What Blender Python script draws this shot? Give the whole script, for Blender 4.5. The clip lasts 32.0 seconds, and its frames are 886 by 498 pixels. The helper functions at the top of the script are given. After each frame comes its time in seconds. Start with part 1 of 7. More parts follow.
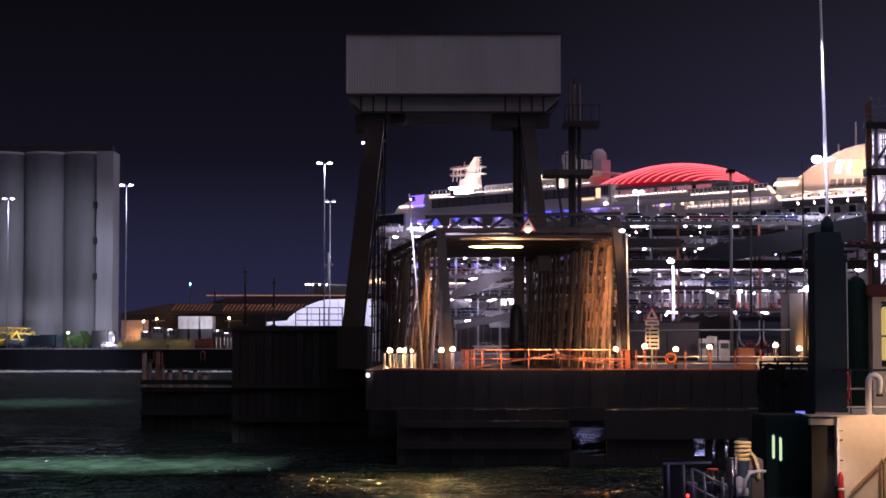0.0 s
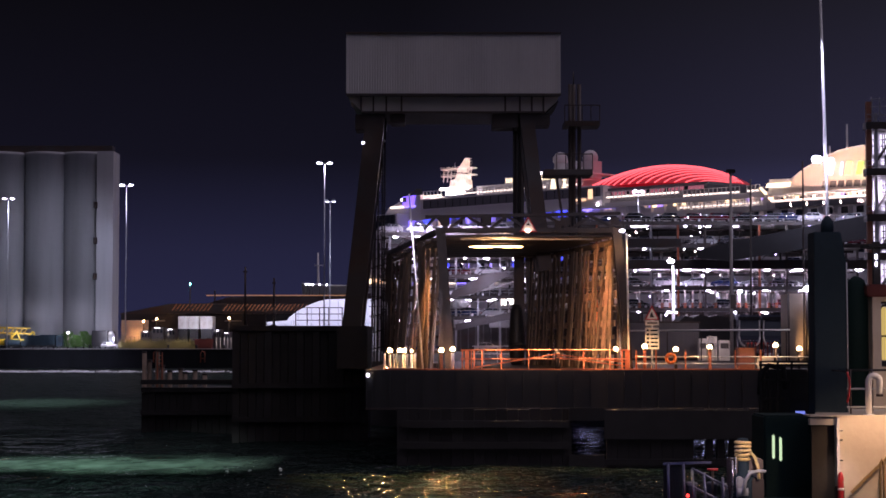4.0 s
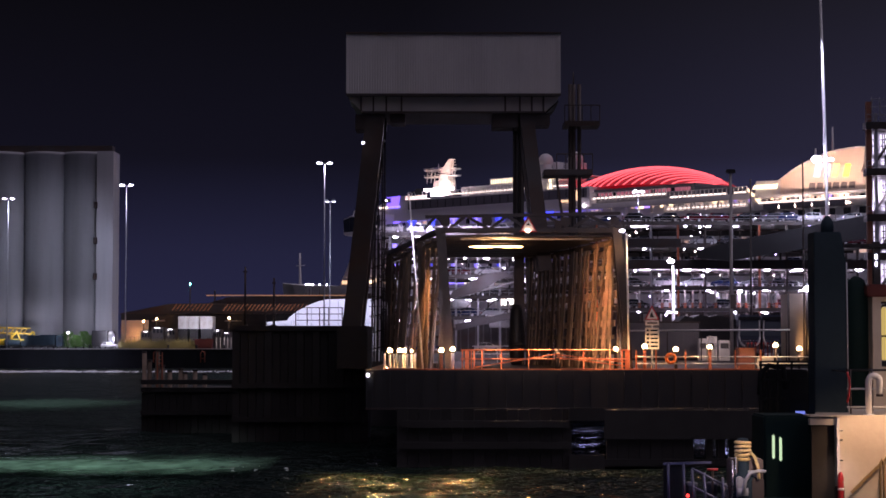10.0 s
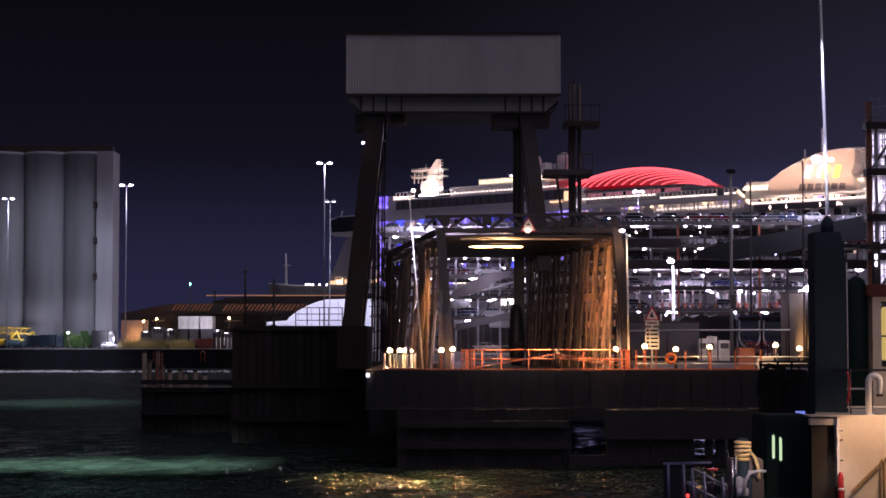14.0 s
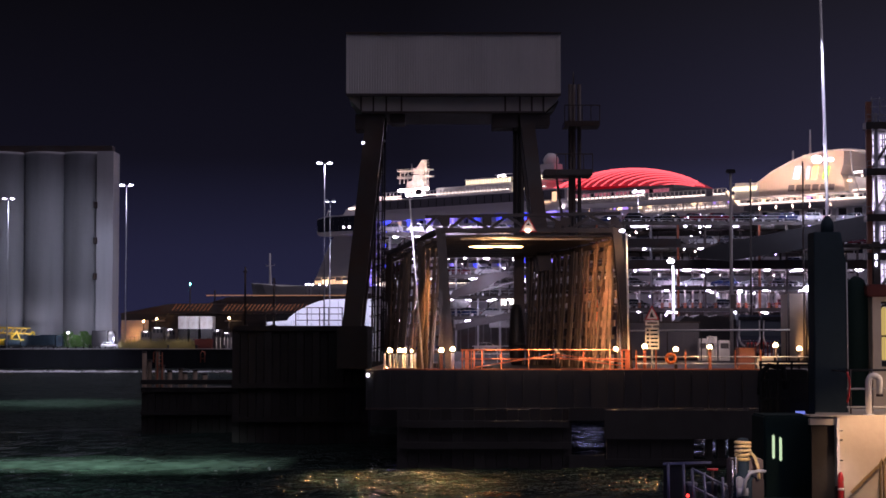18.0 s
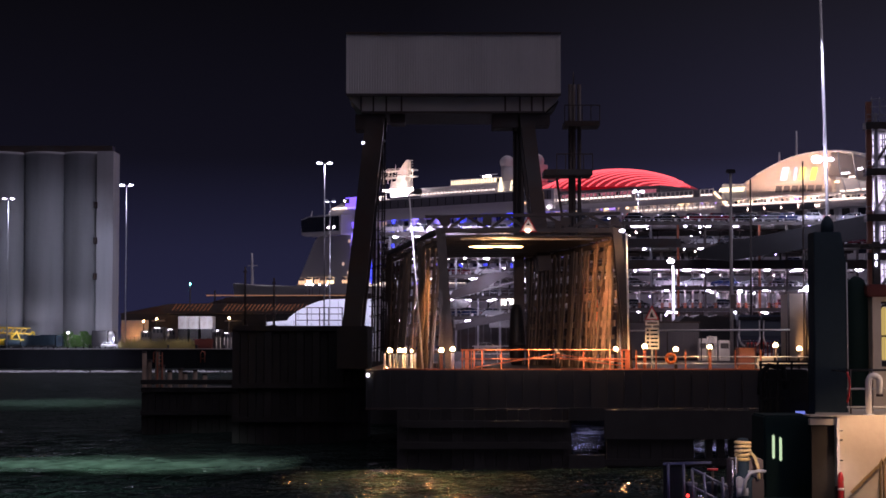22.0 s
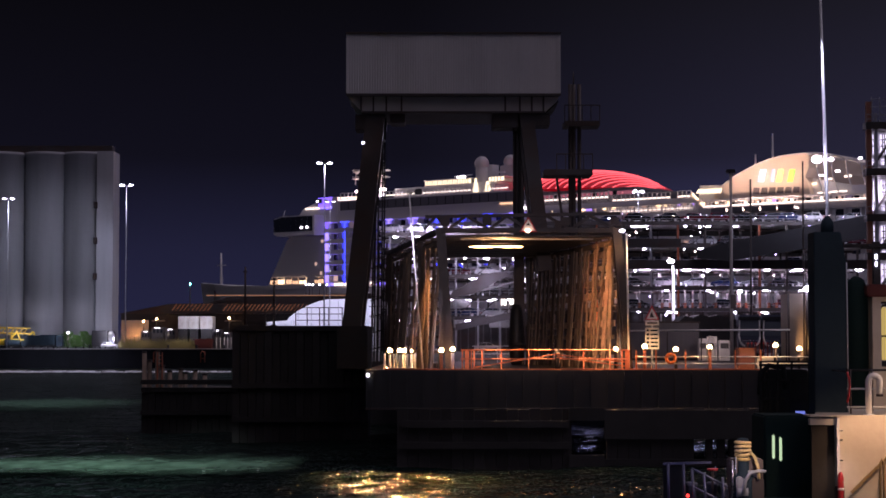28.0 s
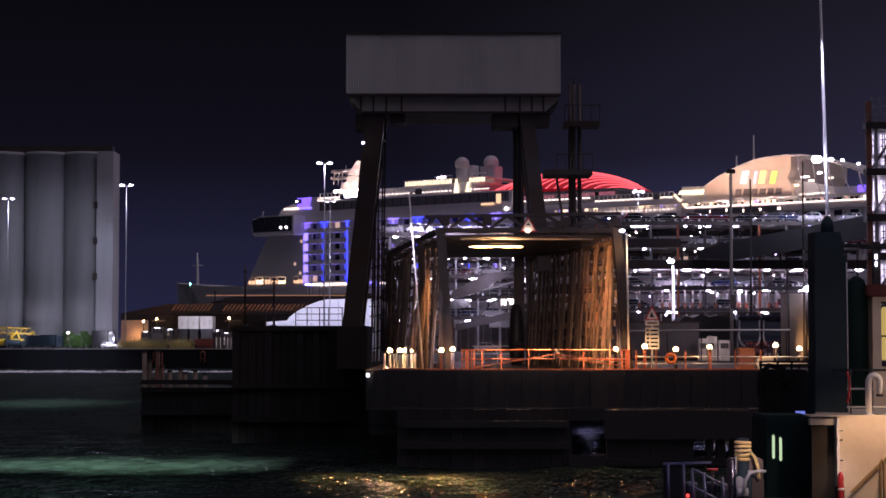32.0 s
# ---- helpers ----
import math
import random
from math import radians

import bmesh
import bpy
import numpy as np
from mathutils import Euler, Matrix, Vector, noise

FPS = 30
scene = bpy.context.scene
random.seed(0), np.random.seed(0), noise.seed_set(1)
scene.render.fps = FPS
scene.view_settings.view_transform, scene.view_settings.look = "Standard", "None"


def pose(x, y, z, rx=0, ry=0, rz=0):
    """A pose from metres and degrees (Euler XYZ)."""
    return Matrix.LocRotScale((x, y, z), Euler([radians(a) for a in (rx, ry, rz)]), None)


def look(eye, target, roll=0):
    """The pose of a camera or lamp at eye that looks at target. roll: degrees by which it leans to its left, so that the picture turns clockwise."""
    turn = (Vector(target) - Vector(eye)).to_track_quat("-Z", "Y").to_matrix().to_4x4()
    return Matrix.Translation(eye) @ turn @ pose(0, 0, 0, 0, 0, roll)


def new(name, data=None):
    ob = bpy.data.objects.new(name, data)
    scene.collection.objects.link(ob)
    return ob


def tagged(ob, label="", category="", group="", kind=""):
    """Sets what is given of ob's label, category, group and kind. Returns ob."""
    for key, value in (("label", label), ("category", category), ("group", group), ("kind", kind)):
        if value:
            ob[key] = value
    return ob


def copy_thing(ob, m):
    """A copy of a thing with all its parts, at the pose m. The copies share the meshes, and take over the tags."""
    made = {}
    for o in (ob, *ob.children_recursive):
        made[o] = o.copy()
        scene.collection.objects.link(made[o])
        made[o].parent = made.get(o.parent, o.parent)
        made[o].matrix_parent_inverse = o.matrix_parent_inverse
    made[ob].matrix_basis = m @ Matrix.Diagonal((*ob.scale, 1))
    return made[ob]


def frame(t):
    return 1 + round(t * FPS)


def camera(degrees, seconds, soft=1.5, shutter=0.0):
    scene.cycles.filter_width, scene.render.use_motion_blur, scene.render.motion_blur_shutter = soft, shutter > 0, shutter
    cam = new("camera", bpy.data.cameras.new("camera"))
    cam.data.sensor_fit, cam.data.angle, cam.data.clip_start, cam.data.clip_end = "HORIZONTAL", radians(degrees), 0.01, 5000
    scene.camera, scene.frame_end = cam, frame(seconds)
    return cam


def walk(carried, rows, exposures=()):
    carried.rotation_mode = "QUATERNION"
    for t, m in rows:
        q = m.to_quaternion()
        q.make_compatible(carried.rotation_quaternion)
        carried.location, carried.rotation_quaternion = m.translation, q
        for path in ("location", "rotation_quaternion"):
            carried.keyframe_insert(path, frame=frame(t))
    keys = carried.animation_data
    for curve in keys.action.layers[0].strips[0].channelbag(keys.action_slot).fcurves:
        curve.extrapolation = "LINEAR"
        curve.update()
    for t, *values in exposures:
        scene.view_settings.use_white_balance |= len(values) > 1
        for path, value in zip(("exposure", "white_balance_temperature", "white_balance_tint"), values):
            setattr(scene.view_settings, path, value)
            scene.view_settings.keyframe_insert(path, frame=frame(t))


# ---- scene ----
# ---- camera: stands still on the upper deck of a ferry, over the mooring deck ----
EYE = (0.0, 0.0, 5.8)
cam = camera(27.0, 32.0, soft=1.6)
walk(cam, [(0.0, pose(*EYE, 90 + 2.962, 0, 0)), (32.0, pose(*EYE, 90 + 2.962, 0, 0))], [(0.0, 0.88, 6150, 36), (14.0, 0.77, 6150, 36), (32.0, 0.62, 6150, 36)])


# ---- night sky: faint blue town glow low down, nearly black above it, a bright cap added overhead as fill ----
def night_sky():
    w = bpy.data.worlds.new("night_sky")
    w.use_nodes = True
    n, l = w.node_tree.nodes, w.node_tree.links
    tc, sep, ramp, bg = n.new("ShaderNodeTexCoord"), n.new("ShaderNodeSeparateXYZ"), n.new("ShaderNodeValToRGB"), n["Background"]
    l.new(tc.outputs["Generated"], sep.inputs[0])
    l.new(sep.outputs["Z"], ramp.inputs[0])
    e = ramp.color_ramp.elements
    e[0].position, e[0].color = 0.0, (0.0138, 0.0158, 0.037, 1)
    e[1].position, e[1].color = 0.2, (0.0020, 0.0020, 0.0024, 1)
    for pos, col in ((0.4, (0.0045, 0.0046, 0.005, 1)), (0.95, (0.17, 0.16, 0.165, 1)), (0.05, (0.0108, 0.0120, 0.0268, 1)), (0.10, (0.0042, 0.0043, 0.0076, 1))):
        k = e.new(pos)
        k.color = col
    # the town's glow is stronger to the east, over the terminal
    east, mul = n.new("ShaderNodeMapRange"), n.new("ShaderNodeVectorMath")
    east.inputs["From Min"].default_value, east.inputs["From Max"].default_value = -0.02, 0.26
    east.inputs["To Min"].default_value, east.inputs["To Max"].default_value = 0.78, 3.0
    mul.operation = "MULTIPLY"
    l.new(sep.outputs["X"], east.inputs["Value"])
    l.new(ramp.outputs[0], mul.inputs[0])
    l.new(east.outputs[0], mul.inputs[1])
    l.new(mul.outputs[0], bg.inputs[0])
    bg.inputs[1].default_value = 1.0
    scene.world = w


night_sky()


def lamp(name, kind, at, watts, color, size=0.3, target=None, angle=None, blend=0.5):
    d = bpy.data.lights.new(name, kind)
    d.energy, d.color = watts, color
    if kind == "AREA":
        d.shape, d.size = "DISK", size
    else:
        d.shadow_soft_size = size
    if angle:
        d.spot_size, d.spot_blend = radians(angle), blend
    ob = new(name, d)
    ob.matrix_world = look(at, target) if target else pose(*at)
    return ob


WARM, COOL = (1.0, 0.62, 0.25), (0.80, 0.86, 1.0)

# unseen fill lamps added as ferry floods, high behind the viewer
lamp("front_fill", "SPOT", (3, -12, 16), 325, (1.0, 0.97, 0.98), 0.6, (0.6, 105, 20.5), 11, 0.75)
lamp("front_fill", "SPOT", (-2, -12, 14), 4500, (1.0, 0.92, 0.94), 1.5, (10.0, 95, 5.0), 20, 1.0)
lamp("front_fill", "SPOT", (-4, -12, 12), 14000, (0.94, 0.93, 1.0), 0.8, (4.2, 98, 10.8), 8.5, 0.8)
# high-mast lamps over the quay
for mast_x, mast_y, mast_z in ((-106.72, 450.5, 41.42), (-78.27, 452.5, 44.74)):
    lamp("quay_mast_light", "SPOT", (mast_x, mast_y, mast_z), 3000, (0.74, 0.86, 1.0), 1.2, (mast_x - 2, mast_y + 6, 4), 110, 0.8)


# fill spot added at the tallest mast's lamp head, turned towards the silos
lamp("mast_fill_spot", "SPOT", (-19.32, 299.5, 35.82), 205000, (0.84, 0.94, 1.0), 2.0, (-104, 470, 21), 20, 1.0)


# ---- materials ----
def mat(name, color, rough=0.6, metal=0.0, piece=0.0, vary=0.25, scale=0.6, fine=9.0, bump=0.25, stain=None, spec=0.5, streak=1.0):
    """A surface with broad patches, fine grain and a little relief, in metres."""
    m = bpy.data.materials.new(name)
    m.use_nodes = True
    n, l = m.node_tree.nodes, m.node_tree.links
    b = n["Principled BSDF"]
    tc = n.new("ShaderNodeTexCoord")
    big, small = n.new("ShaderNodeTexNoise"), n.new("ShaderNodeTexNoise")
    big.inputs["Scale"].default_value, big.inputs["Detail"].default_value = scale, 5
    small.inputs["Scale"].default_value, small.inputs["Detail"].default_value = fine, 3
    mp = n.new("ShaderNodeMapping")
    mp.inputs["Scale"].default_value = (1.0, 1.0, streak)
    l.new(tc.outputs["Object"], mp.inputs["Vector"])
    l.new(mp.outputs[0], big.inputs["Vector"])
    l.new(tc.outputs["Object"], small.inputs["Vector"])
    mix, mix2 = n.new("ShaderNodeMix"), n.new("ShaderNodeMix")
    mix.data_type = mix2.data_type = "RGBA"
    dark = stain or tuple(c * (1 - vary) for c in color)
    lite = tuple(min(1, c * (1 + vary * 0.6)) for c in color)
    mix.inputs[6].default_value, mix.inputs[7].default_value = (*dark, 1), (*color, 1)
    ramp = n.new("ShaderNodeMapRange")
    ramp.inputs["From Min"].default_value, ramp.inputs["From Max"].default_value = 0.35, 0.62
    l.new(big.outputs["Fac"], ramp.inputs["Value"])
    l.new(ramp.outputs[0], mix.inputs[0])
    l.new(mix.outputs[2], mix2.inputs[6])
    mix2.inputs[7].default_value = (*lite, 1)
    k = n.new("ShaderNodeMath")
    k.operation, k.inputs[1].default_value = "MULTIPLY", 0.4
    l.new(small.outputs["Fac"], k.inputs[0])
    l.new(k.outputs[0], mix2.inputs[0])
    out = mix2.outputs[2]
    if piece:
        info, hsv, rg = n.new("ShaderNodeObjectInfo"), n.new("ShaderNodeHueSaturation"), n.new("ShaderNodeMapRange")
        rg.inputs["To Min"].default_value, rg.inputs["To Max"].default_value = 1 - piece, 1 + piece
        l.new(info.outputs["Random"], rg.inputs["Value"])
        l.new(rg.outputs[0], hsv.inputs["Value"])
        l.new(out, hsv.inputs["Color"])
        out = hsv.outputs[0]
    l.new(out, b.inputs["Base Color"])
    r = n.new("ShaderNodeMapRange")
    r.inputs["To Min"].default_value, r.inputs["To Max"].default_value = max(0.03, rough - 0.12), min(1, rough + 0.12)
    l.new(small.outputs["Fac"], r.inputs["Value"])
    l.new(r.outputs[0], b.inputs["Roughness"])
    b.inputs["Metallic"].default_value = metal
    b.inputs["Specular IOR Level"].default_value = spec
    if bump:
        bp = n.new("ShaderNodeBump")
        bp.inputs["Strength"].default_value, bp.inputs["Distance"].default_value = bump, 0.02
        l.new(small.outputs["Fac"], bp.inputs["Height"])
        l.new(bp.outputs[0], b.inputs["Normal"])
    return m


def glow(name, color, strength):
    m = bpy.data.materials.new(name)
    m.use_nodes = True
    b = m.node_tree.nodes["Principled BSDF"]
    b.inputs["Base Color"].default_value = (*[min(1, c) * 0.5 for c in color], 1)
    b.inputs["Emission Color"].default_value = (*color, 1)
    b.inputs["Emission Strength"].default_value = strength
    return m


def glass(name, color=(0.02, 0.025, 0.03), rough=0.05):
    m = bpy.data.materials.new(name)
    m.use_nodes = True
    b = m.node_tree.nodes["Principled BSDF"]
    b.inputs["Base Color"].default_value = (*color, 1)
    b.inputs["Roughness"].default_value = rough
    b.inputs["Specular IOR Level"].default_value = 0.8
    return m


M = dict(
    concrete=mat("concrete", (0.36, 0.35, 0.34), 0.85, vary=0.3, scale=0.12, fine=3),
    silo=mat("silo_concrete", (0.42, 0.43, 0.45), 0.9, vary=0.2, scale=0.35, fine=1.2, streak=0.07),
    asphalt=mat("asphalt", (0.06, 0.06, 0.06), 0.9, scale=0.1, fine=4),
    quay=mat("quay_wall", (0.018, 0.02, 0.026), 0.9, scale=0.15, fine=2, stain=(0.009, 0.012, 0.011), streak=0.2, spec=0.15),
    steel=mat("dark_steel", (0.055, 0.05, 0.05), 0.55, 0.3, scale=0.5, fine=6, stain=(0.06, 0.035, 0.025)),
    grey_steel=mat("grey_painted_steel", (0.12, 0.112, 0.11), 0.6, 0.1, scale=0.4, fine=5, stain=(0.09, 0.07, 0.06)),
    beam_grey=mat("grey_girder_paint", (0.42, 0.41, 0.41), 0.6, vary=0.2, scale=0.3, fine=3, stain=(0.32, 0.30, 0.29)),
    cladding=mat("pale_cladding", (0.66, 0.65, 0.66), 0.55, 0.0, vary=0.16, scale=0.9, fine=2.5, bump=0.05, streak=0.12),
    galv=mat("galvanised_steel", (0.45, 0.46, 0.48), 0.4, 0.5, vary=0.15),
    wood=mat("weathered_timber", (0.205, 0.152, 0.115), 0.85, piece=0.6, vary=0.55, scale=0.9, fine=5, bump=0.5, stain=(0.085, 0.065, 0.05)),
    dark_timber=mat("tarred_timber", (0.032, 0.03, 0.03), 0.85, piece=0.3, vary=0.4, scale=0.5, fine=4),
    rail_red=mat("red_oxide_paint", (0.52, 0.14, 0.06), 0.5, vary=0.3, stain=(0.30, 0.12, 0.07)),
    white=mat("white_paint", (0.80, 0.79, 0.76), 0.45, vary=0.12, scale=0.7, stain=(0.6, 0.55, 0.48)),
    cream=mat("cream_ship_paint", (0.74, 0.66, 0.54), 0.45, vary=0.12, scale=0.6, stain=(0.55, 0.44, 0.33)),
    black=mat("black_paint", (0.018, 0.018, 0.02), 0.5),
    navy=mat("dark_blue_paint", (0.020, 0.037, 0.050), 0.7, vary=0.3, spec=0.15),
    green_dark=mat("dark_green_paint", (0.007, 0.024, 0.024), 0.7, vary=0.3, spec=0.15),
    dull_red=mat("dull_red_paint", (0.13, 0.025, 0.02), 0.7),
    red=mat("red_paint", (0.5, 0.03, 0.03), 0.45),
    yellow=mat("yellow_paint", (0.65, 0.42, 0.02), 0.5),
    hull=mat("pale_hull_paint", (0.72, 0.71, 0.71), 0.4, vary=0.06, scale=0.05, fine=0.8, bump=0.0),
    # Dark copy of the hull paint, with shade put into the colour.
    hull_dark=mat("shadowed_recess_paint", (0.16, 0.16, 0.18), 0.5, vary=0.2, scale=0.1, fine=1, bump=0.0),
    tent=mat("white_tent_fabric", (0.82, 0.83, 0.86), 0.7, vary=0.08, scale=0.2, fine=1),
    glass=glass("dark_glass"),
    tyre=mat("tyre_rubber", (0.02, 0.02, 0.02), 0.85),
    chrome=mat("brushed_metal", (0.6, 0.6, 0.62), 0.25, 0.9, vary=0.1, bump=0),
    lamp_white=glow("cool_lamp", (0.86, 0.90, 1.0), 26),
    deck_tube=glow("car_park_tube", (0.88, 0.88, 1.0), 9),
    tower_panel=glow("tower_panel", (0.90, 0.86, 1.0), 0.8),
    cream_panel=glow("cream_panel", (1.0, 0.93, 0.72), 2.2),
    lamp_soft=glow("cool_tube", (0.88, 0.92, 1.0), 4),
    lamp_warm=glow("warm_globe", (1.0, 0.62, 0.22), 17),
    lamp_amber=glow("amber_tube", (1.0, 0.62, 0.18), 9),
)


def side(mark, y):
    """Metres sideways of a bearing mark (784 is dead ahead) at the depth y."""
    return (mark - 784) * y / 3262


# ---- mesh helpers ----
def part(name, bm, material, parent=None, label=""):
    """Links a bmesh as one mesh object, under a thing or a part."""
    me = bpy.data.meshes.new(name)
    bmesh.ops.recalc_face_normals(bm, faces=bm.faces)
    bm.to_mesh(me)
    bm.free()
    me.materials.append(material)
    ob = new(name, me)
    if parent:
        ob.parent = parent
    if label:
        ob["label"] = label
    return ob


def thing(name, at, label, category, group="", turn=0.0):
    ob = new(name)
    ob.matrix_basis = pose(*at, 0, 0, turn)
    return tagged(ob, label, category, group)


def add_box(bm, x0, x1, y0, y1, z0, z1, m=None):
    v = [bm.verts.new((x, y, z)) for z in (z0, z1) for y in (y0, y1) for x in (x0, x1)]
    for f in ((0, 1, 3, 2), (4, 6, 7, 5), (0, 4, 5, 1), (2, 3, 7, 6), (0, 2, 6, 4), (1, 5, 7, 3)):
        bm.faces.new([v[i] for i in f])
    if m:
        for q in v:
            q.co = m @ q.co
    return v


def box(x0, x1, y0, y1, z0, z1, bevel=0.0):
    bm = bmesh.new()
    add_box(bm, x0, x1, y0, y1, z0, z1)
    if bevel:
        bmesh.ops.bevel(bm, geom=bm.edges[:], offset=bevel, segments=2, affect="EDGES")
    return bm


def add_bar(bm, a, b, w, d=None):
    """A square bar from a to b, w wide and d deep."""
    a, b, d = Vector(a), Vector(b), d or w
    z = (b - a).normalized()
    ref = Vector((0, 1, 0)) if abs(z.y) < 0.9 else Vector((1, 0, 0))
    x = z.cross(ref).normalized()
    y = z.cross(x)
    v = [bm.verts.new(p + x * (i * w / 2) + y * (j * d / 2)) for p in (a, b) for i, j in ((-1, -1), (1, -1), (1, 1), (-1, 1))]
    for f in ((3, 2, 1, 0), (4, 5, 6, 7), (0, 1, 5, 4), (1, 2, 6, 5), (2, 3, 7, 6), (3, 0, 4, 7)):
        bm.faces.new([v[i] for i in f])


def bar(a, b, w, d=None):
    bm = bmesh.new()
    add_bar(bm, a, b, w, d)
    return bm


def add_rod(bm, a, b, r, r2=None, n=10, caps=True):
    a, b = Vector(a), Vector(b)
    r2 = r if r2 is None else r2
    z = (b - a).normalized()
    ref = Vector((0, 0, 1)) if abs(z.z) < 0.9 else Vector((1, 0, 0))
    x = z.cross(ref).normalized()
    y = z.cross(x)
    rings = []
    for p, q in ((a, r), (b, r2)):
        rings.append([bm.verts.new(p + (x * math.cos(2 * math.pi * i / n) + y * math.sin(2 * math.pi * i / n)) * max(q, 1e-4)) for i in range(n)])
    for i in range(n):
        j = (i + 1) % n
        f = bm.faces.new((rings[0][i], rings[0][j], rings[1][j], rings[1][i]))
        f.smooth = True
    if caps:
        bm.faces.new(rings[0][::-1])
        bm.faces.new(rings[1])


def rod(a, b, r, r2=None, n=10):
    bm = bmesh.new()
    add_rod(bm, a, b, r, r2, n)
    return bm


def add_pipe(bm, pts, r, n=8):
    """A round tube bent along the points."""
    pts = [Vector(p) for p in pts]
    side = None
    rings = []
    for i, p in enumerate(pts):
        d = (pts[min(i + 1, len(pts) - 1)] - pts[max(i - 1, 0)]).normalized()
        if side is None:
            side = d.orthogonal().normalized()
        side = (side - d * side.dot(d)).normalized()
        up = d.cross(side)
        rings.append([bm.verts.new(p + (side * math.cos(2 * math.pi * k / n) + up * math.sin(2 * math.pi * k / n)) * r) for k in range(n)])
    for a, b in zip(rings, rings[1:]):
        for k in range(n):
            j = (k + 1) % n
            bm.faces.new((a[k], a[j], b[j], b[k])).smooth = True
    bm.faces.new(rings[0][::-1])
    bm.faces.new(rings[-1])


def pipe(pts, r, n=8):
    bm = bmesh.new()
    add_pipe(bm, pts, r, n)
    return bm


def lathe(profile, n=20):
    """A turned shape from (radius, height) pairs."""
    bm = bmesh.new()
    rings = []
    for r, z in profile:
        rings.append([bm.verts.new((max(r, 1e-4) * math.cos(2 * math.pi * i / n), max(r, 1e-4) * math.sin(2 * math.pi * i / n), z)) for i in range(n)])
    for a, b in zip(rings, rings[1:]):
        for i in range(n):
            j = (i + 1) % n
            bm.faces.new((a[i], a[j], b[j], b[i])).smooth = True
    bm.faces.new(rings[0][::-1])
    bm.faces.new(rings[-1])
    return bm


def prism(outline, y0, y1):
    """An outline in x and z, drawn out along y."""
    bm = bmesh.new()
    a = [bm.verts.new((x, y0, z)) for x, z in outline]
    b = [bm.verts.new((x, y1, z)) for x, z in outline]
    bm.faces.new(a)
    bm.faces.new(b[::-1])
    for i in range(len(a)):
        j = (i + 1) % len(a)
        bm.faces.new((a[i], b[i], b[j], a[j]))
    return bm


def ball(r, n=14, squash=1.0):
    return lathe([(r * math.sin(math.pi * i / 8), -r * squash * math.cos(math.pi * i / 8)) for i in range(9)], n)


# ================= the setting =================
LAND = 4.6


def make_water():
    """Harbour water: choppy geometry near, one sheet to the horizon. It drifts as a whole."""
    m = bpy.data.materials.new("harbour_water")
    m.use_nodes = True
    n, l = m.node_tree.nodes, m.node_tree.links
    b = n["Principled BSDF"]
    b.inputs["Base Color"].default_value = (0.008, 0.017, 0.015, 1)
    b.inputs["Specular IOR Level"].default_value = 0.09
    b.inputs["IOR"].default_value = 1.33
    tc = n.new("ShaderNodeTexCoord")
    h = None
    for sc, st, stretch in ((0.4, 0.45, 0.5), (1.3, 0.8, 0.8), (3.0, 1.0, 1.1), (5.5, 0.55, 1.2)):
        t = n.new("ShaderNodeTexNoise")
        t.inputs["Scale"].default_value, t.inputs["Detail"].default_value = sc, 1.5
        mp = n.new("ShaderNodeMapping")
        mp.inputs["Scale"].default_value = (stretch, 1.0, 1.0)
        l.new(tc.outputs["Object"], mp.inputs["Vector"])
        l.new(mp.outputs[0], t.inputs["Vector"])
        bp = n.new("ShaderNodeBump")
        bp.inputs["Strength"].default_value, bp.inputs["Distance"].default_value = st, 1.0 / sc
        l.new(t.outputs["Fac"], bp.inputs["Height"])
        if h:
            l.new(h, bp.inputs["Normal"])
        h = bp.outputs[0]
    l.new(h, b.inputs["Normal"])
    sep, rough = n.new("ShaderNodeSeparateXYZ"), n.new("ShaderNodeMapRange")
    l.new(tc.outputs["Object"], sep.inputs[0])
    rough.inputs["From Min"].default_value, rough.inputs["From Max"].default_value = 96.0, 140.0
    rough.inputs["To Min"].default_value, rough.inputs["To Max"].default_value = 0.025, 0.38
    l.new(sep.outputs["Y"], rough.inputs["Value"])
    l.new(rough.outputs[0], b.inputs["Roughness"])
    bm = bmesh.new()
    xs = [-4000, -900, -250] + [-60 + 0.5 * i for i in range(241)] + [250, 900, 4000]
    ys = [-400, -20] + [20 * 1.0058 ** i for i in range(540)] + [600, 1200, 4800]
    grid = []
    for y in ys:
        row = []
        for x in xs:
            near = 20 <= y < 452 and abs(x) <= 60
            z = 0.0
            if near:
                p = Vector((x * 0.15, y * 0.42, 0.0))
                swell = 1.0 - 0.4 * min(1.0, max(0.0, (y - 110) / 120))
                z = swell * 0.26 * noise.noise(p) + swell * 0.16 * noise.noise(p * 2.3) + swell * 0.08 * noise.noise(p * 5.1)
            row.append(bm.verts.new((x, y, z)))
        grid.append(row)
    for a, c in zip(grid, grid[1:]):
        for i in range(len(xs) - 1):
            bm.faces.new((a[i], a[i + 1], c[i + 1], c[i])).smooth = True
    return tagged(part("water", bm, m), "dark choppy harbour water with lamp glints", "water", kind="structure")


water = make_water()


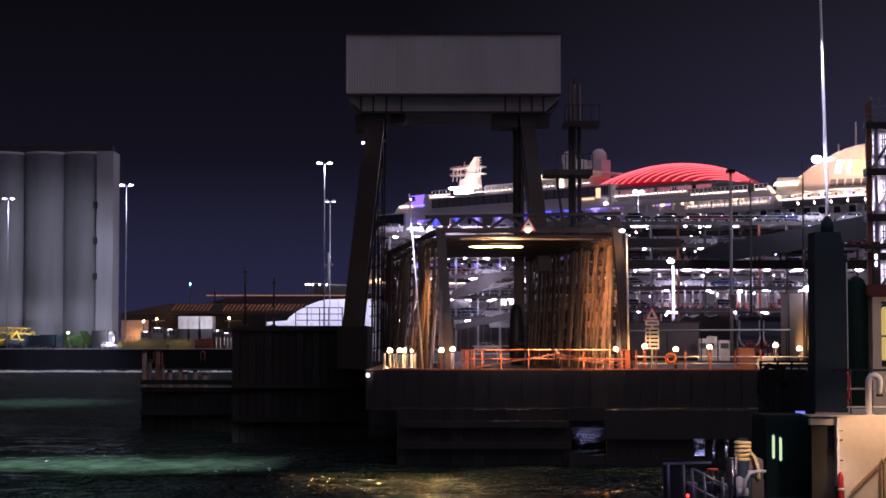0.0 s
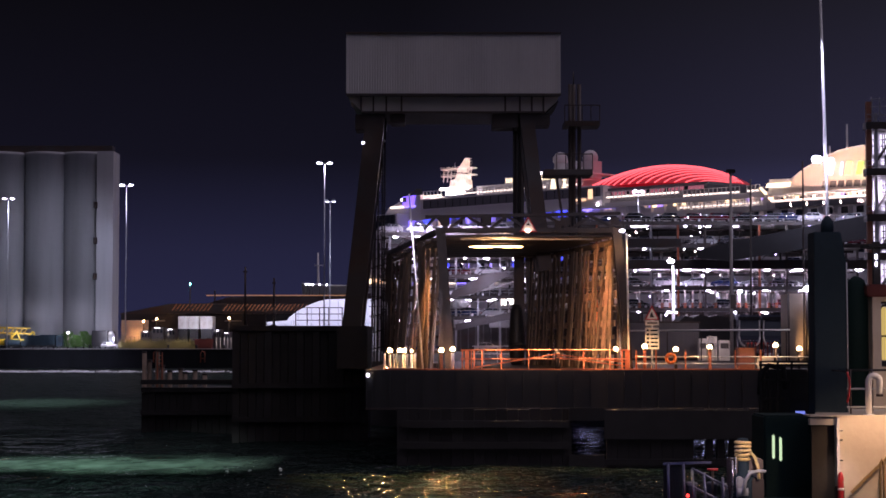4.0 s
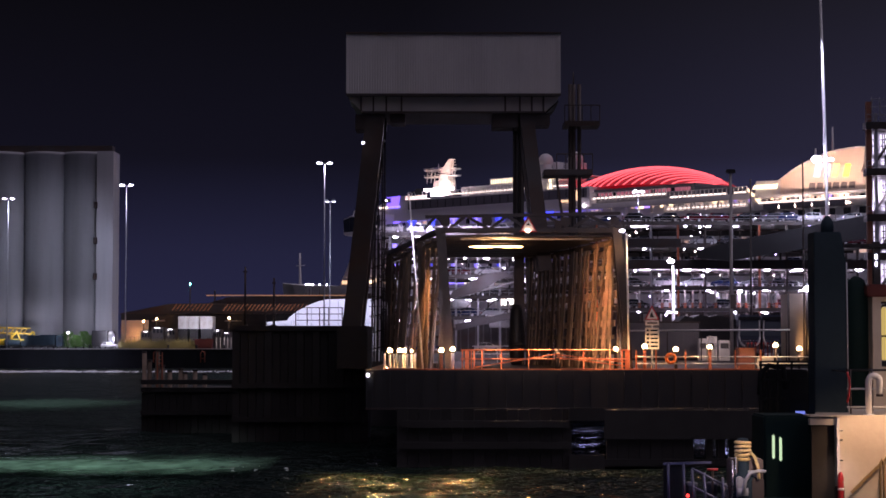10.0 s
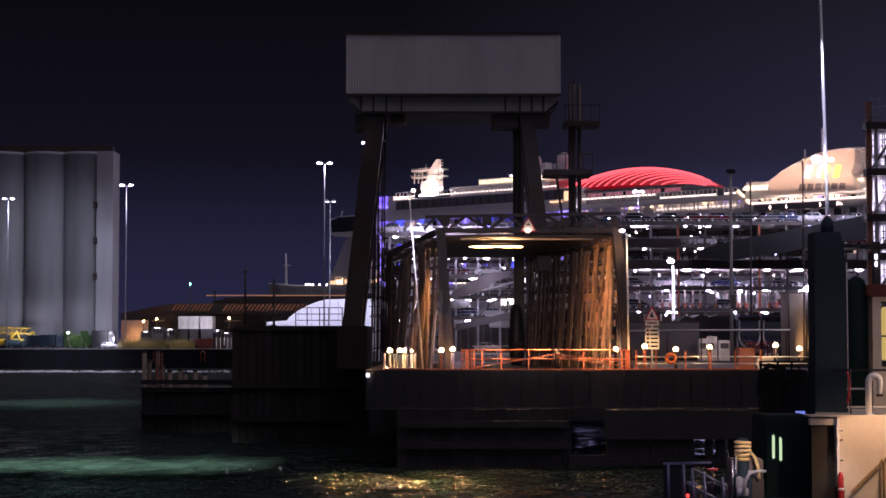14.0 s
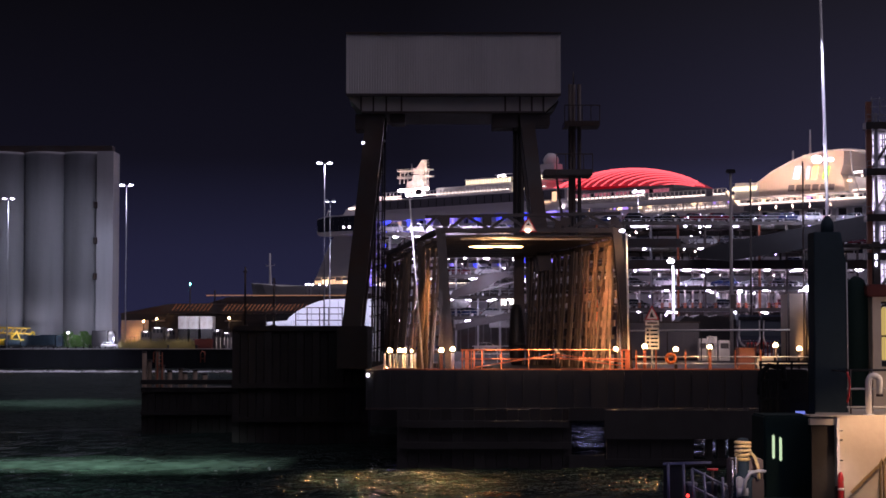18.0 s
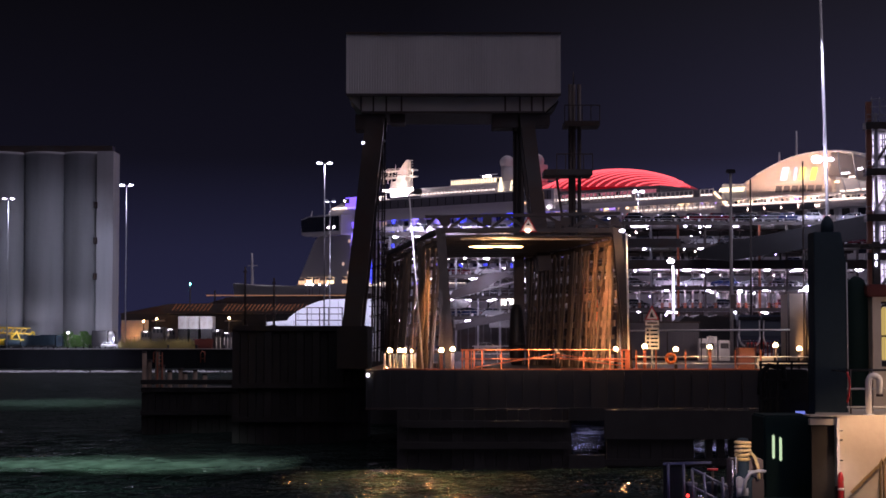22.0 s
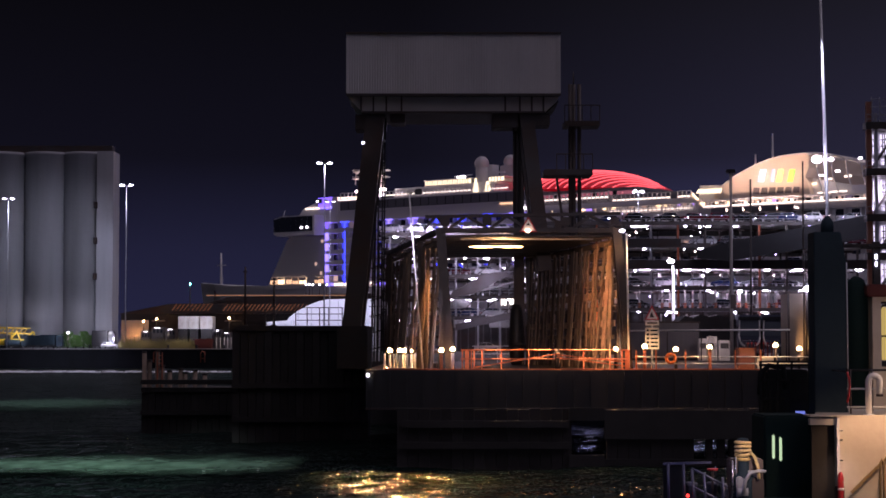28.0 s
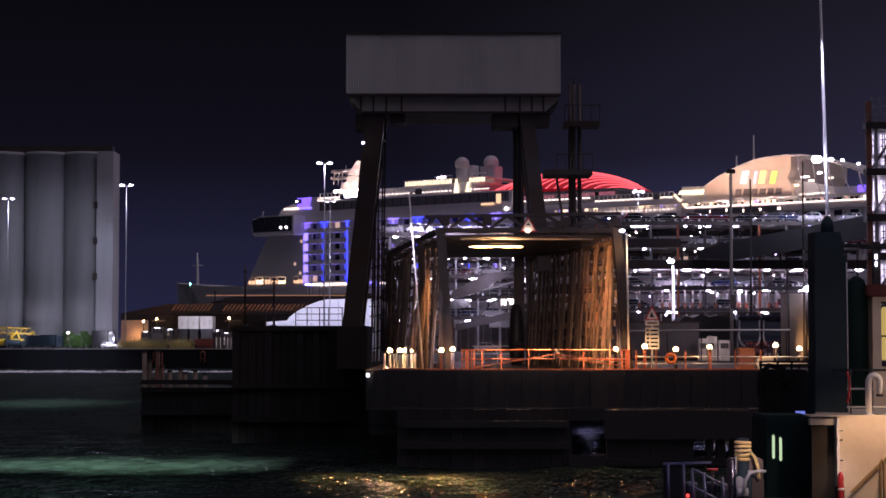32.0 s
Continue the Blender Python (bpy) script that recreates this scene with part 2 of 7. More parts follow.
def make_land():
    bm = bmesh.new()
    shape = [(-11.5, 132), (140, 132), (140, 300), (100, 345), (-37, 345)]
    low, top = [bm.verts.new((x, y, -4)) for x, y in shape], [bm.verts.new((x, y, LAND)) for x, y in shape]
    bm.faces.new(top)
    for i in range(5):
        bm.faces.new((low[i], low[(i + 1) % 5], top[(i + 1) % 5], top[i]))
    tagged(part("ground", bm, M["asphalt"]), "dark asphalt of the terminal yard", "ground", kind="structure")
    bm = bmesh.new()
    add_box(bm, -2500, -26, 450, 520, -4, LAND)
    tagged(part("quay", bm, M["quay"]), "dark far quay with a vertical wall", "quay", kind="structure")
    bm = bmesh.new()
    add_box(bm, -3000, 3000, 1500, 4700, -2, 2.5)
    tagged(part("far_shore", bm, M["asphalt"]), "dark far shore on the horizon", "shore", kind="structure")
    tagged(part("quay_coping", box(-2500, -26, 449.7, 451.2, LAND, LAND + 0.25), M["concrete"]), "pale concrete coping of the quay", "coping", kind="structure")


make_land()


# ================= silos and the far quay =================
def make_silos():
    top = 54.58
    s = thing("grain_silo", (-101.46, 470, LAND), "tall grey concrete grain silos in a row", "silo")
    r = 5.325
    for i, px in enumerate((-28, 8, 81, 150)):
        cx = (px - 80) * 470 / 3266
        part("silo_cell", lathe([(r, 0), (r, top - LAND - 0.8), (r + 0.12, top - LAND - 0.7), (r + 0.12, top - LAND)], 40), M["silo"], s).location = (cx, 0, 0)
    part("stair_shaft", box(14.105, 18.278, -r - 0.6, 3, 0, top - LAND), M["silo"], s)
    part("conveyor_gallery", box(-30, 17.271, -2, 2, top - LAND, top - LAND + 1.8), M["steel"], s)
    for k in (0.27, 0.45, 0.63):
        part("landing", box(13.529, 14.392, -r - 1.2, -r + 2, (top - LAND) * (1 - k) - 1.0, (top - LAND) * (1 - k) + 0.6), M["steel"], s)


make_silos()


def light_mast(px_x, y, z_head, z_foot, label, arm=1.6, r=0.16):
    t = thing("light_mast", (px_x, y, z_foot), label, "lamp", "light masts")
    h = z_head - z_foot
    part("mast_pole", rod((0, 0, 0), (0, 0, h), r, r * 0.55), M["galv"], t)
    part("cross_arm", bar((-arm, 0, h), (arm, 0, h), 0.14), M["galv"], t)
    for sx in (-1, 1):
        hd = part("lamp_head", box(sx * arm - 0.75 * arm / 1.6, sx * arm + 0.75 * arm / 1.6, -0.5, 0.5, h - 0.1, h + 0.35, 0.06), M["galv"], t)
        part("lens", lathe([(0.1 * arm, -0.22 * arm), (0.5 * arm, -0.12 * arm), (0.55 * arm, 0.0), (0.5 * arm, 0.1)], 12), M["lamp_white"], hd).location = (sx * arm * 1.02, -0.1, h)
    return t


light_mast(-106.7, 451.9, 41.55, LAND, "tall galvanised mast with twin cool lamps on the quay", 0.95)
light_mast(-78.27, 455, 45.16, LAND, "tall galvanised mast with twin cool lamps beside the silos", 1.05)
light_mast(-19.32, 300, 35.36, LAND, "tallest galvanised mast with twin cool lamps", 0.85, 0.13)
light_mast(-20.24, 330, 31.4, LAND, "galvanised mast with twin cool lamps behind the tent", 0.6, 0.10)



# ================= linkspan and its gantry =================
def make_gantry():
    Y0, Y1 = 105.0, 111.0
    x0, x1 = -5.51, 6.7
    zt, zb, zu = 23.56, 20.14, 19.16
    g = thing("gantry", (0, 0, 0), "linkspan lifting gantry with a pale clad machinery house", "gantry")
    # ribbed sheet cladding: one wall with trapezoid ribs
    bm = bmesh.new()
    n = 84
    step = (x1 - x0) / n
    pts = []
    for i in range(n):
        a = x0 + i * step
        pts += [(a, Y0), (a + step * 0.62, Y0), (a + step * 0.7, Y0 + 0.03), (a + step * 0.92, Y0 + 0.03)]
    pts += [(x1, Y0), (x1, Y1), (x0, Y1)]
    lo, hi = [bm.verts.new((x, y, zb)) for x, y in pts], [bm.verts.new((x, y, zt)) for x, y in pts]
    bm.faces.new(lo)
    bm.faces.new(hi[::-1])
    for i in range(len(pts)):
        j = (i + 1) % len(pts)
        bm.faces.new((lo[i], lo[j], hi[j], hi[i]))
    house = part("machinery_house", bm, M["cladding"], g, "pale ribbed steel sheet cladding")
    part("roof_trim", box(x0 - 0.06, x1 + 0.06, Y0 - 0.08, Y1 + 0.08, zt, zt + 0.12), M["steel"], house)
    for a in (x0 - 0.03, x1 - 0.05):
        part("corner_trim", box(a, a + 0.08, Y0 - 0.04, Y0 + 0.06, zb, zt), M["cladding"], house)
    part("sill_trim", box(x0 - 0.03, x1 + 0.03, Y0 - 0.06, Y0 + 0.05, zb - 0.14, zb), M["steel"], house)
    bm = prism([(-5.38, zb - 0.14), (6.6, zb - 0.14), (6.54, 19.75), (5.86, zu), (-4.64, zu), (-5.28, 19.75)], Y0 + 0.35, Y1 - 0.4)
    beam = part("under_beam", bm, M["beam_grey"], g, "deep grey box girder under the house")
    for a in (-4.7, -3.99, -3.25, -2.38, 3.57, 4.41, 5.09, 5.76):
        part("stiffener", box(a - 0.05, a + 0.05, Y0 + 0.2, Y0 + 0.36, zu, zb - 0.14), M["steel"], beam)
    # Dark plate added over the chamfer; shade put in as near-black paint.
    part("chamfer_cover", bar((6.62, Y0 + 3.0, 19.76), (5.92, Y0 + 3.0, zu - 0.05), 0.06, 5.4), mat("chamfer_shade_paint", (0.03, 0.029, 0.029), 0.9, spec=0.05), beam)
    part("bottom_flange", box(-4.64, 5.86, Y0 + 0.25, Y1 - 0.3, zu - 0.12, zu), M["steel"], beam)
    for a, b, zz in ((-5.05, -4.31, 18.12), (-3.03, -2.19, 18.51), (2.83, 4.31, 18.25), (5.18, 6.15, 18.38)):
        part("sheave_box", box(a, b, Y0 + 0.6, Y0 + 2.4, zz, zu - 0.12, 0.04), M["steel"], g)
    # raking tower legs, near and far pair
    for dy in (0.9, 4.6):
        part("leg", bar((-3.86, Y0 + dy, zu), (-5.3, Y0 + dy, 6.12), 1.08, 0.8), M["steel"], g)
        part("leg", bar((4.78, Y0 + dy, zu), (5.88, Y0 + dy, 10.02), 0.8, 0.8), M["steel"], g)
    part("leg_plinth", box(-6.05, -4.29, Y0 - 0.2, Y1, 4.4, 6.84, 0.05), M["dark_timber"], g)
    part("rear_column", box(4.24, 4.85, 110, 110.8, 4.6, 19.54), M["steel"], g)
    for px in (-3.94, -3.77, -3.54, -3.41):
        part("lift_rope", rod((px + 0.05, 107.2, zu), (px - 0.06, 107.2, 4.82), 0.055, n=6), M["black"], g)
    for px in (4.07, 4.33):
        part("lift_rope", rod((px, 106, zu), (px, 106, 12.85), 0.05, n=6), M["black"], g)
    for px, py in ((-4.55, 17.27), (-3.34, 17.37)):
        part("bracket_lamp", ball(0.075, 10), M["lamp_soft"] if px < -3.98 else M["galv"], g).location = (px, 104.6, py)
    for i in range(16):
        z = 7.44 + i * 0.55
        part("rung", bar((-4.23 - (i * 0.02), 106.4, z), (-3.28, 106.4, z), 0.05), M["steel"], g)
    # service mast with landings beside the tower
    m = thing("service_mast", (0, 0, 0), "dark steel service mast with ladder cage and landings", "mast")
    for px in (7.48, 7.68, 8.01):
        part("mast_tube", rod((px, 108, LAND), (px, 108, 21.08), 0.12), M["steel"], m)
    part("antenna", rod((7.68, 108, 21.08), (7.68, 108, 21.82), 0.04), M["steel"], m)
    for a, b, zz in ((7.09, 9.14, 18.54), (6.62, 8.71, 15.68)):
        p = part("landing", box(a, b, 107, 109, zz, zz + 0.28), M["steel"], m)
        for k in range(5):
            x = a + (b - a) * k / 4
            part("guard_post", bar((x, 107.05, zz + 0.28), (x, 107.05, zz + 1.2), 0.05), M["steel"], p)
        part("guard_rail", bar((a, 107.05, zz + 1.2), (b, 107.05, zz + 1.2), 0.06), M["steel"], p)
    part("cabin", box(5.89, 8.71, 107.2, 109.4, 15.64, 16.01, 0.04), M["steel"], m)
    part("hanging_frame", bar((6.66, 108, 15.68), (6.99, 108, 13.25), 0.14), M["steel"], m)


make_gantry()


M["lamp_glint"] = glow("glint_lamp_glass", (0.55, 0.6, 1.0), 4.5)


def make_linkspan():
    d = 88.0
    zt = 4.59
    t = thing("linkspan_deck", (0, 0, 0), "dark steel linkspan deck on timber fender piles", "deck")
    part("deck_plate", box(-3.72, 17.97, d, 131.9, zt - 0.3, zt), M["steel"], t)
    beam = part("edge_girder", box(-3.67, 17.86, d - 0.15, d + 0.5, 2.8, zt - 0.02), M["black"], t)
    for i in range(27):
        x = -3.35 + i * 0.8
        part("web_plate", box(x - 0.04, x + 0.04, d - 0.28, d - 0.15, 2.85, zt - 0.1), M["black"], beam)
    part("lower_flange", box(-3.67, 17.86, d - 0.3, d + 0.5, 2.71, 2.8), M["steel"], beam)
    part("toe_board", box(-2.81, 15.14, d - 0.1, d - 0.02, zt, zt + 0.06), M["rail_red"], t)
    # fender piles below, with the two openings
    rng = random.Random(4)
    px = -1.92
    xs = []
    while px < 15.15:
        xs.append(px)
        px += 0.52
    gaps = ((6.05, 7.55), (11.8, 12.2), (12.68, 12.82), (13.26, 13.5), (14.2, 14.4))
    for x in xs:
        a, b = x - 0.25, x + 0.25
        for g0, g1 in gaps:
            if g0 < x < g1:
                a = b
            elif g0 < b < g1 or (a < g0 < b):
                b = g0
            elif g0 < a < g1:
                a = g1
        if b - a > 0.08:
            y = 87.2 + rng.uniform(-0.06, 0.06)
            part("fender_timber", box(a, b, y, y + 0.5, -3, 2.8 - rng.uniform(0, 0.08)), M["dark_timber"], t)
    for z in (1.9, 0.9):
        part("waling", box(-1.92, 5.92, 86.9, 87.2, z, z + 0.32), M["dark_timber"], t)
        part("waling", box(7.58, 15.1, 86.9, 87.2, 1.35 if z > 1 else 0.1, 2.72 if z > 1 else 0.42), M["dark_timber"], t)
    part("waling", box(5.92, 7.58, 86.9, 87.2, 2.22, 2.83), M["dark_timber"], t)
    part("waling", box(5.92, 7.58, 86.9, 87.2, -1.0, 0.62), M["dark_timber"], t)
    for x in (6.35, 9.0, 9.5):
        part("steel_column", rod((x, 97 if x < 7.2 else 99, -3), (x, 97 if x < 7.2 else 99, zt - 0.3), 0.3), M["steel"], t)
    # Unseen lamps added behind the girder, for glints in the pile gaps.
    for px in (9.93, 10.57, 18.08, 19.29, 20.34, 22.32):
        w = thing("wall_lamp", (px, 131.8, 2.1), "unseen lamp added under the deck for glints on the water", "lamp", "quay wall lamps")
        part("lens", ball(0.22, 10), M["lamp_glint"], w)
        part("cage", box(-0.24, 0.24, 0.05, 0.2, -0.24, 0.24, 0.02), M["galv"], w)
    # Points added under the deck to brighten the water in the gaps.
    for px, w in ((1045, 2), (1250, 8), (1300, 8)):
        lamp("under_deck_fill", "POINT", (side(px, 118), 118.0, 0.9), w, (0.62, 0.7, 1.0), 0.25)
    part("marker_plate", box(-3.61, -3.49, 87.5, 87.56, 4.27, 4.42), M["lamp_soft"], t, "small white-lit marker")


make_linkspan()


def pile_block(name, x0, x1, y0, y1, top, label, seed, pitch=0.46):
    """A close row of driven timbers with a capping beam."""
    rng = random.Random(seed)
    t = thing(name, ((x0 + x1) / 2, y0, 0), label, "fender")
    cx = (x0 + x1) / 2
    part("core", box(x0 - cx + 0.2, x1 - cx - 0.2, 0.35, y1 - y0, -3, top - 0.31), M["dark_timber"], t)
    n = int((x1 - x0) / pitch)
    w = (x1 - x0) / n
    for i in range(n):
        x = x0 - cx + i * w
        dy = rng.uniform(-0.05, 0.05)
        part("timber", box(x + 0.02, x + w - 0.02, dy, dy + 0.36, -3, top - 0.3 - rng.uniform(0, 0.05)), M["dark_timber"], t)
    part("capping", box(x0 - cx, x1 - cx, -0.12, y1 - y0 + 0.1, top - 0.3, top), M["dark_timber"], t)
    for z in (1.2, 3.2):
        part("waling", box(x0 - cx, x1 - cx, -0.25, -0.02, z, z + 0.3), M["dark_timber"], t)
    return t


pile_block("fender_block", -12.55, -4.45, 110, 119, 6.91, "black tarred timber fender block beside the linkspan", 1)
pile_block("dolphin", -19.74, -13.69, 121, 126, 2.99, "low dark timber dolphin in the water", 2)


def make_dolphin_posts():
    for i, (px, a, b) in enumerate(((-19.59, 5.25, 0), (-19.29, 4.69, 0), (-18.81, 5.36, 0), (-18.4, 4.32, 0), (-17.96, 4.0, 0), (-17.29, 4.15, 0), (-16.9, 3.9, 0), (-16.3, 4.05, 0), (-15.7, 3.8, 0))):
        t = thing("mooring_pile", (px, 121.6, -3), "weathered timber pile with a rusty cap", "pile", "dolphin piles")
        part("shaft", rod((0, 0, 0), (0.05 * (i % 3 - 1), 0, a + 3), 0.17, 0.15), M["wood"], t)
        part("cap", rod((0.05 * (i % 3 - 1), 0, a + 3), (0.05 * (i % 3 - 1), 0, a + 3.12), 0.18), M["steel"], t)
    t = thing("ladder", (-18.74, 121.3, 0), "red painted steel ladder on the dolphin", "ladder")
    for dx in (0, 0.32):
        part("stile", bar((dx, 0, 2.96), (dx, 0, 5.28), 0.07), M["rail_red"], t)
    for k in range(4):
        part("rung", bar((0, 0, 4.32 + 0.25 * k), (0.32, 0, 4.32 + 0.25 * k), 0.04), M["rail_red"], t)
    t = thing("fender_rail", (0, 0, 0), "thin dark handrail on the fender block", "railing")
    z = 6.91
    for px in (-10.64, -10.16, -8.81, -8.13, -7.39, -6.84, -6.03):
        part("post", bar((px, 110.5, z), (px, 110.5, 8), 0.06), M["steel"], t)
    for py in (8, 7.62, 7.25):
        part("rail", bar((-8.81, 110.5, py), (-6.03, 110.5, py), 0.05), M["steel"], t)
    t = thing("winch_box", (-10.96, 111, z), "small dark winch housing on the fender block", "winch")
    part("housing", box(-0.35, 0.3, 0, 0.7, 0, 0.36, 0.05), M["black"], t)
    part("lever", bar((0.1, 0.1, 0.3), (0.32, 0.1, 0.42), 0.06), M["black"], t)
    for px, top in ((-11.95, 10.49), (-10.21, 9.81)):
        t = thing("signal_pole", (px, 111.5, z), "thin dark signal pole", "pole")
        part("pole", rod((0, 0, 0), (0, 0, top - z), 0.08, 0.05), M["steel"], t)
        part("cross_piece", bar((-0.12, 0, top - z - 0.3), (0.12, 0, top - z - 0.3), 0.08), M["steel"], t)
        part("base_plate", box(-0.16, 0.16, -0.16, 0.16, 0, 0.06), M["steel"], t)


make_dolphin_posts()


# ================= the timber-clad passage over the ramp =================
M["dark_frame"] = mat("dark_portal_steel", (0.055, 0.046, 0.04), 0.5, 0.3, vary=0.4, scale=0.8, fine=6, stain=(0.05, 0.035, 0.03))


M["lamp_dim_amber"] = glow("sign_lamp_glass", (1.0, 0.72, 0.42), 4.5)


def make_passage():
    zt, zb = 11.26, 4.56
    n0, n1 = (-0.11, 90.0), (8.5, 90.0)
    f0, f1 = (-3.23, 112.0), (5.22, 112.0)
    rng = random.Random(9)

    def lattice(a, b, label, count, lean, width, power, backed, loose, band):
        w = thing("lattice_wall", (a[0], a[1], zb), label, "lattice wall", "passage walls")
        A, B = Vector((0, 0, 0)), Vector((b[0] - a[0], b[1] - a[1], 0))
        h = zt - zb
        along = B.normalized()
        out = Vector((along.y, -along.x, 0))
        length = B.length

        def plank(name, foot, head, wide, thick=0.07):
            bm = bmesh.new()
            tw = rng.uniform(-0.12, 0.12) if name != "loose_slat" else rng.uniform(-0.7, 0.7)
            al, ou = along * math.cos(tw) + out * math.sin(tw), out * math.cos(tw) - along * math.sin(tw)
            v = [bm.verts.new(c + al * (i * wide / 2) + ou * (j * thick / 2)) for c in (foot, head) for i, j in ((-1, -1), (1, -1), (1, 1), (-1, 1))]
            for f in ((3, 2, 1, 0), (4, 5, 6, 7), (0, 1, 5, 4), (1, 2, 6, 5), (2, 3, 7, 6), (3, 0, 4, 7)):
                bm.faces.new([v[i] for i in f])
            return part(name, bm, M["wood"], w)

        for i in range(count):
            k0, k1 = (i / count) ** power, ((i + 1) / count) ** power
            p = A.lerp(B, (k0 + k1) / 2)
            gap = (k1 - k0) * length
            top = h - 0.35 - rng.uniform(0, 0.35)
            foot = p + along * rng.uniform(-0.25, 0.25) * gap + out * (lean + rng.uniform(-0.1, 0.1)) + Vector((0, 0, 0.02))
            head = p + out * rng.uniform(-0.12, 0.12) + Vector((0, 0, top))
            plank("slat", foot, head, gap * rng.uniform(*width))
            if k0 > backed and i % 2:
                back = out * 1.0
                plank("back_slat", foot + back + along * gap * 0.5, head + back + along * gap * 0.5, gap * 0.6)
            if i in loose:
                # planks sprung from their nails, leaning out across the others
                for n in range(rng.choice((1, 2, 2))):
                    k = rng.uniform(0.6, 0.98)
                    far = p + along * rng.uniform(-1.1, 1.1) * gap + out * (lean + 0.35)
                    plank("loose_slat", far + Vector((0, 0, 0.02)), p + along * rng.uniform(-0.4, 0.4) * gap + out * 0.22 + Vector((0, 0, top * k)), gap * rng.uniform(0.08, 0.15), 0.1)
        for k, broad in ((0.03, 0.4), (0.13, 0.26), (0.24, 0.2), (0.34, 0.32), (0.45, 0.22), (0.55, 0.38), (0.65, 0.3), (0.76, 0.24), (0.86, 0.34), (0.94, 0.3)):
            p = out * (lean * (1 - k) + 0.13) + Vector((0, 0, h * k))
            part("rail", bar(A + p, B + p, broad * band, 0.05), M["wood"], w)
        return w

    lattice(n0, f0, "weathered vertical timber slats lit amber, seen from outside", 15, -0.3, (0.40, 0.54), 1, 2.0, (), 0.6)
    lattice(n1, f1, "weathered vertical timber slats lit amber, seen from inside", 22, -0.35, (0.34, 0.5), 0.95, 0.3, (0, 1, 3, 5, 7, 9), 1.0)
    dr = thing("cable_drum", (4.34, 109, zb), "black cable drum standing by the far post", "drum")
    part("barrel", lathe([(0.3, 0), (0.42, 0.5), (0.46, 1.2), (0.4, 2.6), (0.34, 3.2), (0.2, 3.6)], 14), M["black"], dr)
    part("rim", lathe([(0.48, 1.15), (0.5, 1.25), (0.48, 1.35)], 14), M["black"], dr)
    fr = thing("passage_frame", (0, 0, 0), "heavy steel portal frame with a trussed head beam", "frame")
    for (x, y), dx in ((n0, 0.46), (n1, 0.5), (f0, 0.2), (f1, 0.2)):
        part("post", bar((x + dx, y, zb), (x, y, zt), 0.46, 0.4), M["dark_frame"], fr)
    for y, (a, b) in ((89.8, (n0, n1)), (112.2, (f0, f1))):
        part("head_beam", box(a[0] - 0.3, b[0] + 0.3, y, y + 0.4, zt - 0.02, zt + 0.22), M["dark_frame"], fr)
    for a, b in ((n0, f0), (n1, f1)):
        part("eaves_beam", bar((a[0], a[1], zt + 0.1), (b[0], b[1], zt + 0.1), 0.22, 0.25), M["dark_frame"], fr)
    # ribbed roof slung under the head beams
    for i in range(9):
        bm = bmesh.new()
        k0, k1 = i / 9, (i + 0.93) / 9
        p = [(n0[0] + (f0[0] - n0[0]) * k, n1[0] + (f1[0] - n1[0]) * k, 90.4 + 21.4 * k) for k in (k0, k1)]
        add_bar(bm, ((p[0][0] + p[1][0]) / 2, (p[0][2] + p[1][2]) / 2, zt - 0.14), ((p[0][1] + p[1][1]) / 2, (p[0][2] + p[1][2]) / 2, zt - 0.14), 0.1, 2.2)
        part("roof_sheet", bm, M["dark_frame"], fr)
    # truss over the head beam
    zz = 12.03
    part("top_chord", bar((-0.88, 90, zz), (8.67, 90, 12.2), 0.16, 0.2), M["steel"], fr)
    for a, b in ((750, 772), (793, 772), (793, 825), (866, 825), (866, 897), (935, 897), (935, 968), (1010, 968), (1010, 1045), (1090, 1045)):
        part("diagonal", bar((side(b, 90), 90.0, zz + 0.05), (side(a, 90), 90.0, zt + 0.15), 0.15), M["steel"], fr)
    for px in (0.11, 2.15, 4.31, 5.96, 8.39):
        part("gusset", box(px - 0.22, px + 0.22, 89.88, 89.98, zt + 0.35, zt + 0.75), M["steel"], fr)
    part("raker", bar((9.06, 89.55, zb), (8.43, 89.55, 10.5), 0.24, 0.2), M["dark_frame"], fr)
    part("raker", bar((-0.12, 89.75, zb), (-0.1, 89.75, zt), 0.2, 0.2), M["dark_frame"], fr)
    part("mid_post", bar((-1.02, 97.2, zb), (-1.22, 97.4, zt + 0.1), 0.3, 0.3), M["dark_frame"], fr)
    part("junction_box", box(5.44, 5.77, 89.5, 89.8, 11.26, 11.81, 0.02), M["steel"], fr)
    # outside stay frame by the far post
    for px in (-4.37, -4.02, -3.53):
        part("stay", bar((px, 113, zb), (px + 0.1, 113, 12.03), 0.12), M["steel"], fr)
    for py in range(6):
        z = zb + 0.9 + py * 1.0
        part("stay_tie", bar((-4.44, 113, z), (-3.46, 113, z + 0.3), 0.08), M["steel"], fr)
    # two amber tubes under the roof
    for a, b in ((834, 876), (880, 922)):
        t = thing("tube_light", (side((a + b) / 2, 92.0), 92.0, 10.67), "amber tube light slung under the passage roof", "lamp", "tube lights")
        part("tube", ball(1.0, 14), M["lamp_amber"], t).scale = (0.72, 0.06, 0.055)
        part("tray", box(-0.62, 0.62, -0.04, 0.12, 0.14, 0.18), M["steel"], t)
        part("hanger", bar((0, 0, 0.17), (0, 0, 0.6), 0.04), M["steel"], t)
    # Amber spot added inside to light the right wall; no fixture hangs there.
    lamp("passage_fill", "SPOT", (2.6, 91.0, zb + 3.0), 2100, (1.0, 0.45, 0.14), 0.15, (8.1, 92.9, zb + 3.4), 68, 0.6)
    part("roof_purlin", box(0.87, 7.47, 91.6, 91.75, 10.99, 11.15), M["beam_grey"], fr)
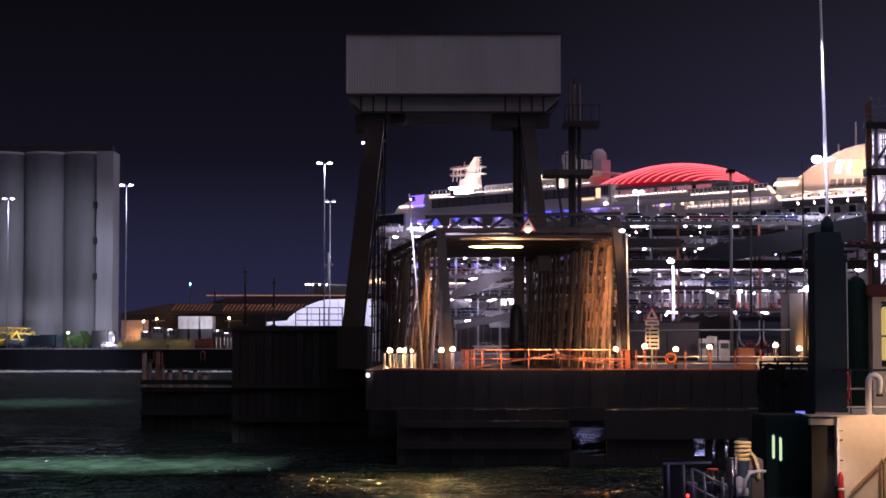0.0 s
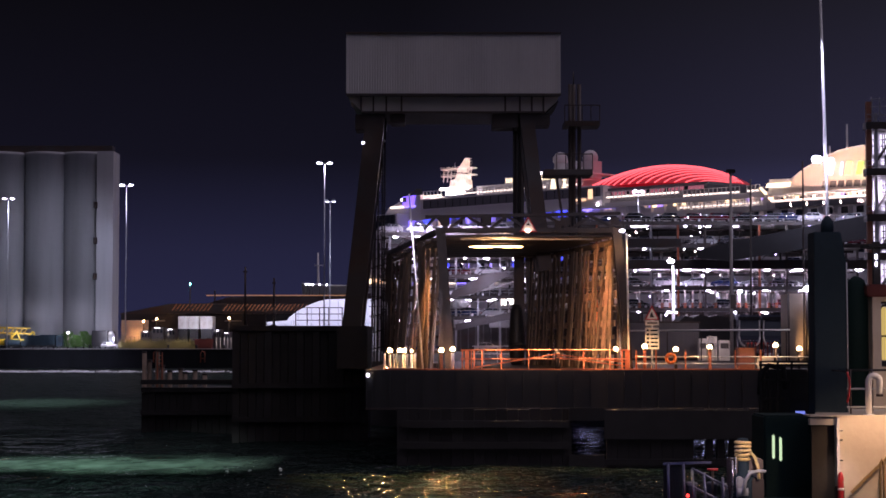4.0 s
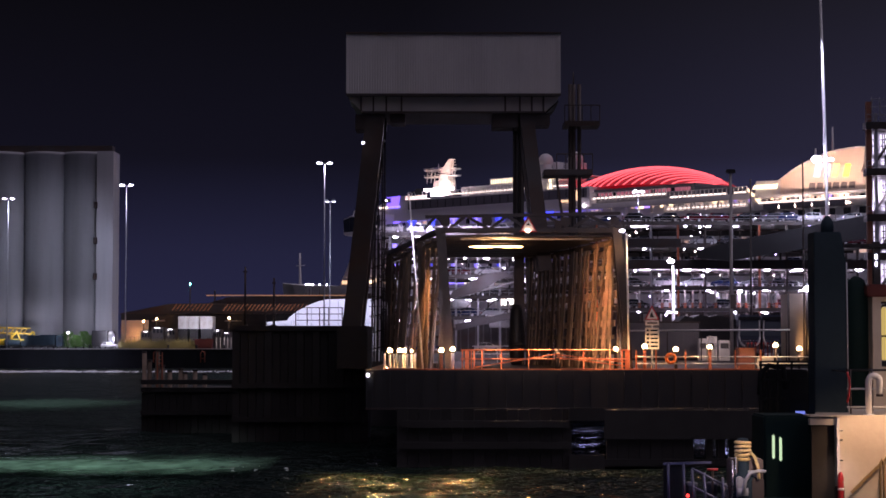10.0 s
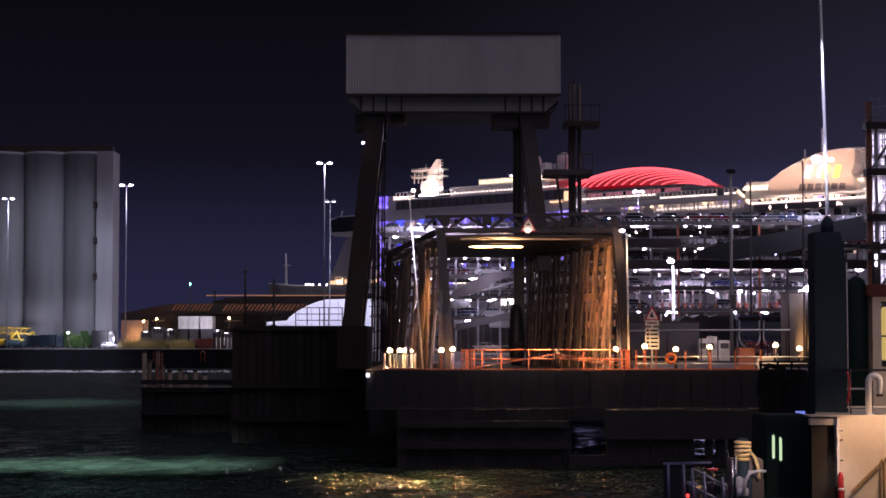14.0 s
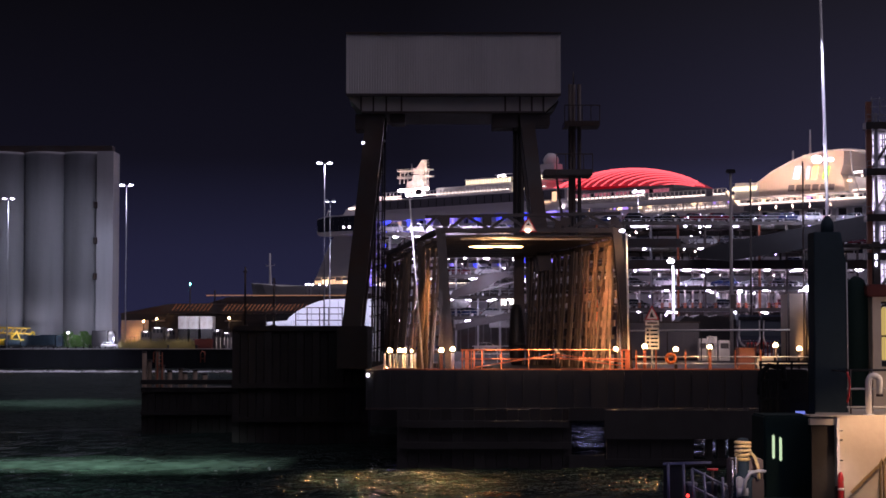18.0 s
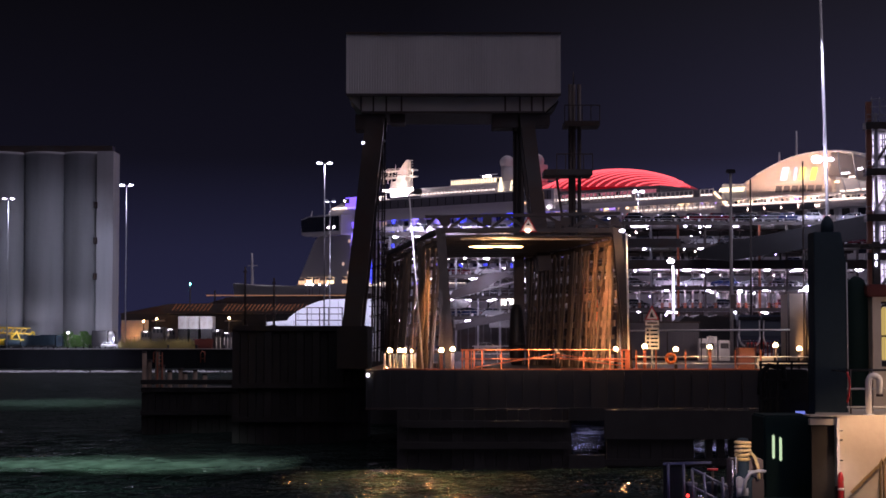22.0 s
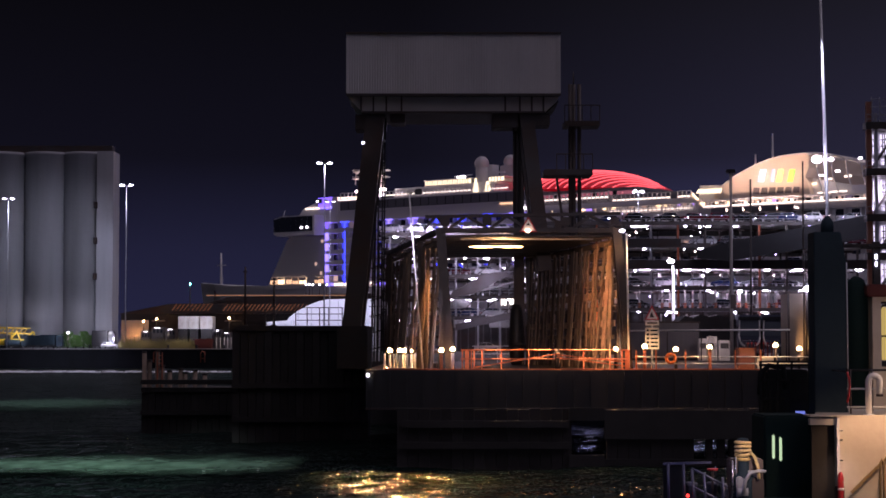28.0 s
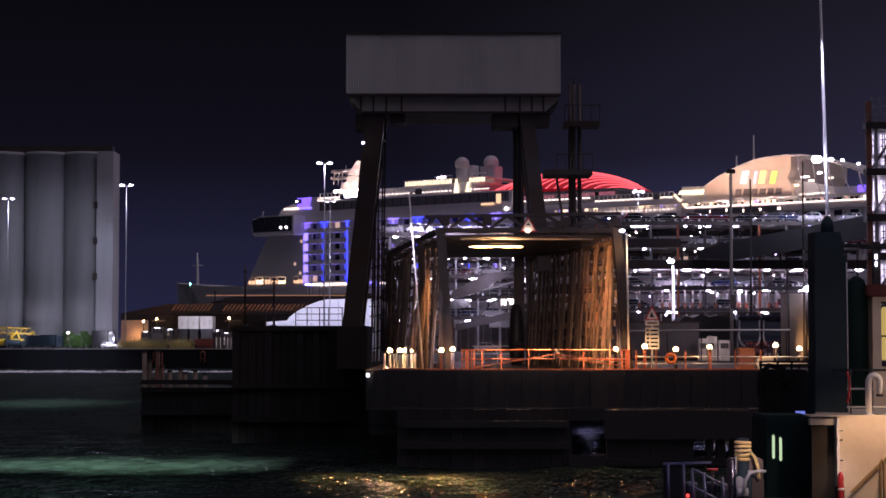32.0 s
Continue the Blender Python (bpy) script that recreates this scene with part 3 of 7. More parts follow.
    lamp("tube_glow", "POINT", (2.96, 90.9, 10.76), 110, (1.0, 0.58, 0.2), 0.1)
    # Amber spot added outside the left wall, where no lamp stands.
    lamp("left_wall_fill", "SPOT", (-2.0, 91.5, 10.2), 900, (1.0, 0.47, 0.13), 0.1, (-0.7, 94.0, 7.6), 62, 0.6)
    # warning triangle over the entrance with its own lamp
    t = thing("warning_sign", (4.14, 89.4, 11.23), "white warning triangle with a red border over the passage", "sign")
    part("board", prism([(-0.44, 0.02), (0.44, 0.02), (0, 0.78)], 0, 0.03), M["red"], t)
    part("face", prism([(-0.33, 0.09), (0.33, 0.09), (0, 0.66)], -0.006, -0.001), M["white"], t)
    part("symbol", prism([(-0.1, 0.34), (0.1, 0.34), (0, 0.48)], -0.012, -0.008), M["black"], t)
    part("bracket", bar((0, 0.03, 0.1), (0, 0.45, 0.1), 0.08), M["steel"], t)
    part("sign_lamp", ball(0.15, 12, 0.6), M["lamp_dim_amber"], t).location = (-0.02, -0.12, 0.08)
    # white leaning pole in front of the left wall
    t = thing("leaning_pole", (-0.95, 88.6, zb), "thin pale pole catching cool light", "pole")
    part("shaft", rod((0, 0, 0), (-0.68, 0, 13.03 - zb), 0.045, 0.04), M["white"], t)
    part("bracket", bar((-0.68, 0, 13.03 - zb), (-0.38, 0, 13.17 - zb), 0.05), M["steel"], t)
    part("lantern", box(-0.4, -0.06, -0.1, 0.1, 13.01 - zb, 13.28 - zb, 0.03), M["black"], t)
    part("base", box(-0.15, 0.15, -0.15, 0.15, 0, 0.08), M["steel"], t)
    # Spot added off the pole to whiten its shaft; the lantern is dark.
    lamp("pole_fill_spot", "SPOT", (-2.5, 87.4, 14.2), 2800, COOL, 0.08, (-1.4, 88.6, 9.6), 24, 0.8)
    # pale lit drainpipe on the near right post
    t = thing("lit_conduit", (8.99, 89.4, zb), "thin conduit with a lamp on its head by the passage", "pole")
    part("conduit", rod((0, 0, 0), (-0.08, 0, 11.17 - zb), 0.05), M["white"], t)
    part("lamp_arm", bar((-0.08, 0, 11.17 - zb), (-0.3, 0, 11.33 - zb), 0.05), M["steel"], t)
    part("lamp_head", ball(0.14, 10, 0.6), M["lamp_soft"], t).location = (-0.3, -0.02, 11.31 - zb)
    lamp("conduit_light", "POINT", (9.0, 88.9, 10.5), 30, (1.0, 0.62, 0.24), 0.1)


make_passage()


# ================= rails, bollards and globes on the linkspan =================
DECK = 4.59


def make_rails():
    t = thing("railing", (0, 0, 0), "red oxide painted railing along the linkspan edge", "railing")
    y = 88.3
    posts = (818, 834, 839, 853, 887, 935, 985, 1032, 1079, 1100, 1112, 1125, 1160, 1212, 1255, 1300, 1345)
    for px in posts:
        x = side(px, y)
        part("post", bar((x, y, DECK), (x, y, DECK + 0.95), 0.07), M["rail_red"], t)
    for z in (0.95, 0.52):
        part("rail", rod((0.84, y, DECK + z), (8.83, y, DECK + z), 0.035), M["rail_red"], t)
    for z in (0.62, 0.3):
        part("rail", rod((9.23, y, DECK + z), (17.63, y, DECK + z), 0.03), M["galv"], t)
    part("end_panel", box(1.05, 1.25, y - 0.03, y + 0.03, DECK + 0.05, DECK + 0.95), M["rail_red"], t)
    part("end_panel", box(8.7, 8.85, y - 0.03, y + 0.03, DECK + 0.05, DECK + 0.95), M["rail_red"], t)
    b = thing("barrier", (0, 0, 0), "pair of lowered barrier arms crossing the ramp", "barrier")
    part("arm", bar((1.51, 88.0, DECK + 0.12), (5.56, 88.0, DECK + 0.78), 0.07), M["rail_red"], b)
    part("arm", bar((5.42, 88.0, DECK + 0.72), (8.85, 88.0, DECK + 0.36), 0.07), M["rail_red"], b)
    part("arm", bar((5.42, 88.0, DECK + 0.60), (8.85, 88.0, DECK + 0.16), 0.06), M["rail_red"], b)
    part("pivot_post", rod((5.45, 88.1, DECK), (5.45, 88.1, DECK + 1.0), 0.13), M["wood"], b)
    # inner handrail far side and chain-link panel
    t = thing("ramp_handrail", (0, 0, 0), "thin galvanised handrail on the far side of the ramp", "railing")
    for px in (840, 856, 880, 905):
        x = side(px, 118)
        part("post", bar((x, 118, LAND), (x, 118, LAND + 1.1), 0.05), M["galv"], t)
    for z in (1.1, 0.6):
        part("rail", bar((1.85, 118, LAND + z), (4.74, 118, LAND + z), 0.05), M["galv"], t)


make_rails()


def make_globes():
    def globe_post(x, y, top, mat_post, label, group="globe lamps", r=0.125):
        t = thing("globe_lamp", (x, y, DECK), label, "lamp", group)
        part("post", rod((0, 0, 0), (0, 0, top - DECK - 0.1), 0.085), mat_post, t)
        part("collar", rod((0, 0, top - DECK - 0.16), (0, 0, top - DECK - 0.08), 0.12), M["steel"], t)
        part("globe", ball(r, 14), M["lamp_warm"], t).location = (0, 0, top - DECK)
        return t

    for px, r in ((689, 0.13), (708, 0.13), (715, 0.12), (728, 0.07)):
        globe_post(side(px, 88.4), 88.4 + (px % 3) * 0.5, 5.5, M["white"], "white bollard with a glowing warm globe", "white bollards", r)
    for px in (681, 697, 702, 721, 735):
        t = thing("bollard", (side(px, 88.4), 88.4, DECK), "slim white bollard beside the globe lamps", "bollard", "slim bollards")
        part("shaft", rod((0, 0, 0), (0, 0, 0.72), 0.055), M["white"], t)
        part("cap", ball(0.06, 10), M["white"], t).location = (0, 0, 0.72)
    for px, py, m in ((781, 621, "rail_red"), (801, 619, "white"), (1089, 619, "steel"), (1140, 614, "rail_red"), (1195, 619, "steel"), (1255, 615, "rail_red"), (1371, 612, "steel"), (1413, 618, "steel")):
        globe_post(side(px, 88.6), 88.6, DECK + (655 - py) * 88.6 / 3266, M[m], "short post with a glowing warm globe on the linkspan")
    # Spots added along the rail to stretch globe light, some away from any globe.
    for i, (px, w) in enumerate(((870, 150), (960, 150), (1060, 320), (1140, 22), (1225, 120), (1371, 90), (1413, 80))):
        lamp("globe_fill", "SPOT", (side(px, 88.0), 87.8, DECK + 1.5), w, WARM, 0.25, (side(px, 88.0), 88.5, DECK + 0.2), 150, 0.3)
    # Spots added behind the bollards to throw gold glints on the water.
    for px, w in ((680, 8500), (708, 7500), (775, 1500), (835, 200), (1115, 1500)):
        lamp("water_glint_spot", "SPOT", (side(px, 89.6), 89.6, DECK + 1.7), w, (1.0, 0.54, 0.15), 0.22, (side(px, 82.5) + 0.3, 82.0, 0), 51, 0.8)
    part_sill = box(-2.75, -1.32, 87.95, 90.6, DECK + 0.01, DECK + 0.1)
    tagged(part("bollard_plinth", part_sill, M["concrete"]), "pale kerb under the white bollards", "kerb")
    t = thing("lifebuoy", (10.87, 88.2, DECK + 0.55), "orange lifebuoy hung on the railing", "lifebuoy")
    bm = bmesh.new()
    rr, r = 0.21, 0.07
    ring = [[bm.verts.new(((rr + r * math.cos(b)) * math.cos(a), r * math.sin(b), (rr + r * math.cos(b)) * math.sin(a))) for b in [k * math.pi / 4 for k in range(8)]] for a in [k * math.pi / 10 for k in range(20)]]
    for i in range(20):
        for j in range(8):
            bm.faces.new((ring[i][j], ring[(i + 1) % 20][j], ring[(i + 1) % 20][(j + 1) % 8], ring[i][(j + 1) % 8])).smooth = True
    part("ring", bm, mat("orange_foam", (0.75, 0.22, 0.04), 0.6), t)
    for a in range(4):
        part("band", box(0.13, 0.29, -0.08, 0.08, -0.03, 0.03), M["rail_red"], t).rotation_euler = (0, a * math.pi / 2 + 0.4, 0)


make_globes()


def make_signs():
    # triangular warning above a white notice board with five lines
    t = thing("notice_board", (10.1, 89.2, DECK), "white notice board under a red-bordered warning triangle", "sign")
    z = lambda py: (655 - py) * 89.2 / 3266
    part("post", rod((0, 0.05, 0), (0, 0.05, z(545)), 0.05), M["galv"], t)
    part("triangle", prism([(-0.36, z(567)), (0.36, z(567)), (0, z(541))], 0, 0.03), M["red"], t)
    part("triangle_face", prism([(-0.27, z(565.5)), (0.27, z(565.5)), (0, z(546))], -0.008, -0.002), M["white"], t)
    part("symbol", prism([(-0.13, z(563)), (0.1, z(563)), (0.02, z(556)), (0.0, z(552)), (-0.08, z(557))], -0.014, -0.010), M["black"], t)
    part("caption_plate", box(-0.33, 0.33, 0, 0.03, z(577), z(568.5)), M["white"], t)
    part("caption_bar", box(-0.24, 0.24, -0.006, -0.001, z(574), z(571.5)), M["black"], t)
    board = part("board", box(-0.33, 0.33, 0, 0.03, z(619), z(581)), M["white"], t)
    for i in range(5):
        py = 585.5 + 7 * i
        part("text_bar", box(-0.08, 0.27, -0.006, -0.001, z(py + 2), z(py - 1)), M["navy"], board)
        part("pictogram", box(-0.27, -0.15, -0.006, -0.001, z(py + 2.4), z(py - 1.6), 0.0), M["navy"], board)


make_signs()


# ================= cars =================
M["alloy"] = mat("pale_alloy", (0.75, 0.75, 0.78), 0.3, 0.2, vary=0.1, bump=0)


def car_kind(body_color, name):
    """A hatchback 4.2 m long along x, built once for each paint; wheels, glass and lights are parts."""
    paint = mat(name, body_color, 0.18, 0.1, vary=0.08, scale=0.5, bump=0.0, spec=0.8)
    c = thing("car", (0, 0, -60), "parked car", "car", "cars in the car park")
    low = prism([(-2.1, 0.32), (2.1, 0.32), (2.12, 0.62), (1.95, 0.86), (1.15, 0.96), (-1.75, 0.98), (-2.1, 0.86), (-2.14, 0.55)], -0.85, 0.85)
    bmesh.ops.bevel(low, geom=[e for e in low.edges if abs(e.verts[0].co.y - e.verts[1].co.y) < 0.01], offset=0.08, segments=2, affect="EDGES")
    body = part("body", low, paint, c)
    bm = bmesh.new()
    base, roof = [(1.15, 0.94), (-1.8, 0.96)], [(0.35, 1.5), (-1.45, 1.5)]
    v = []
    for x, z, w in ((1.15, 0.94, 0.80), (-1.8, 0.96, 0.80), (-1.45, 1.50, 0.62), (0.35, 1.50, 0.62)):
        v.append((bm.verts.new((x, -w, z)), bm.verts.new((x, w, z))))
    for i in range(4):
        a, b = v[i], v[(i + 1) % 4]
        bm.faces.new((a[0], b[0], b[1], a[1]))
    bm.faces.new([q[0] for q in v])
    bm.faces.new([q[1] for q in v][::-1])
    part("roof", bm, paint, c)
    for sy in (-1, 1):
        for xs in (((0.98, 0.98), (-0.2, 0.98), (-0.2, 1.42), (0.42, 1.42)), ((-0.3, 0.98), (-1.5, 0.98), (-1.3, 1.42), (-0.3, 1.42))):
            part("window", prism([(x, z) for x, z in xs], sy * 0.76 - 0.06, sy * 0.76 + 0.06), M["glass"], c)
    part("windscreen", prism([(1.16, 0.98), (0.42, 1.46), (0.37, 1.46), (1.1, 0.98)], -0.6, 0.6), M["glass"], c)
    part("rear_window", prism([(-1.82, 1.0), (-1.5, 1.46), (-1.46, 1.46), (-1.76, 1.0)], -0.55, 0.55), M["glass"], c)
    for x in (-1.3, 1.32):
        for sy in (-1, 1):
            w = part("wheel", rod((x, sy * 0.72, 0.32), (x, sy * 0.9, 0.32), 0.32, n=16), M["tyre"], c)
            part("rim", rod((x, sy * 0.9, 0.32), (x, sy * 0.915, 0.32), 0.21, n=12), M["alloy"], w)
    for sy in (-1, 1):
        part("headlight", box(2.0, 2.13, sy * 0.62 - 0.16, sy * 0.62 + 0.16, 0.62, 0.76, 0.02), M["chrome"], c)
        part("tail_light", box(-2.16, -2.06, sy * 0.64 - 0.12, sy * 0.64 + 0.12, 0.66, 0.86, 0.02), M["red"], c)
    return c


CARS = {n: car_kind(col, n + "_car_paint") for n, col in dict(white=(0.8, 0.8, 0.8), silver=(0.45, 0.46, 0.48), black=(0.02, 0.02, 0.022), red=(0.13, 0.012, 0.018), blue=(0.02, 0.035, 0.11), grey=(0.12, 0.12, 0.13)).items()}
USED = set()


def park(color, x, y, z, turn=0.0):
    src = CARS[color]
    if color not in USED:
        USED.add(color)
        src.matrix_basis = pose(x, y, z, 0, 0, turn)
        c = src
    else:
        c = copy_thing(src, pose(x, y, z, 0, 0, turn))
    tagged(c, color + " hatchback parked on an open car park deck", "car")
    return c


# ================= open multi-storey car park =================
CP = 290.0
LEVELS = (25.09, 21.52, 18.14, 14.85, 11.47, LAND + 0.05)
LEFT_LEVELS = (23.76, 20.3, 16.94, 13.58, 10.23, LAND + 0.05)


DECK_WHITE = (0.86, 0.82, 1.0)
SPOT_GLOW = (glow("cool_spot", (0.85, 0.88, 1.0), 14), glow("violet_spot", (0.6, 0.5, 1.0), 10), glow("warm_spot", (1.0, 0.8, 0.6), 10))


def make_car_park():
    rng = random.Random(21)
    t = thing("car_park", (0, 0, 0), "open steel multi-storey car park with white-lit decks", "car park")
    x0, xm, x1 = -10.17, 12.98, 67.67
    for i, z in enumerate(LEVELS[:-1]):
        d = part("deck", box(xm, x1, CP, CP + 34, z - 0.28, z), M["concrete"], t)
        part("edge_beam", box(xm, x1, CP - 0.25, CP, z - 0.5, z + 0.05), M["grey_steel"], d)
        for h in (0.5, 1.0):
            part("guard_rail", bar((xm, CP - 0.1, z + h), (x1, CP - 0.1, z + h), 0.06), M["galv"], d)
    for i, z in enumerate(LEFT_LEVELS[:-1]):
        d = part("deck", box(x0, xm - 1, CP + 6, CP + 34, z - 0.28, z), M["concrete"], t)
        part("edge_beam", box(x0, xm - 1, CP + 5.7, CP + 6, z - 0.5, z + 0.05), M["grey_steel"], d)
        for h in (0.5, 1.0):
            part("guard_rail", bar((x0, CP + 5.8, z + h), (xm - 1, CP + 5.8, z + h), 0.06), M["galv"], d)
    # guard posts at the deck edges and thin sway braces between the columns
    for i, z in enumerate(LEVELS[:-1]):
        for j in range(34):
            x = xm + 0.8 + j * 1.6
            part("guard_post", bar((x, CP - 0.1, z), (x, CP - 0.1, z + 1.05), 0.07), M["grey_steel"], t)
    for i, z in enumerate(LEFT_LEVELS[:-1]):
        for j in range(14):
            x = x0 + 0.6 + j * 1.55
            part("guard_post", bar((x, CP + 5.8, z), (x, CP + 5.8, z + 1.05), 0.07), M["white"] if i == 0 else M["galv"], t)
    for px, i in ((1180, 1), (1272, 2), (1335, 1), (1335, 2), (1420, 2), (1150, 3), (1225, 0)):
        part("brace", bar((side(px, CP), CP + 0.4, LEVELS[i + 1]), (side(px + 40, CP), CP + 0.4, LEVELS[i] - 0.3), 0.12), M["grey_steel"], t)
    # columns
    k = 0
    for px in range(960, 1546, 48):
        x = side(px, CP)
        part("column", box(x - 0.16, x + 0.16, CP - 0.2, CP + 0.2, LAND, LEVELS[0]), M["rail_red"] if k % 3 == 2 else M["galv"] if k % 3 else M["grey_steel"], t)
        part("column", box(x + 1.84, x + 2.16, CP + 16, CP + 16.4, LAND, LEVELS[0] - 0.3), M["grey_steel"], t)
        k += 1
    for px in range(690, 925, 39):
        x = side(px, (CP + 6))
        part("column", box(x - 0.15, x + 0.15, CP + 5.8, CP + 6.2, LAND, LEFT_LEVELS[0]), M["galv"], t)
        part("column", box(x + 1.85, x + 2.15, CP + 20, CP + 20.3, LAND, LEFT_LEVELS[0] - 0.3), M["grey_steel"], t)
    # cross bracing in the left bays
    for a, b in ((690, 729), (730, 770), (808, 847), (845, 885), (885, 925)):
        for i in range(4):
            xa, xb = side(a, (CP + 5.6)), side(b, (CP + 5.6))
            part("brace", bar((xa, CP + 5.6, LEFT_LEVELS[i + 1]), (xb, CP + 5.6, LEFT_LEVELS[i]), 0.14), M["steel"], t)
    # ramps between half levels
    ramp = part("ramp", prism([(1.2, 13.0), (1.5, 14.2), (6.36, 16.72), (7.7, 17.16), (10.2, 17.3), (10.2, 16.5), (8.0, 15.5), (5.91, 14.17)], CP + 2, CP + 2.3), M["grey_steel"], t, "grey solid-sided ramp")
    part("ramp_slab", bar((1.97, CP + 4, 13.3), (13.07, CP + 4, 16.16), 0.3, 3.4), M["concrete"], ramp)
    ramp = part("ramp", prism([(1.97, 7.94), (1.97, 9.01), (12.62, 11.33), (12.62, 10.26)], CP + 2, CP + 2.3), M["grey_steel"], t, "grey solid-sided ramp")
    # the big ramp with a solid parapet up to the roof
    bm = prism([(39.5, 20.4), (44.53, 21.8), (66.53, 26.03), (66.53, 22.3), (44.53, 18.8), (39.5, 19.2)], CP - 3.4, CP - 3.0)
    part("ramp_parapet", bm, M["black"], t, "dark solid parapet of the roof ramp")
    part("ramp_slab", bar((39.6, CP - 1.6, 19.3), (66.53, CP - 1.6, 23.6), 0.3, 3.2), M["concrete"], t)
    # parapet sheeting on some bays
    for i, (a, b, lv) in enumerate(((1110, 1205, 1), (1110, 1205, 2), (1205, 1330, 2), (1330, 1540, 2), (1290, 1440, 1))):
        z = LEVELS[lv]
        part("parapet_panel", box(side(a, CP), side(b, CP), CP - 0.4, CP - 0.34, z - 0.4, z + 0.9), M["steel"], t)
    # rear screen wall; white paint puts brightness into the lower, lit storeys
    for i in range(5):
        for lv, xa, xb in ((LEVELS, xm, x1), (LEFT_LEVELS, x0, xm - 1)):
            zl, zh = lv[i + 1], lv[i] - 0.3
            x = xa + rng.uniform(0, 2)
            while x < xb:
                if rng.random() < 0.62:
                    w = rng.choice((0.25, 0.3, 0.5))
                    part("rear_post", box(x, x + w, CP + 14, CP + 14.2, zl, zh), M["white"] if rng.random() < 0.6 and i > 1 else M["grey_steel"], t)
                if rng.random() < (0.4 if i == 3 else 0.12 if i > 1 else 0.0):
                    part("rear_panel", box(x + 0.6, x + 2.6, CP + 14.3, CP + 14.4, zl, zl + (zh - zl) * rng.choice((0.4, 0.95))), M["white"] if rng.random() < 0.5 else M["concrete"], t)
                x += rng.choice((1.3, 2.1, 3.4))
            # Dark sheets added, full height at ground level, to hide the bright hull.
            part("rear_parapet", box(xa, xb, CP + 14.5, CP + 14.6, zl, zh if i == 4 else zl + (1.1 if lv is LEVELS else 1.5)), M["steel"], t)
            part("rear_beam", box(xa, xb, CP + 13.8, CP + 14.0, zh - 0.35, zh), M["steel"], t)
    for a, b, lv in ((800, 834, 3), (846, 874, 2), (803, 832, 4), (866, 902, 4), (740, 775, 3), (700, 730, 2)):
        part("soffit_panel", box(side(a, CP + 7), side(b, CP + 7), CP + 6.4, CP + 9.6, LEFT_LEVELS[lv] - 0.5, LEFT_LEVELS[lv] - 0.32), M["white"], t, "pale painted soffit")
        part("bay_screen", box(side(a, CP + 10), side(b, CP + 10), CP + 11, CP + 11.1, LEFT_LEVELS[lv] - 1.7, LEFT_LEVELS[lv] - 0.5), M["concrete"], t)
    for a, b in ((884, 889), (891, 896)):
        part("lit_window", box(side(a, CP + 8), side(b, CP + 8), CP + 8, CP + 8.1, 12.1, 13.2), M["cream_panel"], t, "cream lit stair window")
    part("round_lamp", ball(0.36, 12, 1.5), M["cream_panel"], t, "round cream lamp").location = (side(905, CP + 7), CP + 7, 12.7)
    # ribbed back wall of the lowest storey
    for j in range(18):
        x = x0 + 0.5 + j * 1.25
        part("wall_rib", box(x, x + 0.18, CP + 14.3, CP + 14.5, LAND, LEFT_LEVELS[4] - 0.4), M["grey_steel"], t)
    # white stanchions with orange feet on the lowest open level
    x = xm + 18
    while x < x1:
        p = part("stanchion", box(x - 0.13, x + 0.13, CP + 0.9, CP + 1.1, LEVELS[4] + 0.9, LEVELS[3] - 0.3), M["white"], t)
        part("stanchion_foot", box(x - 0.2, x + 0.2, CP + 0.85, CP + 1.15, LEVELS[4], LEVELS[4] + 0.9), M["rail_red"], p)
        x += rng.choice((1.2, 2.4, 3.1, 3.6))
    # ceiling tubes
    lights = []
    for row, (z, y) in enumerate(((LEVELS[0] - 0.5, 3), (LEVELS[1] - 0.5, 3), (LEVELS[2] - 0.5, 3), (LEVELS[3] - 0.5, 3), (LEVELS[4] - 0.5, 3))):
        pxs = ((1125, 1138, 1213, 1252, 1300), (1140, 1245, 1300), (1141, 1215, 1250, 1302, 1357, 1412, 1520), (1180, 1252, 1308, 1355, 1420), (1130, 1190, 1300, 1350))[row]
        for px in pxs:
            lights.append((px, z, CP + y, rng.choice((0.55, 0.9, 1.3, 1.7))))
    for row in range(5):
        for px in ((700, 742, 824, 905), (735, 823, 858, 910), (700, 760, 924, 838), (720, 800, 875, 905), (704, 830, 880))[row]:
            lights.append((px, LEFT_LEVELS[row] - 0.5, CP + 9, rng.choice((0.5, 0.9, 1.3))))
    for px, z, y, w in lights:
        x = side(px, y)
        tl = thing("ceiling_tube", (x, y, z), "white tube light under a car park deck", "lamp", "car park tubes")
        hgt = rng.uniform(0.16, 0.5)
        part("tube", ball(1.0, 12), M["deck_tube"], tl).scale = (w * 0.52, 0.3, hgt * 0.5)
        for k in range(rng.choice((0, 0, 1))):
            q = part("lens", ball(1.0, 10), M["deck_tube"], tl)
            q.location, q.scale = (rng.uniform(-1, 1) * w, -0.05, -rng.uniform(0.0, 0.35)), (rng.uniform(0.14, 0.4), 0.15, rng.uniform(0.1, 0.22))
        part("housing", box(-w * 0.7, w * 0.7, -0.26, 0.26, 0.07, 0.22), M["galv"], tl)
    # Glowing dots stand in for glints on the cars and for small lamps.
    for i in range(70):
        right = i % 3
        lv = LEVELS if right else LEFT_LEVELS
        r = rng.uniform(0.06, 0.17)
        yy = CP + (9 if not right else 2) + rng.uniform(0, 3)
        px = rng.uniform(1112, 1440) if right else rng.uniform(692, 925)
        drop = rng.choice((0.45, 0.45, 0.8, 1.3, 1.9))
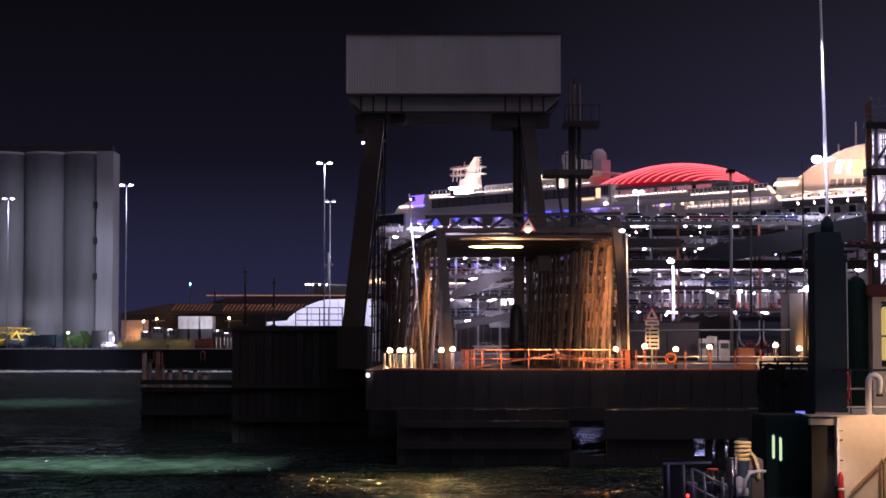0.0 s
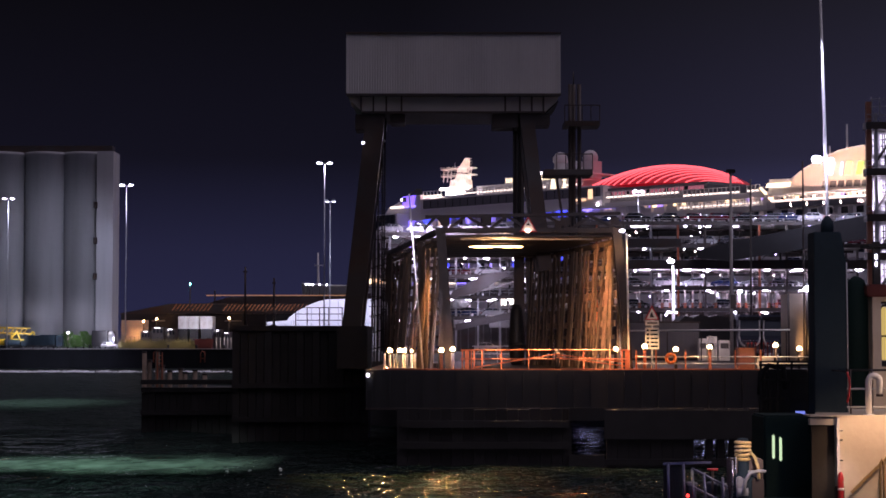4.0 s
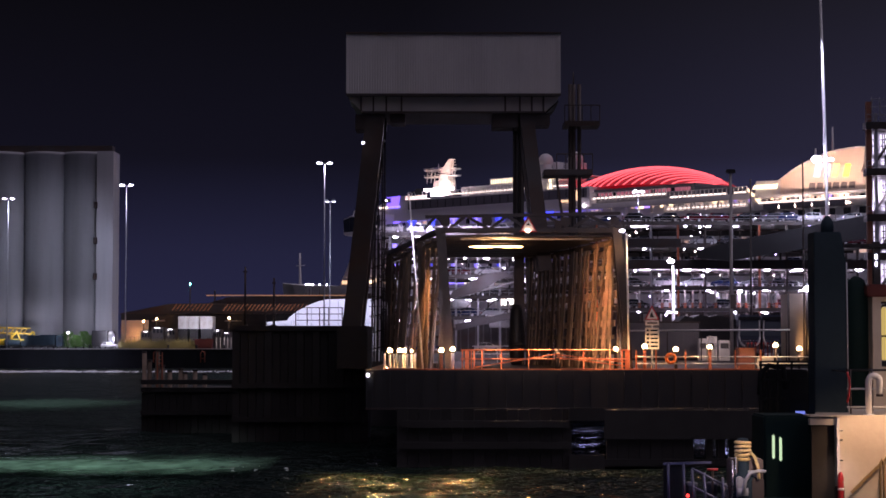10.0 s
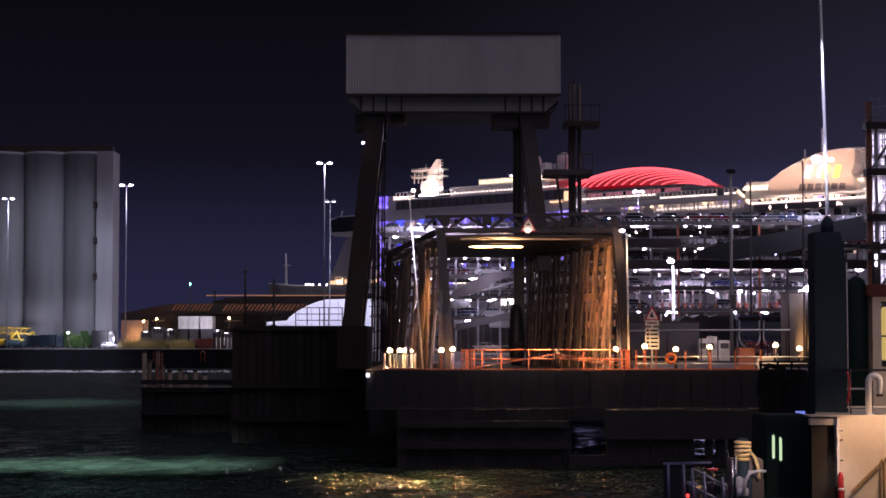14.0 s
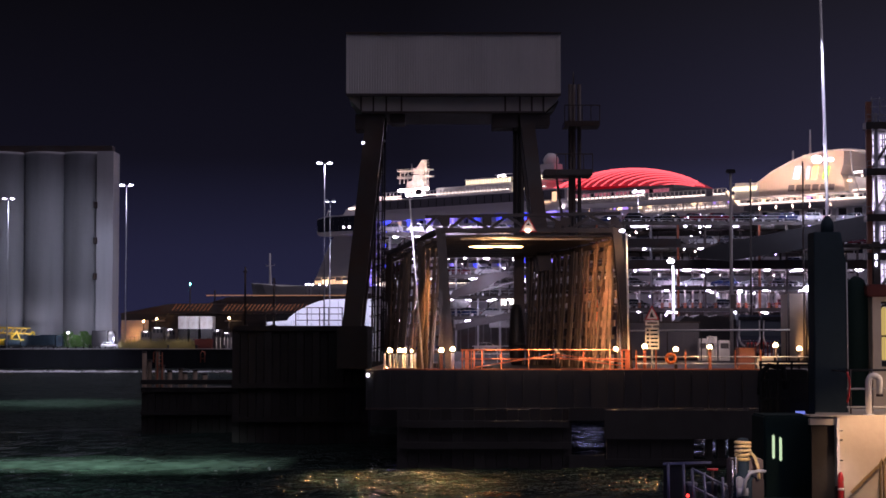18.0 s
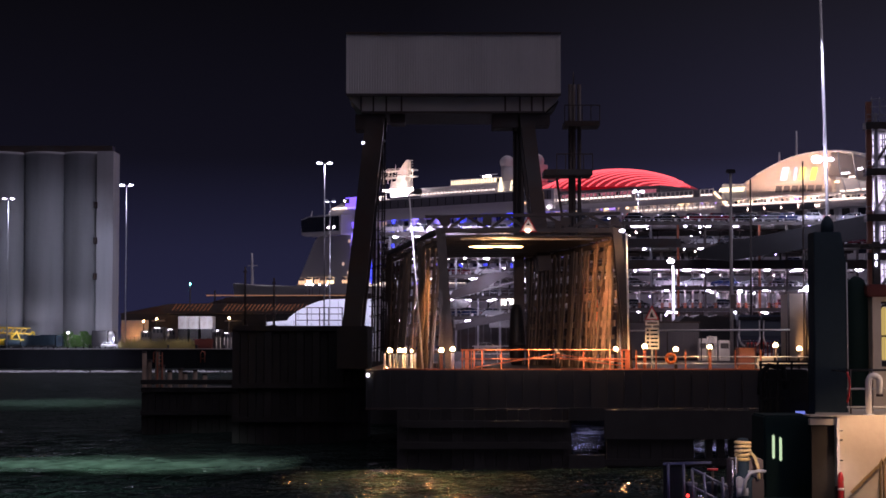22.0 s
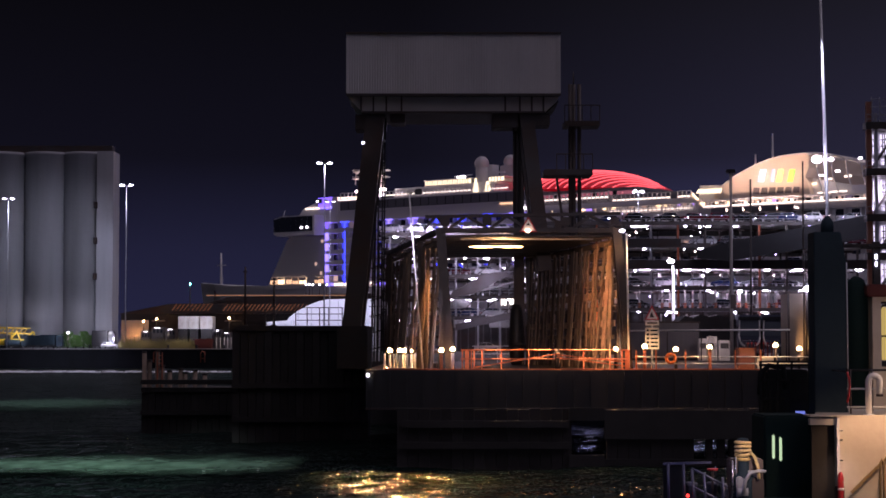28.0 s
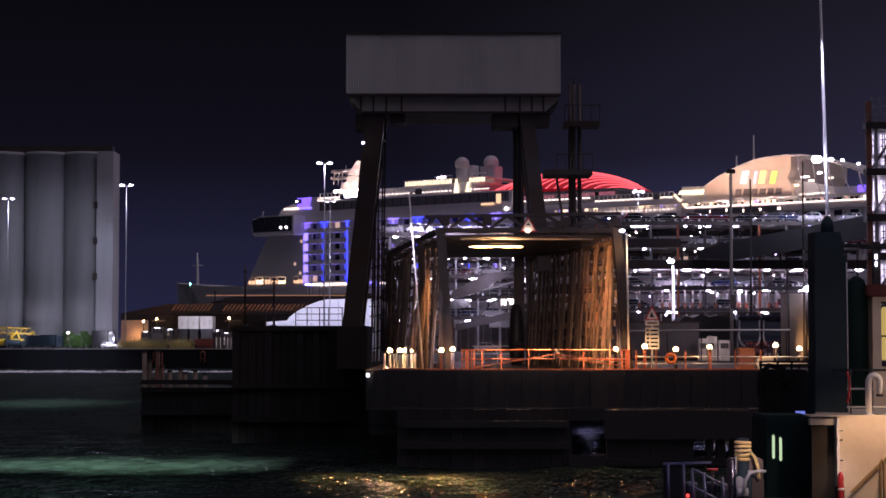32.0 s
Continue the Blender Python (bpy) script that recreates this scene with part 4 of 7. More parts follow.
        sl = thing("spot_lamp", (side(px, yy), yy, lv[rng.choice((0, 1, 2, 2, 3, 3, 4))] - drop - r), "small glowing dot under a car park deck, for glints and little lamps", "lamp", "car park spots")
        part("glow_dot", ball(r, 8), SPOT_GLOW[rng.choice((0, 0, 0, 1, 2))], sl)
        part("stem", bar((0, 0, r * 0.8), (0, 0, drop + r - 0.29), 0.05), M["steel"], sl)
    for i in range(5):
        for px in (1150, 1255, 1365, 1480):
            lamp("car_park_light", "POINT", (side(px, (CP + 5)), CP + 5 + (px % 3), LEVELS[i] - 0.9), (45, 50, 1000, 420, 220)[i], DECK_WHITE, 0.3)
        # Fill lamps added at the deck edge to light the car fronts.
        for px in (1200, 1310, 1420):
            lamp("front_bay_fill", "POINT", (side(px, CP), CP + 0.7, LEVELS[i] - 0.8), (14, 16, 760, 380, 120)[i], DECK_WHITE, 0.25)
        lamp("car_park_light", "POINT", (6.11, CP + 9, LEFT_LEVELS[i] - 0.9), (420, 420, 330, 260, 70)[i], DECK_WHITE, 0.3)
        # Fill lamp added before the left bays; nothing carries it.
        lamp("front_bay_fill", "POINT", (7.0, CP - 3.0, LEFT_LEVELS[i] - 0.8), (150, 300, 280, 220, 50)[i], DECK_WHITE, 0.25)
        lamp("car_park_light", "POINT", (-4.07, CP + 12, LEFT_LEVELS[i] - 0.9), 380, DECK_WHITE, 0.3)
    # Fill lamps added above the roof to brighten its cars.
    lamp("roof_bay_fill", "POINT", (0.54, CP + 3, LEFT_LEVELS[0] + 4.0), 6500, DECK_WHITE, 0.3)
    lamp("roof_bay_fill", "POINT", (41.44, CP - 3, LEVELS[0] + 4.5), 120, DECK_WHITE, 0.3)
    lamp("roof_bay_fill", "POINT", (56.56, CP - 3, LEVELS[0] + 4.5), 120, DECK_WHITE, 0.3)
    # cars on the roof and below
    roof = ((1128, "black"), (1180, "black"), (1222, "red"), (1275, "red"), (1318, "black"), (1365, "grey"), (1400, "blue"), (1506, "silver"), (1545, "blue"), (1245, "grey"), (1340, "black"), (1075, "blue"), (1030, "grey"))
    for i, (px, c) in enumerate(roof):
        yy = CP + 1.4 + (i % 3) * 0.15 + (6.0 if i > 8 else 0)
        park(c, side(px, yy), yy, LEVELS[0], 180 if i % 3 else 0)
    park("white", 57.98, CP + 1.2, LEVELS[0], 180)
    for px, c in ((690, "silver"), (742, "white"), (795, "black"), (840, "white"), (880, "silver"), (912, "grey")):
        park(c, side(px, (CP + 8)), CP + 8, LEFT_LEVELS[0], 180)
    kinds = ("white", "silver", "black", "white", "grey", "blue", "silver", "red")
    for lv in range(1, 6):
        px = 1118 + rng.uniform(0, 20)
        while px < 1535:
            if rng.random() < 0.8:
                yy = CP + 2.2 + rng.uniform(0, 0.8)
                park(rng.choice(kinds), side(px, yy), yy, LEVELS[lv], rng.choice((0, 180)) + rng.uniform(-4, 4))
            px += 53
        px = 700 + rng.uniform(0, 20)
        while px < 920:
            if rng.random() < 0.75:
                yy = CP + 9 + rng.uniform(0, 1)
                park(rng.choice(kinds), side(px, yy), yy, LEFT_LEVELS[lv] if lv < 5 else LAND, rng.choice((0, 180)) + rng.uniform(-4, 4))
            px += 52


make_car_park()


def make_roof_glints():
    rng = random.Random(8)
    # Glowing dots stand in for LED reflections on the roof cars.
    for i in range(17):
        px = 1085 + i * 27 + rng.uniform(-12, 12)
        r = rng.uniform(0.04, 0.10)
        h = rng.uniform(0.4, 1.1)
        t = thing("marker_lamp", (side(px, CP - 0.3), CP - 0.35, LEVELS[0] + 0.05), "small glowing dot for a glint at the car park roof edge", "lamp", "roof marker lamps")
        part("stem", bar((0, 0, 0), (0, 0, h), 0.05), M["steel"], t)
        part("glow_dot", ball(r, 8), SPOT_GLOW[rng.choice((0, 1, 1, 0, 2))], t).location = (0, 0, h)


make_roof_glints()

# tall lamps that stand on or before the car park
light_mast(31.83, 300, 30.64, LEVELS[0], "short roof mast with bright twin cool lamps", 0.6, 0.09)
lamp("roof_mast_light", "POINT", (31.83, 297, 30.83), 2200, COOL, 0.5)
# Added mast spots; their violet stands in for LED glow on the ship.
lamp("roof_mast_fill", "SPOT", (31.83, 300.5, 31.57), 13000, (0.88, 0.78, 1.0), 1.0, (60, 480, 36), 88, 0.6)
lamp("mast_fill_spot", "SPOT", (-20.24, 331, 31.91), 15000, (0.84, 0.60, 1.0), 1.0, (18, 548, 36), 44, 1.0)
lamp("tent_light", "SPOT", (-19.32, 300, 35.08), 40000, COOL, 0.6, (-19.04, 330, 6), 70, 0.6)


def make_tall_mast():
    y = 285.0
    t = thing("high_mast", (59.95, y, LAND), "very tall pale mast with a glaring cool lamp", "lamp")
    zh = 34.41 - LAND
    top = 61.63 - LAND
    lean = 58.73 - 59.95
    part("mast_pole", rod((0, 0, 0), (lean, 0, top), 0.36, 0.2, 16), M["galv"], t)
    for dx, r in ((57.77 - 59.16, 0.8), (59.95 - 59.16, 0.34)):
        a = part("bracket", bar((lean * 0.6, 0, zh + 0.1), (lean * 0.6 + dx, -0.5, zh), 0.16), M["galv"], t)
        part("lamp_head", ball(r, 12, 0.7), M["lamp_white"], a).location = (lean * 0.6 + dx, -0.6, zh)
    # Unseen spot added off the mast top to brighten the upper pole.
    lamp("mast_shaft_fill", "SPOT", (55.78, 278, 61.76), 26000, COOL, 0.4, (59.43, 285, 41.72), 40, 0.8)
    lamp("high_mast_light", "POINT", (57.24, y - 6.0, 33.5), 3500, COOL, 0.4)


make_tall_mast()


def thin_pole(px_x, y, top, label, r=0.09, foot=LAND, head=True, coat="steel"):
    t = thing("pole", (px_x, y, foot), label, "pole", "thin poles")
    part("shaft", rod((0, 0, 0), (0, 0, top - foot), r, r * 0.7), M[coat], t)
    if head:
        part("head", box(-0.34, 0.34, -0.2, 0.2, top - foot - 0.05, top - foot + 0.25, 0.04), M["black"], t)
    part("base_plate", box(-0.2, 0.2, -0.2, 0.2, 0, 0.08), M["steel"], t)
    return t


p = thin_pole(21.89, 140, 18.86, "dark pole with a floodlight head and a control box", 0.14, coat="beam_grey")
part("control_box", box(-0.1, 0.3, -0.25, -0.1, 8.5 - LAND, 9.57 - LAND, 0.02), M["grey_steel"], p)
thin_pole(30.08, 180, 21.93, "dark pole in the yard", 0.12, head=False, coat="grey_steel")
thin_pole(26.21, 134, 19.13, "thin dark pole in the yard", 0.08, LAND, head=False)
p = thin_pole(19.97, 160, 12.66, "white pole lit bright by its own cool lamp", 0.17, head=False, coat="white")
part("bright_lamp", ball(0.32, 12, 0.5), M["lamp_white"], p).location = (-0.25, -0.3, 13 - LAND)
lamp("pole_light", "SPOT", (19.75, 157.8, 13.6), 3400, COOL, 0.2, (19.97, 160, 6.5), 66, 0.7)
p = thin_pole(26.22, 133, 9.62, "pole with a cool lamp over the goods box", 0.12, LAND, head=False)
part("bright_lamp", ball(0.26, 12, 0.7), M["lamp_white"], p).location = (0, -0.1, 9.79 - LAND)
lamp("yard_light", "POINT", (25.75, 131.0, 9.68), 26, COOL, 0.2)


# ================= right-hand stair tower =================
def make_stair_tower():
    y = 200.0
    t = thing("stair_tower", (0, 0, 0), "steel stair tower with white-lit panels and dark slabs", "tower")
    xl, xr = 46.12, 52.5
    part("corner_column", box(xl, xl + 0.55, y, y + 0.6, LAND, 32.24), mat("rusty_column", (0.32, 0.13, 0.08), 0.7), t)
    part("corner_column", box(xr, xr + 0.5, y, y + 0.6, LAND, 32.24), M["grey_steel"], t)
    part("inner_column", box(47.04, 47.34, y + 0.1, y + 0.4, LAND, 31.01), M["galv"], t)
    for py in (29.71, 24.64, 19.65, 15.47, 10.69):
        s = part("slab", box(xl - 0.1, xr + 0.3, y - 0.3, y + 1.4, py - 0.5, py + 0.28), M["steel"], t)
        for k in range(5):
            x = 46.8 + k * 1.16
            part("light_panel", box(x, x + 0.72, y + 1.6, y + 1.7, py - 3.0, py - 0.9), M["tower_panel"], s)
            for m in (0.24, 0.48):
                part("mullion", bar((x + m, y + 1.5, py - 3.0), (x + m, y + 1.5, py - 0.9), 0.09), M["steel"], s)
            for h in (1.5, 2.2):
                part("transom", bar((x, y + 1.5, py - h), (x + 0.72, y + 1.5, py - h), 0.08), M["steel"], s)
            part("light_slot", box(x + 0.06, x + 0.4, y + 1.4, y + 1.5, py - 4.3, py - 3.6), M["tower_panel"], s)
            part("slot_blind", box(x + 0.42, x + 0.78, y + 1.4, y + 1.5, py - 4.4, py - 3.2), M["grey_steel"], s)
        part("stair_flight", bar((xl + 0.8, y + 0.9, py - 4.6), (xl + 3.6, y + 0.9, py - 0.4), 0.22, 0.7), M["grey_steel"], s)
        part("stair_rail", bar((xl + 0.8, y + 0.5, py - 3.6), (xl + 3.6, y + 0.5, py + 0.6), 0.07), M["galv"], s)
        for h in (0.6, 1.1):
            part("guard_rail", bar((xl, y - 0.2, py + h), (xr, y - 0.2, py + h), 0.06), M["galv"], s)
        for k in range(5):
            part("baluster", bar((xl + 0.8 * k, y - 0.2, py + 0.28), (xl + 0.8 * k, y - 0.2, py + 1.1), 0.04), M["galv"], s)
    part("back_wall", box(xl + 0.6, xr, y + 1.8, y + 2.0, LAND, 29.46), M["cladding"], t)
    for px in (46.73, 47.59):
        part("top_post", bar((px, y, 29.71), (px, y, 32.74), 0.1), M["galv"], t)
    for z in (32.49, 31.63, 30.7):
        part("top_rail", bar((46.55, y, z), (xr, y, z + 0.2), 0.08), M["galv"], t)
    lamp("tower_light", "POINT", (47.71, y + 0.5, 22.05), 160, (0.95, 0.93, 1.0), 0.3)


make_stair_tower()


# ================= vehicles and boxes in the yard =================
# Lighter glass colour puts the windscreens' bluish reflection into the base.
M["lorry_glass"] = glass("windscreen_sheen_glass", (0.10, 0.12, 0.14), 0.3)
M["lorry_blue"] = mat("dull_blue_lorry_paint", (0.07, 0.085, 0.12), 0.4, vary=0.25)


def make_lorry(x, y, label, cab):
    t = thing("lorry", (x, y, LAND), label, "lorry", "parked lorries")
    paint = M[cab]
    low = box(-1.02, 1.02, 0, 2.0, 0.75, 3.9, 0.12)
    part("cab", low, paint, t)
    part("windscreen", box(-0.9, 0.9, -0.04, 0.02, 2.0, 3.3, 0.03), M["lorry_glass"], t)
    part("sun_visor", box(-1.0, 1.0, -0.22, 0.05, 3.4, 3.7, 0.04), M["black"], t)
    g = part("grille", box(-0.95, 0.95, -0.05, 0.02, 0.95, 1.7), M["black"], t)
    for k in range(4):
        part("grille_bar", box(-0.9, 0.9, -0.09, -0.05, 1.05 + 0.17 * k, 1.1 + 0.17 * k), M["chrome"], g)
    part("bumper", box(-1.04, 1.04, -0.15, 0.1, 0.42, 0.85, 0.05), paint, t)
    for sx in (-1, 1):
        part("a_pillar", bar((sx * 0.95, -0.05, 1.85), (sx * 0.9, -0.05, 3.4), 0.13), M["white"], t)
        part("corner_deflector", pipe([(sx * 0.95, -0.06, 1.9), (sx * 0.88, -0.1, 1.5), (sx * 0.7, -0.12, 1.2), (sx * 0.45, -0.12, 1.05)], 0.08), M["white"], t)
        part("headlight", box(sx * 0.9 - 0.2, sx * 0.9 + 0.2, -0.18, -0.1, 0.55, 0.75, 0.02), M["chrome"], t)
        part("mirror", box(sx * 1.08 - 0.06, sx * 1.08 + 0.06, -0.2, 0.0, 2.2, 2.9, 0.03), M["black"], t)
        w = part("wheel", rod((sx * 0.75, 1.2, 0.5), (sx * 1.04, 1.2, 0.5), 0.5, n=18), M["tyre"], t)
        part("hub", rod((sx * 1.04, 1.2, 0.5), (sx * 1.06, 1.2, 0.5), 0.25, n=12), M["chrome"], w)
    part("trailer", box(-1.02, 1.02, 2.4, 12, 1.0, 3.5, 0.04), M["navy"], t)
    return t


make_lorry(27.87, 168, "dark lorry with pale corner deflectors waiting in the yard", "lorry_blue")
make_lorry(30.08, 168, "dark lorry with a pale striped cab waiting in the yard", "lorry_blue")


M["brick_red"] = mat("faded_red_paint", (0.26, 0.085, 0.05), 0.6, vary=0.3)
M["cabin_grey"] = mat("cabin_grey_paint", (0.15, 0.14, 0.15), 0.6, vary=0.2)
M["goods_tan"] = mat("tan_box_panel", (0.24, 0.19, 0.145), 0.6, vary=0.2)


def make_goods():
    y = 134.0
    t = thing("goods_box", (26.05, y, LAND), "tall pale goods box lit warm from below", "container")
    part("shell", box(25.06 - 26.05, 27.12 - 26.05, 0, 3, 0, 9.49 - LAND, 0.04), M["goods_tan"], t)
    part("edge_trim", box(25.02 - 26.05, 25.15 - 26.05, -0.05, 0.1, 0, 9.57 - LAND), M["steel"], t)
    part("roof_cap", box(24.98 - 26.05, 27.2 - 26.05, -0.08, 3.05, 9.49 - LAND, 9.65 - LAND), M["steel"], t)
    # Spot added low in front to warm the foot of the box.
    lamp("goods_fill", "SPOT", (26.7, 132.5, LAND + 0.9), 150, (1.0, 0.62, 0.22), 0.15, (26.54, 134.5, LAND + 1.6), 120, 0.8)
    t = thing("site_cabin", (16.96, 139, LAND), "long low dark grey site cabin", "cabin")
    part("shell", box(14.11 - 16.96, 19.27 - 16.96, 0, 4, 0.15, 7.41 - LAND, 0.04), M["cabin_grey"], t)
    part("roof_edge", box(14.02 - 16.96, 19.39 - 16.96, -0.1, 4.1, 7.41 - LAND, 7.54 - LAND), M["steel"], t)
    for i in range(12):
        x = 14.24 - 16.96 + i * 0.42
        part("wall_rib", box(x, x + 0.07, -0.03, 0.0, 0.2, 7.33 - LAND), M["cabin_grey"], t)
    part("skid", box(14.19 - 16.96, 19.18 - 16.96, 0.1, 0.4, 0, 0.15), M["steel"], t)
    t = thing("white_cabinet", (20.08, 137, LAND), "white steel cabinets standing together in the yard", "cabinet")
    for a, b, c in ((1236, 1250, 583), (1252, 1268, 579), (1272, 1290, 586)):
        body = part("body", box((a - 1262) * 137 / 3262, (b - 1262) * 137 / 3262, 0, 0.8, 0, LAND * 0 + (622 - c) * 137 / 3266, 0.02), M["white"], t)
        part("louvre", box((a - 1262) * 137 / 3262 + 0.08, (b - 1262) * 137 / 3262 - 0.08, -0.02, 0.0, 0.9, 1.3), M["grey_steel"], body)
    part("hooped_pipe", pipe([(19.55 - 20.08, -0.3, 0), (19.55 - 20.08, -0.3, 1.6), (19.76 - 20.08, -0.3, 1.8), (20.09 - 20.08, -0.3, 1.7), (20.17 - 20.08, -0.3, 0)], 0.05), M["white"], t)
    # Point lamp added before the cabinets; no fixture stands there.
    lamp("cabinet_fill", "POINT", (19.62, 134.0, LAND + 2.7), 60, (1.0, 0.82, 0.72), 0.2)
    # long white cable rail
    t = thing("cable_rail", (0, 0, 0), "long pale rail lit warm across the yard", "railing")
    part("rail", rod((13.48, 133.4, 6.78), (25.06, 133.4, 6.86), 0.07), M["white"], t)
    for px in (1112, 1180, 1240, 1302, 1390):
        x = side(px, 133.4)
        part("post", bar((x, 133.4, LAND), (x, 133.4, 6.78), 0.08), M["steel"], t)
    # orange goods and a small car by the rail
    t = thing("machine", (15.12, 92, DECK), "rusty red pump cabinet on the linkspan", "cabinet")
    part("body", box(-0.4, 0.4, 0, 0.6, 0, 0.98, 0.04), M["brick_red"], t)
    part("lid", box(-0.43, 0.43, -0.03, 0.63, 0.98, 1.05), M["brick_red"], t)
    part("door_panel", box(-0.3, 0.3, -0.03, 0.0, 0.12, 0.85), M["brick_red"], t)
    t = thing("crate", (16.16, 92, DECK), "low white crate on the linkspan", "crate")
    part("body", box(-0.52, 0.5, 0, 0.7, 0, 0.55, 0.05), M["white"], t)
    part("lid", box(-0.55, 0.53, -0.03, 0.73, 0.55, 0.62, 0.02), M["white"], t)
    for i in range(8):
        t = thing("barrier_post", (side(1322 + 7 * i, 95), 95, DECK), "thin red-lit railing post", "post", "thin posts")
        part("shaft", bar((0, 0, 0), (0, 0, 1.25), 0.06), M["dull_red"], t)
        part("cap", box(-0.04, 0.04, -0.04, 0.04, 1.25, 1.3), M["red"], t)
    # trees or heaped cover over the yard wall
    t = thing("covered_heap", (21.66, 150, LAND), "dark tarpaulin-covered heap with a ragged ridge", "heap")
    pts = [(18.95 - 21.66, 0)] + [((px - 1255) * 150 / 3262, (622 - py) * 150 / 3266) for px, py in ((1200, 556), (1212, 545), (1226, 549), (1238, 543), (1255, 547), (1270, 544), (1290, 549), (1302, 552))] + [(23.92 - 21.66, 0)]
    part("tarpaulin", prism(pts, 0, 5), M["black"], t)
    part("ballast_beam", bar((19.04 - 21.66, -0.15, 0.12), (23.73 - 21.66, -0.15, 0.12), 0.24), M["dark_timber"], t)


make_goods()


# ================= far quay: sheds, tent, boxes, vehicles =================
def make_far_quay():
    y = 500.0
    # long terminal shed with lit orange purlins under the roof
    t = thing("terminal_shed", (0, 0, 0), "long low terminal shed with glowing orange-lit ribs along its roof", "shed")
    z0, z1 = 14.05, 16.81
    part("wall", box(-87.24, -19.78, y, y + 16, LAND, z0), M["black"], t)
    part("canopy", box(-74.21, -19.78, y - 5, y, z0, z0 + 0.4), M["steel"], t)
    bm = bmesh.new()
    part("roof", prism([(-88.31, z0), (-74.21, z1), (-19.78, z1 + 0.6), (-19.78, z0)], y + 0.5, y + 15), M["steel"], t)
    # Roof ribs glow themselves, with the lamp light put into their material.
    for i in range(37):
        x = -73.44 + i * 1.07
        if 10 <= i <= 12:
            continue
        part("lit_rib", bar((x, y + 0.2, z0 + 0.9), (x + 1.3, y + 0.3, z1 - 0.1), 0.11), glow_rib, t)
    part("ridge_light", box(-64.24, -22.08, y + 1, y + 1.3, 18.95, 19.26), glow_ridge, t, "thin amber light line along the ridge")
    part("ridge_post", bar((-61.94, y + 1, z1), (-61.94, y + 1, 20.48), 0.4), M["steel"], t)
    part("back_roof", prism([(-64.24, z1 + 0.4), (-58.87, 18.8), (-19.78, 19.87), (-19.78, z1 + 0.4)], y + 6, y + 15), M["steel"], t)
    part("lit_gable", box(-87.04, -79.71, y - 0.4, y - 0.1, LAND, 12.37), M["concrete"], t, "wall lit orange by a lamp")
    lamp("shed_lamp", "POINT", (-82.6, 497.4, 8.0), 420, (1.0, 0.42, 0.12), 0.3)
    part("lamp_ledge", box(-78.64, -75.28, y - 1.2, y - 0.1, 12.03, 12.33), M["concrete"], t)
    part("lamp_ledge", box(-58.98, -54.56, y - 1.2, y - 0.1, 12.03, 12.33), M["concrete"], t)
    lamp("shed_lamp", "POINT", (-76.19, 494, 12.9), 70, (1.0, 0.45, 0.12), 0.4)
    lamp("shed_lamp", "POINT", (-56.94, 492, 12.39), 60, (1.0, 0.5, 0.15), 0.5)
    for px, py in ((255, 569), (278, 565), (406, 563)):
        s = thing("shed_light", (side(px, 488), 488, LAND), "sodium lamp on a short pole by the shed", "lamp", "sodium lamps")
        zz = (618 - py) * 488 / 3266
        part("pole", rod((0, 0, 0), (0, 0, zz), 0.12), M["steel"], s)
        part("lamp_head", ball(0.32, 12, 0.9), M["lamp_warm"], s).location = (0, 0, zz)
    for px in (437, 443, 449, 461, 474):
        s = thing("deck_light", (side(px + 105, 520), 519, LAND), "small white lamp beyond the shed", "lamp", "distant lamps")
        part("pole", rod((0, 0, 0), (0, 0, 22.63 - LAND), 0.1), M["steel"], s)
        part("lamp_head", ball(0.3, 8), M["lamp_soft"], s).location = (0, 0, 22.63 - LAND)
    # green signal
    s = thing("signal_light", (-67.85, 495, LAND), "green signal light on a thin mast", "lamp")
    part("mast", rod((0, 0, 0), (0, 0, 22.46 - LAND), 0.15), M["steel"], s)
    part("lamp_head", ball(0.26, 10), glow("green_signal", (0.1, 1.0, 0.65), 12), s).location = (0, -0.2, 22 - LAND)
    # white curved tent
    y = 330.0
    t = thing("tent_hall", (0, 0, 0), "large white fabric tent hall with a curved eaves line", "tent")
    pr = [(-27.93, LAND), (-27.93, 9.93), (-27.52, 10.64), (-26.21, 11.65), (-24.18, 12.76), (-22.16, 13.57), (-20.64, 13.87), (-12.35, 13.97), (-12.35, LAND)]
    part("fabric_roof", prism(pr, y, y + 14), M["tent"], t)
    for i in range(6):
        x = -25.9 + i * 2.4
        part("seam", box(x - 0.06, x + 0.06, y - 0.05, y + 0.02, LAND, min(13.87, 11.65 + i * 0.62)), M["galv"], t)
    part("valance", box(-28.13, -12.35, y - 0.12, y, 9.63, 10.04), M["tent"], t)
    t2 = thing("tent_annex", (0, 0, 0), "low white fabric annex beside the tent hall", "tent")
    part("fabric_roof", prism([(-32.19, LAND), (-31.79, 9.69), (-26.39, 10.08), (-26.39, LAND)], 324, 329), M["tent"], t2)
    part("valance", box(-32.19, -26.39, 323.9, 324, 9.29, 9.59), M["tent"], t2)
    # white containers
    for a, b in ((316, 334), (335, 353), (355, 377)):
        s = thing("shipping_container", (side(a, 465), 465, LAND), "white shipping container on the quay", "container", "white containers")
        w = (b - a) * 465 / 3262
        part("shell", box(0, w, 0, 6, 5.1, 12.91 - LAND, 0.05), M["white"], s)
        for k in range(6):
            part("corrugation", box(w * k / 6 + 0.1, w * k / 6 + 0.22, -0.06, 0, 5.2, 12.76 - LAND), M["white"], s)
        part("support", box(0.2, w - 0.2, 0.2, 5.8, 0, 5.1), M["black"], s)
